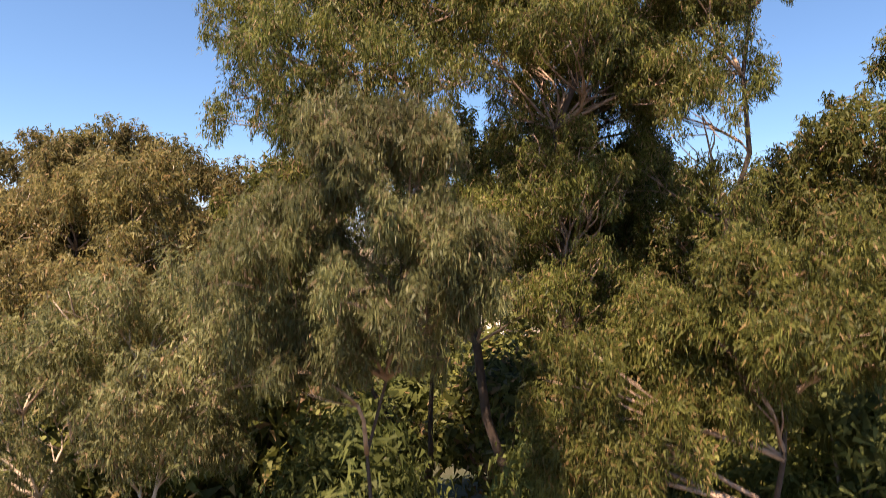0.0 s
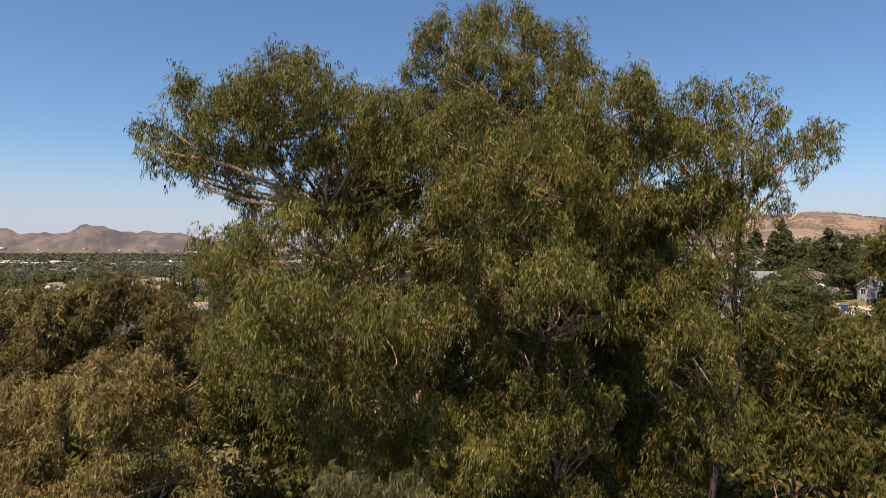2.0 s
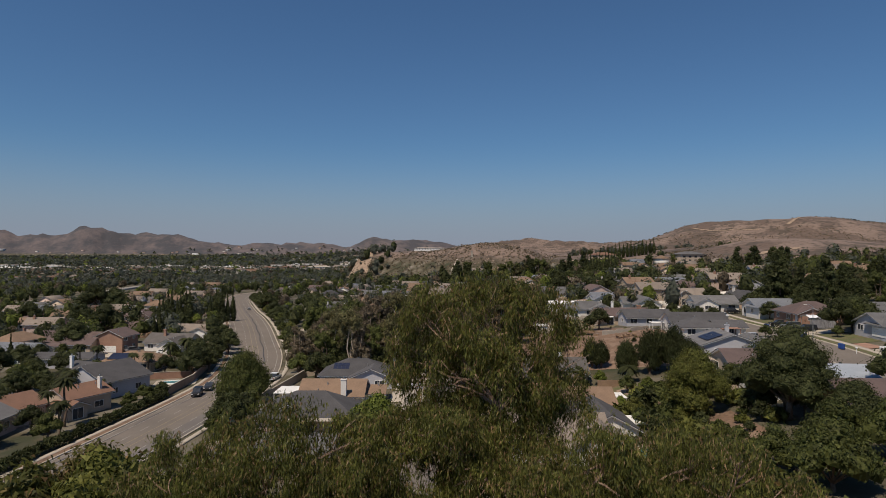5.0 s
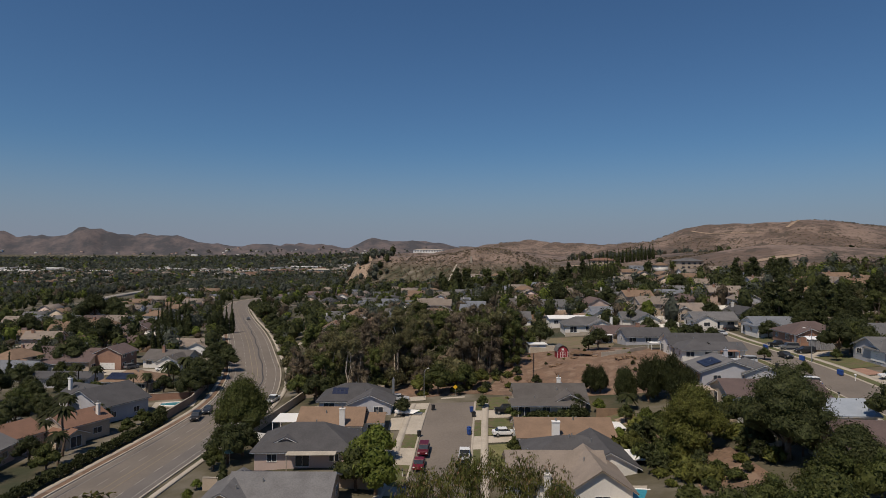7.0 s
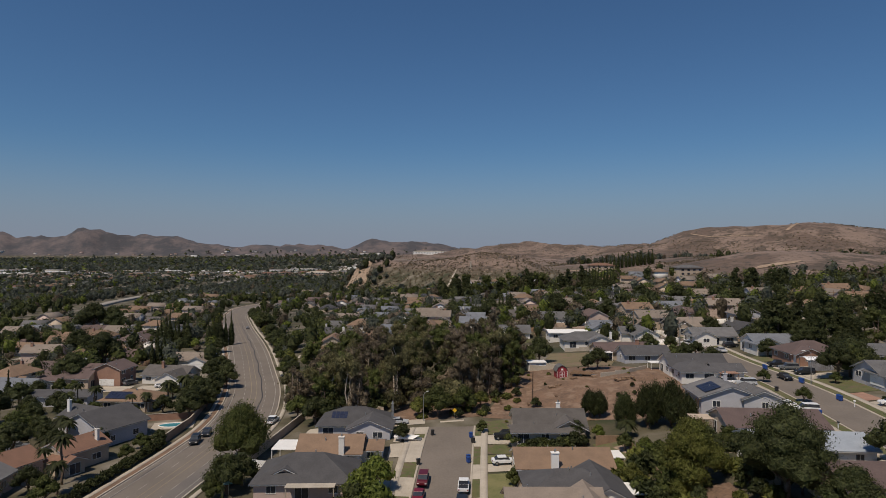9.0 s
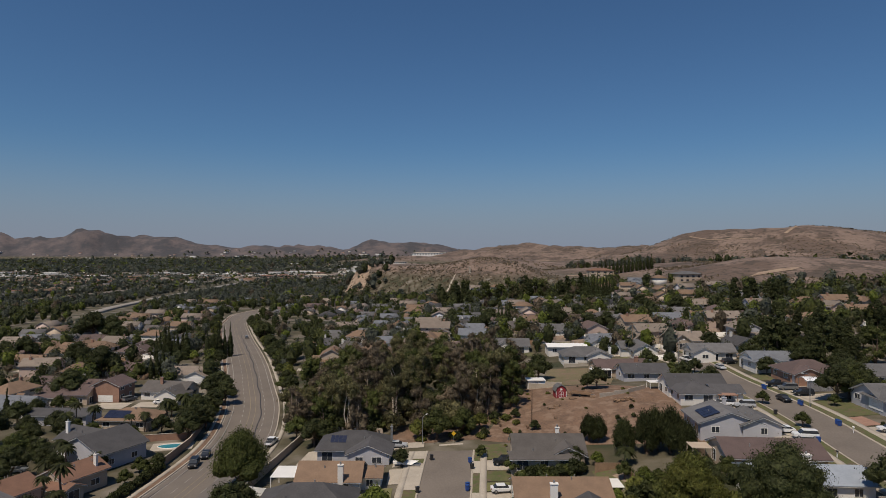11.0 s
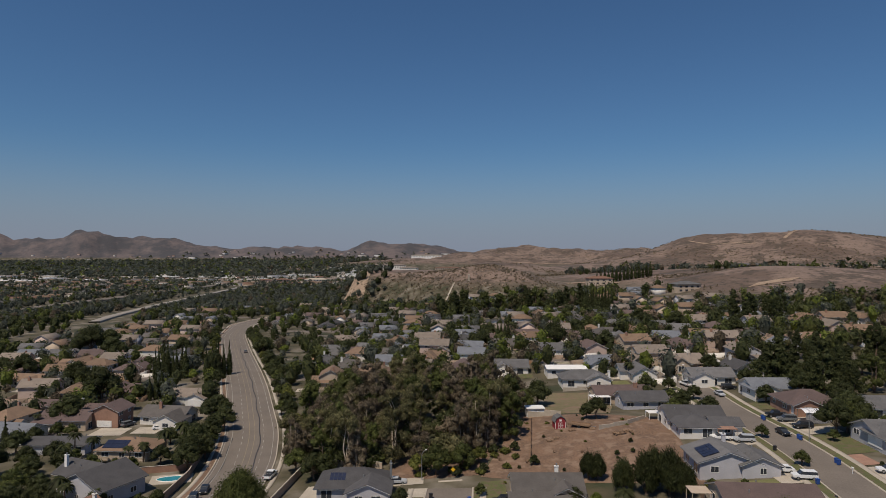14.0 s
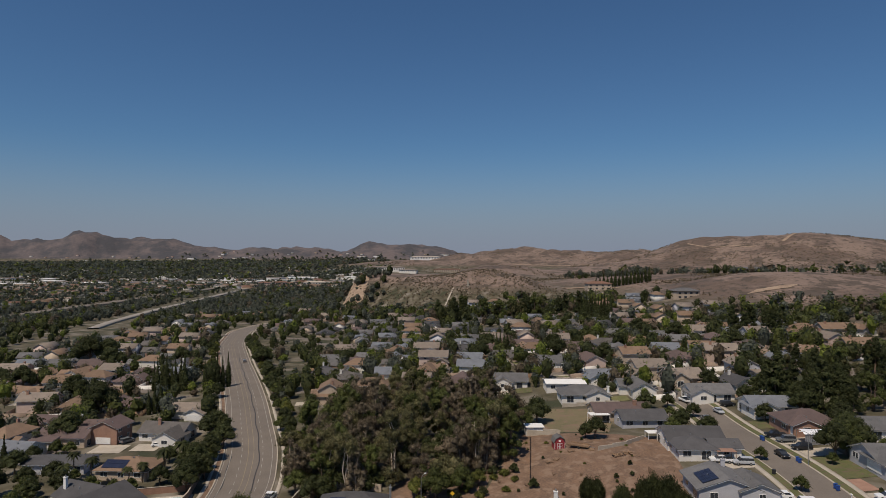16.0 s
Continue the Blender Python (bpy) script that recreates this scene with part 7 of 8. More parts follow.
def car(x, y, turn, kind, colour, rgb, state="parked by the kerb"):
    """kind: sedan, suv or pickup; the front looks along its own +x."""
    h = thing("car", pose(x, y, hz(x, y) + 0.12, 0, 0, turn), "%s %s %s" % (colour, kind, state), "car", "cars on the streets")
    L, W, T = {"sedan": (4.5, 1.75, 1.4), "suv": (4.6, 1.82, 1.7), "pickup": (5.2, 1.85, 1.72)}[kind]
    side = {"sedan": [(-0.5, 0.35), (-0.5, 0.92), (-0.44, 0.98), (0.12, 0.98), (0.46, 0.82), (0.5, 0.7), (0.5, 0.35)],
            "suv": [(-0.5, 0.4), (-0.5, 1.05), (0.18, 1.08), (0.46, 1.0), (0.5, 0.85), (0.5, 0.4)],
            "pickup": [(-0.5, 0.5), (-0.5, 1.1), (0.2, 1.12), (0.47, 1.05), (0.5, 0.9), (0.5, 0.5)]}[kind]
    bm = bmesh.new()
    prism(bm, [(u * L, z) for u, z in side], "y", -W / 2, W / 2)
    bmesh.ops.bevel(bm, geom=bm.edges[:], offset=0.07, segments=2, affect="EDGES")
    part("body", bm, paint(colour, rgb), h, smooth=False)
    cab = {"sedan": ((-0.4, 0.95), (-0.26, T), (0.08, T), (0.24, 0.95)), "suv": ((-0.48, 1.03), (-0.44, T), (0.12, T), (0.27, 1.03)), "pickup": ((-0.14, 1.08), (-0.12, T), (0.14, T), (0.27, 1.08))}[kind]
    bm = bmesh.new()
    prism(bm, [(u * L, z - 0.03) for u, z in cab], "y", -W / 2 + 0.12, W / 2 - 0.12)
    part("glasshouse", bm, GLASS, h, "dark tinted glass")
    bm = bmesh.new()
    box(bm, cab[1][0] * L - 0.06, -W / 2 + 0.1, T - 0.05, cab[2][0] * L + 0.06, W / 2 - 0.1, T + 0.03, 0.03)
    part("roof", bm, paint(colour, rgb), h)
    if kind == "pickup":
        part("bed", boxed(-L / 2 + 0.1, -W / 2 + 0.12, 1.09, -0.16 * L, W / 2 - 0.12, 1.13), BLACK, h, "open black load bed")
    for sx in (-0.31, 0.32):
        for sy in (-1, 1):
            bm = bmesh.new()
            bmesh.ops.create_cone(bm, cap_ends=True, segments=14, radius1=0.34, radius2=0.34, depth=0.22, matrix=pose(sx * L, sy * (W / 2 - 0.1), 0.34, 90))
            wl_ = part("wheel", bm, TYRE, h, "black tyre")
            bm = bmesh.new()
            bmesh.ops.create_cone(bm, cap_ends=True, segments=10, radius1=0.2, radius2=0.2, depth=0.25, matrix=pose(sx * L, sy * (W / 2 - 0.1), 0.34, 90))
            part("rim", bm, STEEL, wl_)
    for sy in (-1, 1):
        part("headlight", boxed(L / 2 - 0.06, sy * W * 0.36 - 0.16, 0.66, L / 2 + 0.02, sy * W * 0.36 + 0.16, 0.8), WHITE, h)
        part("tail_light", boxed(-L / 2 - 0.02, sy * W * 0.4 - 0.12, 0.72, -L / 2 + 0.05, sy * W * 0.4 + 0.12, 0.9), RED, h)
    return h


WH, SI, BK, RD, BL, GR = (0.75, 0.75, 0.75), (0.45, 0.46, 0.48), (0.02, 0.021, 0.024), (0.16, 0.012, 0.02), (0.03, 0.045, 0.09), (0.16, 0.165, 0.17)
car(-3.9, 104.8, -94, "sedan", "dark red", RD)
car(-3.3, 110.6, -94, "suv", "maroon", (0.11, 0.012, 0.02))
car(3.7, 107.6, 86, "pickup", "white", WH)
car(3.2, 101.5, 86, "suv", "black", BK)
car(11.4, 117.0, 5, "sedan", "white", WH, "parked on the driveway")
car(12.8, 128.8, 180, "suv", "black", BK, "parked on the driveway")
car(-9.8, 141.6, 0, "sedan", "silver", SI, "parked beyond the garage")
car(69.6, 129.0, 170, "sedan", "white", WH, "parked on the driveway")
car(71.6, 124.6, 170, "suv", "white", WH, "parked on the driveway")
car(71.0, 148.2, 175, "suv", "silver", SI, "parked on the driveway")
car(66.6, 150.0, 175, "pickup", "white", WH, "parked on the driveway")
car(82.2, 152.0, -90, "sedan", "black", BK)
car(88.6, 162.0, 175, "suv", "dark grey", GR, "parked on the driveway")
car(88.2, 166.4, 175, "pickup", "black", BK, "parked on the driveway")
car(89.0, 155.6, 175, "suv", "black", BK, "parked on the driveway")
car(88.2, 124.4, 170, "sedan", "white", WH, "parked on the driveway")
car(77.6, 184.5, 88, "pickup", "dark grey", GR)
car(80.2, 207.5, 100, "pickup", "white", WH)
car(75.5, 226.0, 130, "sedan", "dark grey", GR)
car(90.5, 199.0, 5, "suv", "black", BK, "parked on the driveway")
car(84.8, 192.5, -88, "sedan", "silver", SI)
car(-100.5, 204.6, 60, "suv", "grey", GR, "parked on the driveway")
car(-88.6, 200.5, 10, "sedan", "white", WH, "parked on the driveway")
car(-92.5, 138.0, 15, "sedan", "grey", GR, "parked behind the house")
car(-55.3, 142.0, -80, "suv", "black", BK, "on the asphalt avenue")
car(-55.0, 148.2, -80, "sedan", "black", BK, "on the asphalt avenue")
car(-109.5, 356.0, 110, "sedan", "dark grey", GR, "on the asphalt avenue")
car(-98.2, 290.0, -72, "suv", "black", BK, "on the asphalt avenue")
car(-41.6, 155.5, 84, "pickup", "white", WH)
car(-118.0, 187.6, 8, "pickup", "white", WH, "parked in the garden lane")
car(46.0, 232.0, 8, "sedan", "silver", SI)
car(54.0, 237.0, 8, "pickup", "blue-grey", BL)
STOCK = [c for c in scene.objects if c.get("category") == "car"]
for i, (px, py, turn, gx, gy, k) in enumerate(LOTS):
    if py < 330 and k > 0.45 and i % 2 == 0 and px > -150:
        c, s = math.cos(radians(turn)), math.sin(radians(turn))
        u, v = gx + (1.2 if k > 0.7 else -1.2), gy - 3.2
        x, y = px + c * u - s * v, py + s * u + c * v
        src = STOCK[int(k * 1000) % len(STOCK)]
        cp = copy_thing(src, pose(x, y, hz(x, y) + 0.16, 0, 0, turn + (90 if k > 0.6 else -90)))
        cp["label"] = " ".join(src["label"].split(" parked")[0].split(" on the")[0].split()) + " parked on the driveway"

# a boat on its trailer in the front yard
bt = thing("boat", pose(-7.4, 130.3, hz(-7.4, 130.3) + 0.1, 0, 0, -8), "white motor boat on a trailer in the driveway", "boat")
bm = bmesh.new()
prism(bm, [(-2.4, 0.9), (-2.2, 0.45), (1.5, 0.45), (2.8, 1.05)], "y", -0.95, 0.95)
for v in bm.verts:
    if v.co.x > 2:
        v.co.y *= 0.15
part("hull", bm, WHITE, bt)
part("windscreen", boxed(0.2, -0.7, 1.0, 0.35, 0.7, 1.45), GLASS, bt)
part("trailer", boxed(-2.0, -0.8, 0.25, 3.2, 0.8, 0.42), STEEL, bt)
for sy in (-1, 1):
    bm = bmesh.new()
    bmesh.ops.create_cone(bm, cap_ends=True, segments=12, radius1=0.3, radius2=0.3, depth=0.2, matrix=pose(-0.5, sy * 0.95, 0.2, 90))
    part("wheel", bm, TYRE, bt)


# ---- street furniture ----
def bin_(x, y, turn, mat, label):
    b = thing("wheelie_bin", pose(x, y, hz(x, y) + 0.12, 0, 0, turn), label, "bin", "bins at the kerb")
    bm = bmesh.new()
    prism(bm, [(-0.24, 0.06), (0.24, 0.06), (0.32, 0.98), (-0.32, 0.98)], "y", -0.29, 0.29)
    part("body", bm, mat, b)
    part("lid", boxed(-0.36, -0.32, 0.98, 0.36, 0.32, 1.06, bevel=0.02), mat, b)
    for sy in (-1, 1):
        bm = bmesh.new()
        bmesh.ops.create_cone(bm, cap_ends=True, segments=10, radius1=0.12, radius2=0.12, depth=0.06, matrix=pose(-0.26, sy * 0.28, 0.12, 90))
        part("wheel", bm, TYRE, b)
    return b


for x, y, m, s in ((4.9, 118.0, BLUE, "blue"), (4.95, 119.0, BLUE, "blue"), (5.9, 130.0, BLUE, "blue"), (6.2, 127.0, BLACK, "black"), (-2.0, 132.4, BLACK, "black"), (-4.4, 118.0, BLACK, "dark"), (-5.6, 93.5, BLUE, "blue"), (-5.5, 95.6, BLACK, "dark"), (83.6, 147.0, BLUE, "blue"), (83.7, 148.1, BLUE, "blue"), (82.0, 130.4, BLUE, "blue"), (82.2, 131.5, BLUE, "blue"), (72.4, 121.6, BLUE, "blue"), (74.6, 141.4, BLACK, "black"), (69.6, 103.0, BLACK, "black"), (69.8, 104.2, BLUE, "blue"), (83.8, 164.0, BLUE, "blue"), (83.9, 165.2, BLUE, "blue")):
    bin_(x, y, (x * 31) % 40 + (180 if x > 0 else 0), m, s + " plastic wheelie bin standing at the kerb")


def street_lamp(x, y, turn, h=7.5):
    l = thing("street_lamp", pose(x, y, hz(x, y), 0, 0, turn), "grey metal street lamp with a short curved arm", "street lamp")
    bm = bmesh.new()
    tube(bm, [Vector((0, 0, -0.3)), Vector((0, 0, h * 0.5)), Vector((0, 0, h))], 0.1, 0.06, 8)
    part("pole", bm, STEEL, l)
    bm = bmesh.new()
    tube(bm, [Vector((0, 0, h - 0.1)), Vector((0.7, 0, h + 0.35)), Vector((1.6, 0, h + 0.45))], 0.05, 0.04, 6)
    part("arm", bm, STEEL, l)
    part("lamp_head", boxed(1.4, -0.16, h + 0.36, 2.1, 0.16, h + 0.5, bevel=0.04), WHITE, l)


street_lamp(-4.2, 142.3, 60, 6.0)
street_lamp(84.4, 145.0, 180)
street_lamp(76.4, 204, 0)
sg = thing("road_sign", pose(2.8, 142.0, hz(2.8, 142.0)), "yellow diamond warning sign on a post", "road sign")
part("post", boxed(-0.03, -0.03, -0.3, 0.03, 0.03, 2.4), STEEL, sg)
pl = part("sign_plate", boxed(-0.38, -0.06, -0.38, 0.38, -0.035, 0.38), YELLOW, sg)
pl.matrix_local = pose(0, 0, 2.1, 0, 45, 0)
for x, y, turn in ((81.6, 125.4, 0), (70.6, 113.0, 0), (-6.4, 101, 0)):
    mb = thing("mailbox", pose(x, y, hz(x, y) + 0.1, 0, 0, turn), "small mailbox on a white post at the kerb", "mailbox")
    part("post", boxed(-0.06, -0.06, -0.2, 0.06, 0.06, 1.0), WHITE, mb)
    bm = boxed(-0.14, -0.28, 1.0, 0.14, 0.28, 1.28, bevel=0.06)
    part("box", bm, WHITE if x > 80 else BLACK, mb)


def pole_line(x, y, h=10):
    p = thing("utility_pole", pose(x, y, hz(x, y)), "tall brown wooden utility pole", "utility pole")
    bm = bmesh.new()
    tube(bm, [Vector((0, 0, -0.5)), Vector((0, 0, h))], 0.16, 0.1, 8)
    part("pole", bm, WOOD, p)
    part("crossarm", boxed(-1.2, -0.06, h - 0.9, 1.2, 0.06, h - 0.75), WOOD, p)


for x, y in ((118, 200), (150, 243), (70, 232), (-33, 186)):
    pole_line(x, y)


# ---- walls and fences ----
def wall_run(points, h, mat, label, cap=None, thick=0.2, seg=4.0, name="block_wall"):
    w = thing(name, pose(points[0][0], points[0][1], 0), label, "garden wall" if name == "block_wall" else "fence")
    o = Vector((points[0][0], points[0][1]))
    for p, q in zip(points, points[1:]):
        a, b = Vector(p), Vector(q)
        n = max(1, int((b - a).length / seg))
        for i in range(n):
            u, v = a.lerp(b, i / n), a.lerp(b, (i + 1) / n)
            c = (u + v) / 2
            l = (v - u).length
            z = hz(c.x, c.y)
            m = pose(c.x - o.x, c.y - o.y, z, 0, 0, math.degrees(math.atan2(v.y - u.y, v.x - u.x)))
            k = part("panel", boxed(-l / 2, -thick / 2, -0.6, l / 2, thick / 2, h, bevel=0.01), mat, w)
            k.matrix_local = m
            if cap:
                k2 = part("coping", boxed(-l / 2, -thick / 2 - 0.05, h, l / 2, thick / 2 + 0.05, h + 0.08), cap, k)
    return w


wall_run([(-62.3, 138), (-62.6, 158), (-66.5, 180), (-70, 195)], 1.9, BLOCK, "long brown block wall along the avenue", CONCRETE)
wall_run([(-77, 160.5), (-64, 164)], 1.7, BRICK, "reddish brick wall behind the pool", CONCRETE)
wall_run([(-38.6, 112), (-37.6, 128), (-34.2, 156), (-26, 159), (-14, 152)], 1.8, STUCCO_TAN, "tan garden wall along the avenue", CONCRETE)
wall_run([(-36.5, 96.5), (-10.5, 95.5)], 1.8, STUCCO_TAN, "tan stucco wall between two gardens", CONCRETE)
wall_run([(-36.8, 121.5), (-30.5, 119.5)], 1.6, WHITE, "white vinyl fence beside a patio", name="fence", thick=0.08)
wall_run([(25, 181.5), (34, 179)], 1.5, CONCRETE, "pale block wall at the back of the lot")
wall_run([(40, 160), (48, 163), (54, 168)], 1.0, CONCRETE, "low pale retaining wall by the dirt lot")
wall_run([(21.3, 150), (25.6, 180)], 0.9, WOOD, "weathered wooden fence across the dirt lot", name="fence", thick=0.06)
wall_run([(48, 146), (50.5, 126), (47.5, 108)], 1.7, WOOD, "weathered wooden garden fence on the slope", name="fence", thick=0.07)
wall_run([(29.3, 121), (34.6, 121), (34.6, 100)], 1.5, WOOD, "brown wooden fence round a back lawn", name="fence", thick=0.07)
wall_run([(41, 212.5), (60, 211.5)], 1.2, CONCRETE, "pale fence on the grassy bank", name="fence", thick=0.07)
wall_run([(48, 106), (66, 104.8)], 1.7, STUCCO_TAN, "tan wall between two back yards", None)
wall_run([(50, 90.5), (66, 89.5)], 1.8, BLOCK, "brown block wall behind the metal-roofed house", CONCRETE)

# the garden path on the slope
strip("garden_path", [(31.5, 122), (35.6, 112), (37.2, 104)], -0.9, 0.9, SOIL_PALE, 0.1, label="pale sandy path down the garden slope", category="path", cross=3)

# ---- the canopy over a driveway ----
cn = thing("canopy", pose(94.6, 160.2, hz(94.6, 160.2), 0, 0, -3), "white tarpaulin canopy with grey curtains over a driveway", "canopy")
rng = random.Random(5)
bm = bmesh.new()
bmesh.ops.create_grid(bm, x_segments=16, y_segments=8, size=1)
for v in bm.verts:
    v.co = Vector((v.co.x * 3.4, v.co.y * 2.3, 3.3 - 0.55 * v.co.y ** 2 - 0.12 * math.sin(v.co.x * 9) ** 2 + rng.uniform(-0.06, 0.06)))
bmesh.ops.solidify(bm, geom=bm.faces[:], thickness=0.04)
part("cover", bm, TARP, cn, "wrinkled white tarpaulin", smooth=True)
for sx in (-1, 0, 1):
    for sy in (-1, 1):
        part("leg", boxed(sx * 3.1 - 0.04, sy * 2.1 - 0.04, -0.3, sx * 3.1 + 0.04, sy * 2.1 + 0.04, 2.75), STEEL, cn)
bm = bmesh.new()
bmesh.ops.create_grid(bm, x_segments=40, y_segments=1, size=1)
for v in bm.verts:
    v.co = Vector((v.co.x * 3.1, -2.1 + 0.06 * math.sin(v.co.x * 42), 1.4 + v.co.y * 1.3))
bmesh.ops.solidify(bm, geom=bm.faces[:], thickness=0.03)
part("curtain", bm, STUCCO_GREY, cn, "pleated grey curtain")

# ---- the lot with the little barn ----
bn = thing("barn_shed", pose(31, 166, hz(31, 166), 0, 0, 4) @ Matrix.Scale(0.82, 4), "small red barn-style shed with white trim", "shed")
bm = bmesh.new()
prism(bm, [(-1.7, -0.3), (1.7, -0.3), (1.7, 2.0), (1.15, 3.1), (0, 3.7), (-1.15, 3.1), (-1.7, 2.0)], "y", -1.9, 1.9)
part("wall", bm, RED, bn)
bm = bmesh.new()
prism(bm, [(-1.95, 1.85), (-1.3, 3.2), (0, 3.88), (1.3, 3.2), (1.95, 1.85), (1.95, 2.0), (1.32, 3.34), (0, 4.02), (-1.32, 3.34), (-1.95, 2.0)], "y", -2.1, 2.1)
part("roof", bm, ROOF_GREY, bn)
for sx in (-1, 1):
    dr = part("door", boxed(sx * 0.42 - 0.36, -1.97, 0.05, sx * 0.42 + 0.36, -1.9, 1.9), RED, bn)
    bm = bmesh.new()
    for a in ((-0.36, 0.05, 0.36, 0.15), (-0.36, 1.8, 0.36, 1.9), (-0.36, 0.9, 0.36, 1.0), (-0.36, 0.05, -0.27, 1.9), (0.27, 0.05, 0.36, 1.9)):
        box(bm, sx * 0.42 + a[0], -2.0, a[1], sx * 0.42 + a[2], -1.96, a[3])
    part("door_trim", bm, WHITE, dr, "white trim boards")
    bm = boxed(sx * 1.62 - 0.07, -1.96, 0, sx * 1.62 + 0.07, -1.89, 2.0)
    part("corner_trim", bm, WHITE, bn, "white trim board")
part("hay_door", boxed(-0.35, -1.95, 2.3, 0.35, -1.89, 2.9), WHITE, bn)
sd = thing("shed", pose(27.2, 183.5, hz(27.2, 183.5), 0, 0, 3), "small white shed with a flat pale roof", "shed")
part("wall", boxed(-2.4, -1.8, -0.3, 2.4, 1.8, 2.3), WHITE, sd)
part("roof", boxed(-2.7, -2.1, 2.3, 2.7, 2.1, 2.5), WHITE, sd)
part("door", boxed(-0.4, -1.84, 0, 0.4, -1.8, 2.0), STUCCO_GREY, sd)
rng = random.Random(3)
tl = thing("trailer", pose(36, 163.5, hz(36, 163.5) + 0.1, 0, 0, -28), "rusty flat utility trailer with timber sides", "trailer")
part("bed", boxed(-2.6, -1.0, 0.5, 2.6, 1.0, 0.62), WOOD, tl)
for sy in (-1, 1):
    part("side_board", boxed(-2.6, sy * 1.0 - 0.03, 0.62, 2.6, sy * 1.0 + 0.03, 1.0), WOOD, tl)
    bm = bmesh.new()
    bmesh.ops.create_cone(bm, cap_ends=True, segments=12, radius1=0.34, radius2=0.34, depth=0.2, matrix=pose(0, sy * 0.95, 0.3, 90))
    part("wheel", bm, TYRE, tl)
part("drawbar", boxed(2.6, -0.05, 0.5, 4.0, 0.05, 0.58), STEEL, tl)
for x, y, h in ((14, 150, 1.4), (17, 154, 1.0), (20, 147, 1.2), (12, 156, 0.9), (27, 150, 0.7), (33, 148, 0.8)):
    st = thing("dry_bush", pose(x, y, hz(x, y), 0, 0, x * 50), "dry grey-brown bush with bare twigs", "bush", "dry bushes in the lot")
    bm = bmesh.new()
    for k in range(26):
        a, u = rng.uniform(0, math.tau), rng.uniform(0.35, 1.0)
        tube(bm, bent((0, 0, -0.1), (math.cos(a) * h * u, math.sin(a) * h * u, h * rng.uniform(0.6, 1.3)), rng, 0.1, 3), 0.03, 0.008, 3)
    part("twigs", bm, WOOD, st)
lg = thing("log_pile", pose(45, 156, hz(45, 156), 0, 0, 10), "heap of cut orange-brown logs on the soil", "log pile")
for i in range(26):
    bm = bmesh.new()
    bmesh.ops.create_cone(bm, cap_ends=True, segments=8, radius1=0.2, radius2=0.18, depth=0.6, matrix=pose(rng.uniform(-2.6, 2.6), rng.uniform(-0.7, 0.7), 0.18 + 0.3 * (i % 3), 90, 0, rng.uniform(0, 180)))
    part("log", bm, WOOD, lg)
mound = bmesh.new()
bmesh.ops.create_grid(mound, x_segments=14, y_segments=12, size=1)
for v in mound.verts:
    q = v.co.x ** 2 + v.co.y ** 2
    v.co = Vector((v.co.x * 4.2, v.co.y * 2.8, (1.0 + 0.5 * math.sin(v.co.x * 5) * math.cos(v.co.y * 4)) * max(0, 1 - q) - 0.2 + rng.uniform(-0.1, 0.1)))
mm = tagged(part("soil_mound", mound, SOIL, None, smooth=True), "mound of loose ochre soil in the lot", "mound")
mm.matrix_basis = pose(50.5, 157.5, hz(50.5, 157.5))
for i, (x, y, t) in enumerate(((27.2, 157, 5), (29, 158, 60), (33.5, 161.5, 20), (38.5, 161, 80), (34.5, 166.5, 10), (47, 157.5, 30))):
    b = thing("pallet", pose(x, y, hz(x, y), 0, 0, t), "weathered wooden pallet stack on bare earth", "pallet", "pallets in the lot")
    for k in range(5):
        part("slat", boxed(-0.9, -0.6 + k * 0.27, 0.3, 0.9, -0.42 + k * 0.27, 0.34), WOOD, b)
    for k in (-0.8, 0, 0.8):
        part("bearer", boxed(k - 0.06, -0.6, 0, k + 0.06, 0.6, 0.3), WOOD, b)


# ---- pools ----
def pool(x, y, turn, w, d):
    p = thing("swimming_pool", pose(x, y, hz(x, y) + 0.1, 0, 0, turn), "blue swimming pool with a pale concrete deck", "swimming pool")
    part("deck", boxed(-w / 2 - 1.6, -d / 2 - 1.4, -0.5, w / 2 + 1.6, d / 2 + 1.4, 0.08), CONCRETE, p)
    bm = bmesh.new()
    bmesh.ops.create_circle(bm, cap_ends=True, segments=28, radius=1)
    for v in bm.verts:
        v.co = Vector((v.co.x * w / 2 * (1 + 0.18 * v.co.y), v.co.y * d / 2, 0.1))
    part("water", bm, WATER, p)
    bm = bmesh.new()
    ring = [Vector((math.cos(a) * w / 2 * 1.04 * (1 + 0.18 * math.sin(a)), math.sin(a) * d / 2 * 1.05, 0.1)) for a in (k * math.tau / 28 for k in range(29))]
    tube(bm, ring, 0.12, 0.12, 5)
    part("coping", bm, WHITE, p)


pool(-66.5, 157.0, 15, 6.5, 3.6)
pool(25.5, 83.0, 0, 6.0, 3.4)
um = thing("parasol", pose(-36.5, 108.5, hz(-36.5, 108.5)), "open pale turquoise garden parasol on a pole", "parasol")
part("pole", boxed(-0.03, -0.03, 0, 0.03, 0.03, 2.4), WHITE, um)
bm = bmesh.new()
bmesh.ops.create_cone(bm, cap_ends=True, segments=8, radius1=1.4, radius2=0.05, depth=0.6, matrix=pose(0, 0, 2.5))
part("canopy", bm, material("turquoise_canvas", (0.4, 0.66, 0.64), None, 1, 6, 0.8), um)

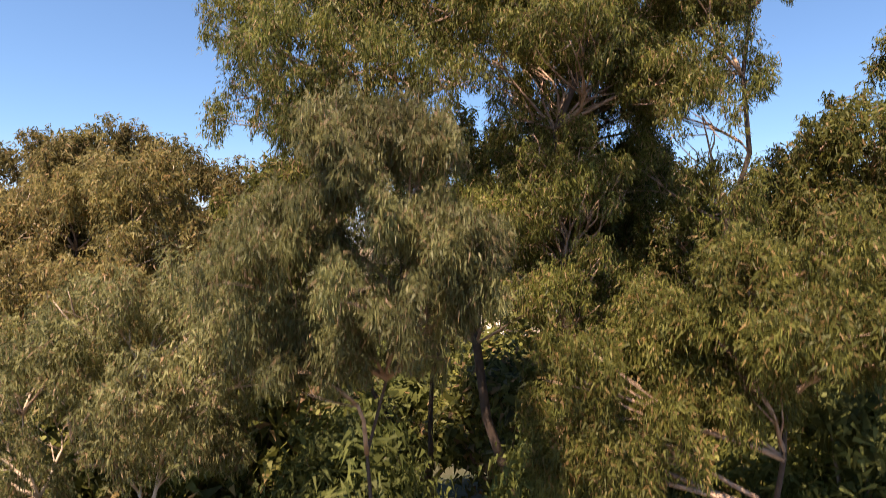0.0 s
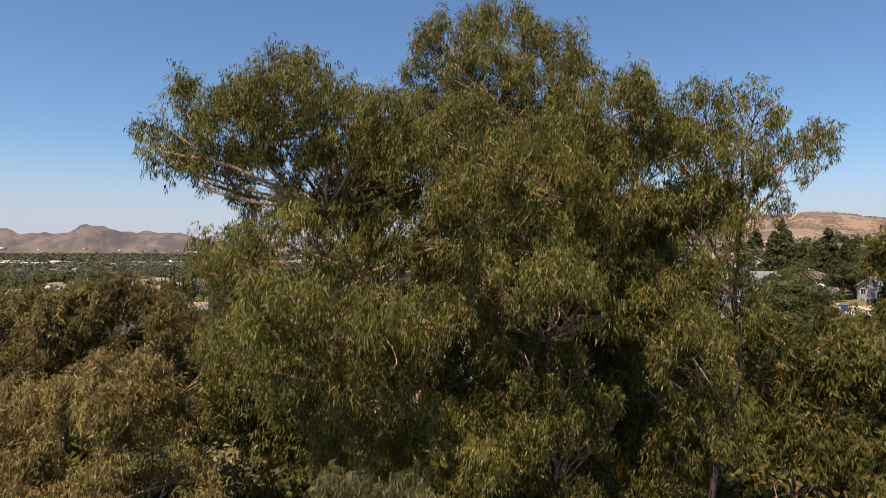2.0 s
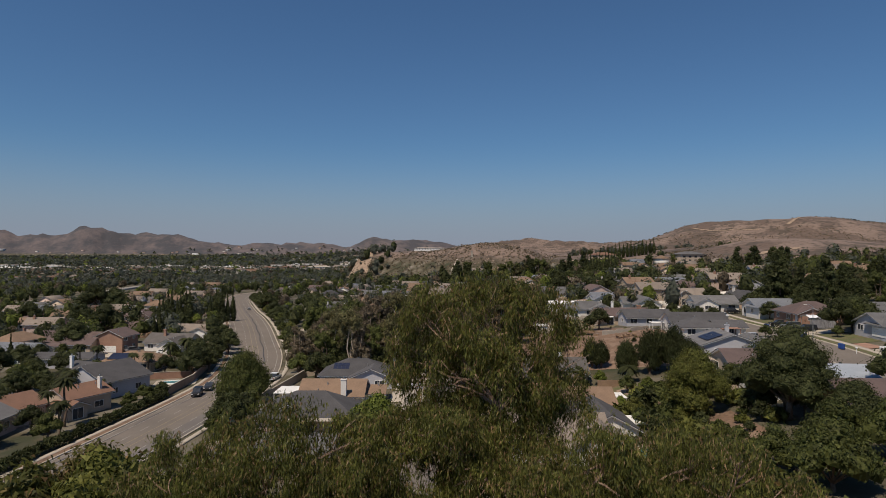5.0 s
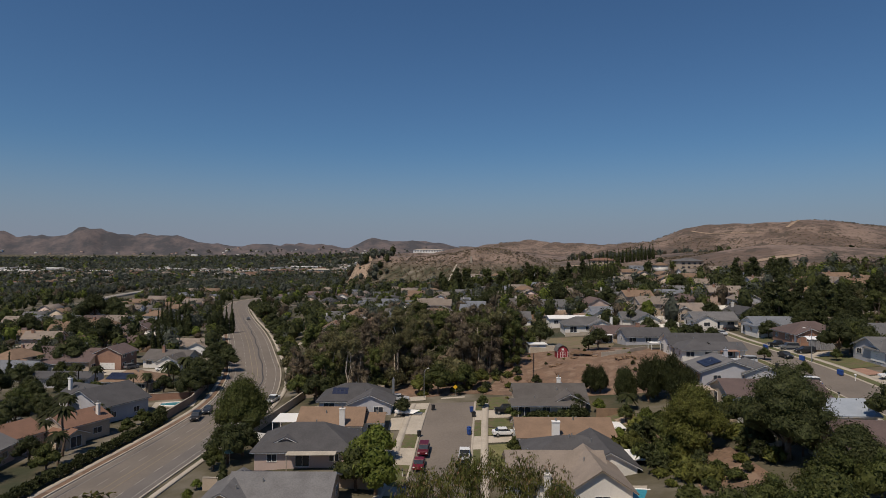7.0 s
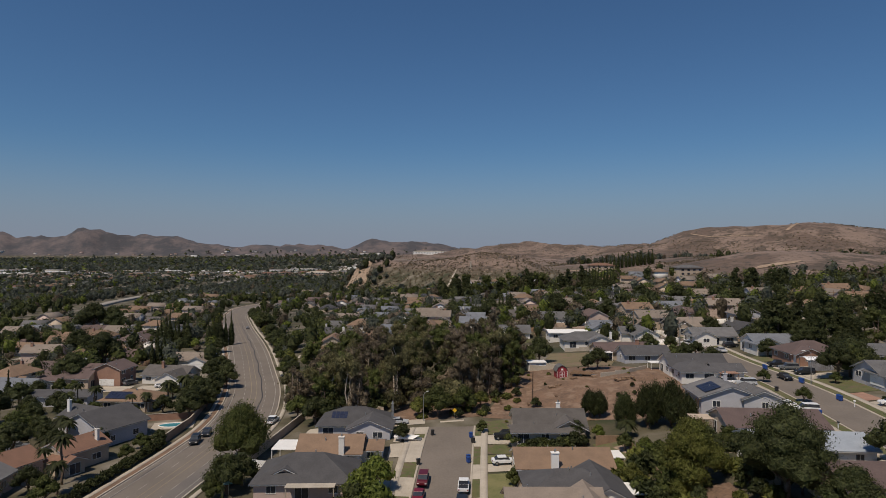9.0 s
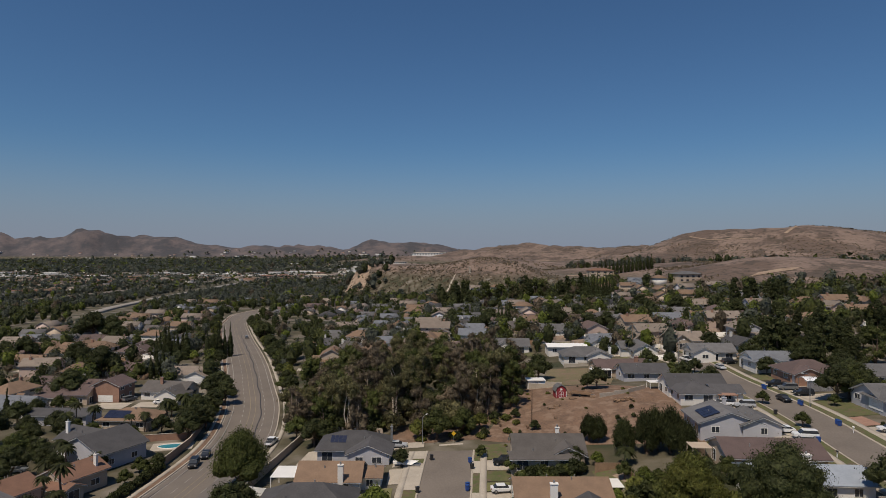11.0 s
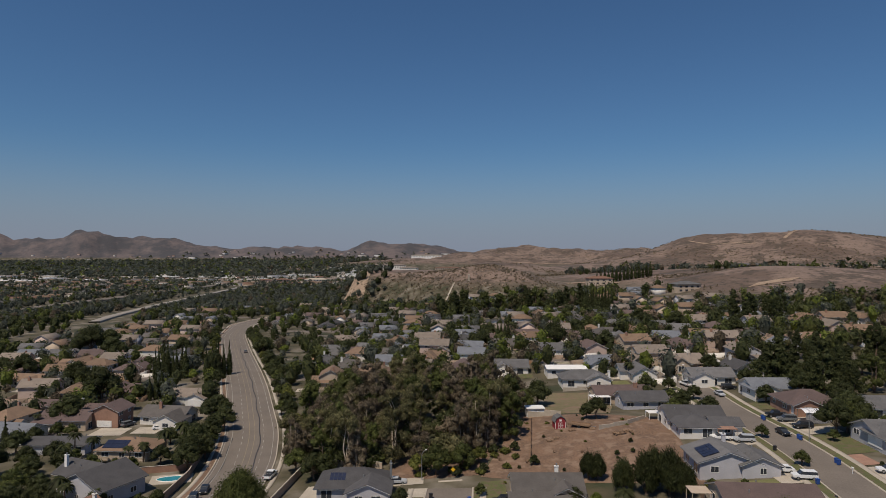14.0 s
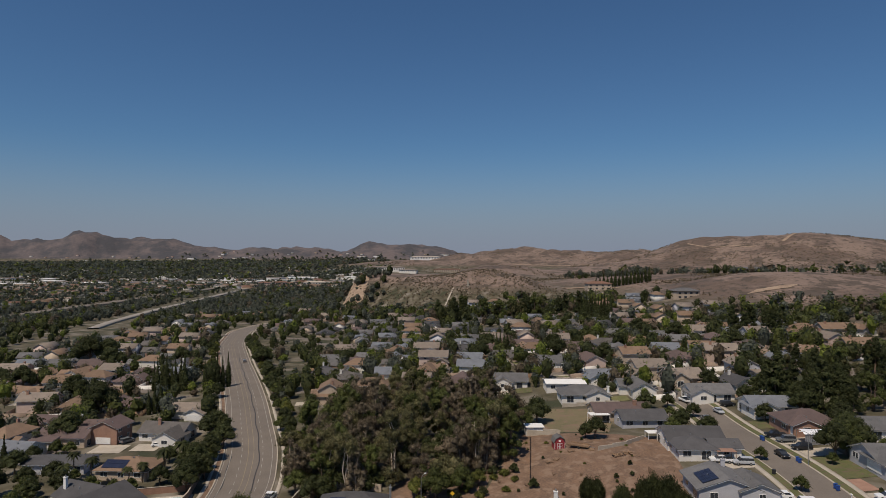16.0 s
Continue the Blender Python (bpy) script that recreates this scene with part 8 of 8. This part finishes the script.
# ---- pale buildings on the terrace and roofs below the hill ----
def block(x, y, turn, w, d, h, mat, label, roof=ROOF_TAN, floors=2):
    z = min(hz(x + sx * w / 2, y + sy * d / 2) for sx in (-1, 1) for sy in (-1, 1))
    top = max(hz(x, y) - z, 0) + h
    b = thing("building", pose(x, y, z, 0, 0, turn), label, "building", "buildings below the hills")
    part("wall", boxed(-w / 2, -d / 2, -3, w / 2, d / 2, top), mat, b)
    bm = bmesh.new()
    hip_slab(bm, w, d, min(2.2, d * 0.16), 0.8, 0.3, top)
    part("roof", bm, roof, b)
    n = max(3, int(w / 5))
    for f in range(floors):
        for i in range(n):
            k = (i + 0.5) / n * w - w / 2
            part("window", boxed(k - 1.1, -d / 2 - 0.06, top - 2.6 - f * 3, k + 1.1, -d / 2 + 0.02, top - 1.1 - f * 3), GLASS, b)


block(-128, 1470, 4, 92, 24, 11, STUCCO_WHITE, "long pale tan building on the hill terrace")
block(-72, 1440, -6, 40, 20, 7, STUCCO_WHITE, "low pale building on the hill terrace", ROOF_TAN, 1)
block(-46, 2040, 0, 100, 26, 10, WHITE, "long white building behind the brown spur", CONCRETE)
block(20, 1730, 0, 70, 24, 7, STUCCO_TAN, "tan building with red roof behind the spur", ROOF_ORANGE)
block(-232, 1180, 8, 42, 18, 8, STUCCO_WHITE, "white two-storey building among dark trees", CONCRETE)
block(455, 940, -3, 46, 14, 5, STUCCO_TAN, "long pale house at the foot of the hill", ROOF_GREY, 1)
block(195, 505, 12, 20, 12, 5, STUCCO_TAN, "tan two-storey house below the knoll", ROOF_GREY)
block(160, 640, 0, 24, 14, 6, STUCCO_TAN, "tan house with a rust-coloured roof below the hill", ROOF_ORANGE)
for i, x in enumerate((-330, -300, -265)):
    block(x, 1190 + i * 14, 10, 24, 16, 7, STUCCO_PINK, "pinkish apartment block with a rust roof", ROOF_ORANGE)
patch("bare_scar", [(232, 478), (266, 480), (278, 489), (243, 486)], SOIL_PALE, 0.35, "pale graded scar on the dry knoll", "slope", n=10)
patch("bare_scar", [(-112, 690), (-86, 676), (-84, 775), (-104, 785)], SOIL_PALE, 0.5, "pale graded bank at the end of the spur", "slope", n=16)
# dirt tracks over the hills, the drain down the spur and the pale marker on the knob
for line, w in (([(580, 1071), (592, 1077), (615, 1101), (632, 1120)], 3.0), ([(209, 1847), (288, 1778), (362, 1750), (491, 1735)], 2.5), ([(456, 1168), (467, 1108), (504, 1102), (541, 1077)], 1.6), ([(120, 668), (136, 657), (158, 654), (181, 630)], 3.0)):
    strip("dirt_track", line, -w, w, SOIL_PALE, 0.6, label="pale dirt track over the dry hillside", category="track", cross=3, step=8)
strip("drain", [(4, 602), (5.7, 609), (8.6, 621), (10.9, 630), (14.5, 641)], -0.9, 0.9, CONCRETE, 0.5, 0.4, label="pale concrete drain down the slope", category="drain", cross=3, step=3)
mk = thing("marker", pose(27.9, 633, hz(27.9, 633)), "tall pale stone marker on the bouldery knob", "marker")
part("base", boxed(-1.3, -1.3, -1.0, 1.3, 1.3, 0.5, bevel=0.1), CONCRETE, mk)
part("shaft", boxed(-0.8, -0.8, 0.5, 0.8, 0.8, 5.4, bevel=0.12), CONCRETE, mk)
part("cap", boxed(-1.0, -1.0, 5.4, 1.0, 1.0, 5.9, bevel=0.1), CONCRETE, mk)
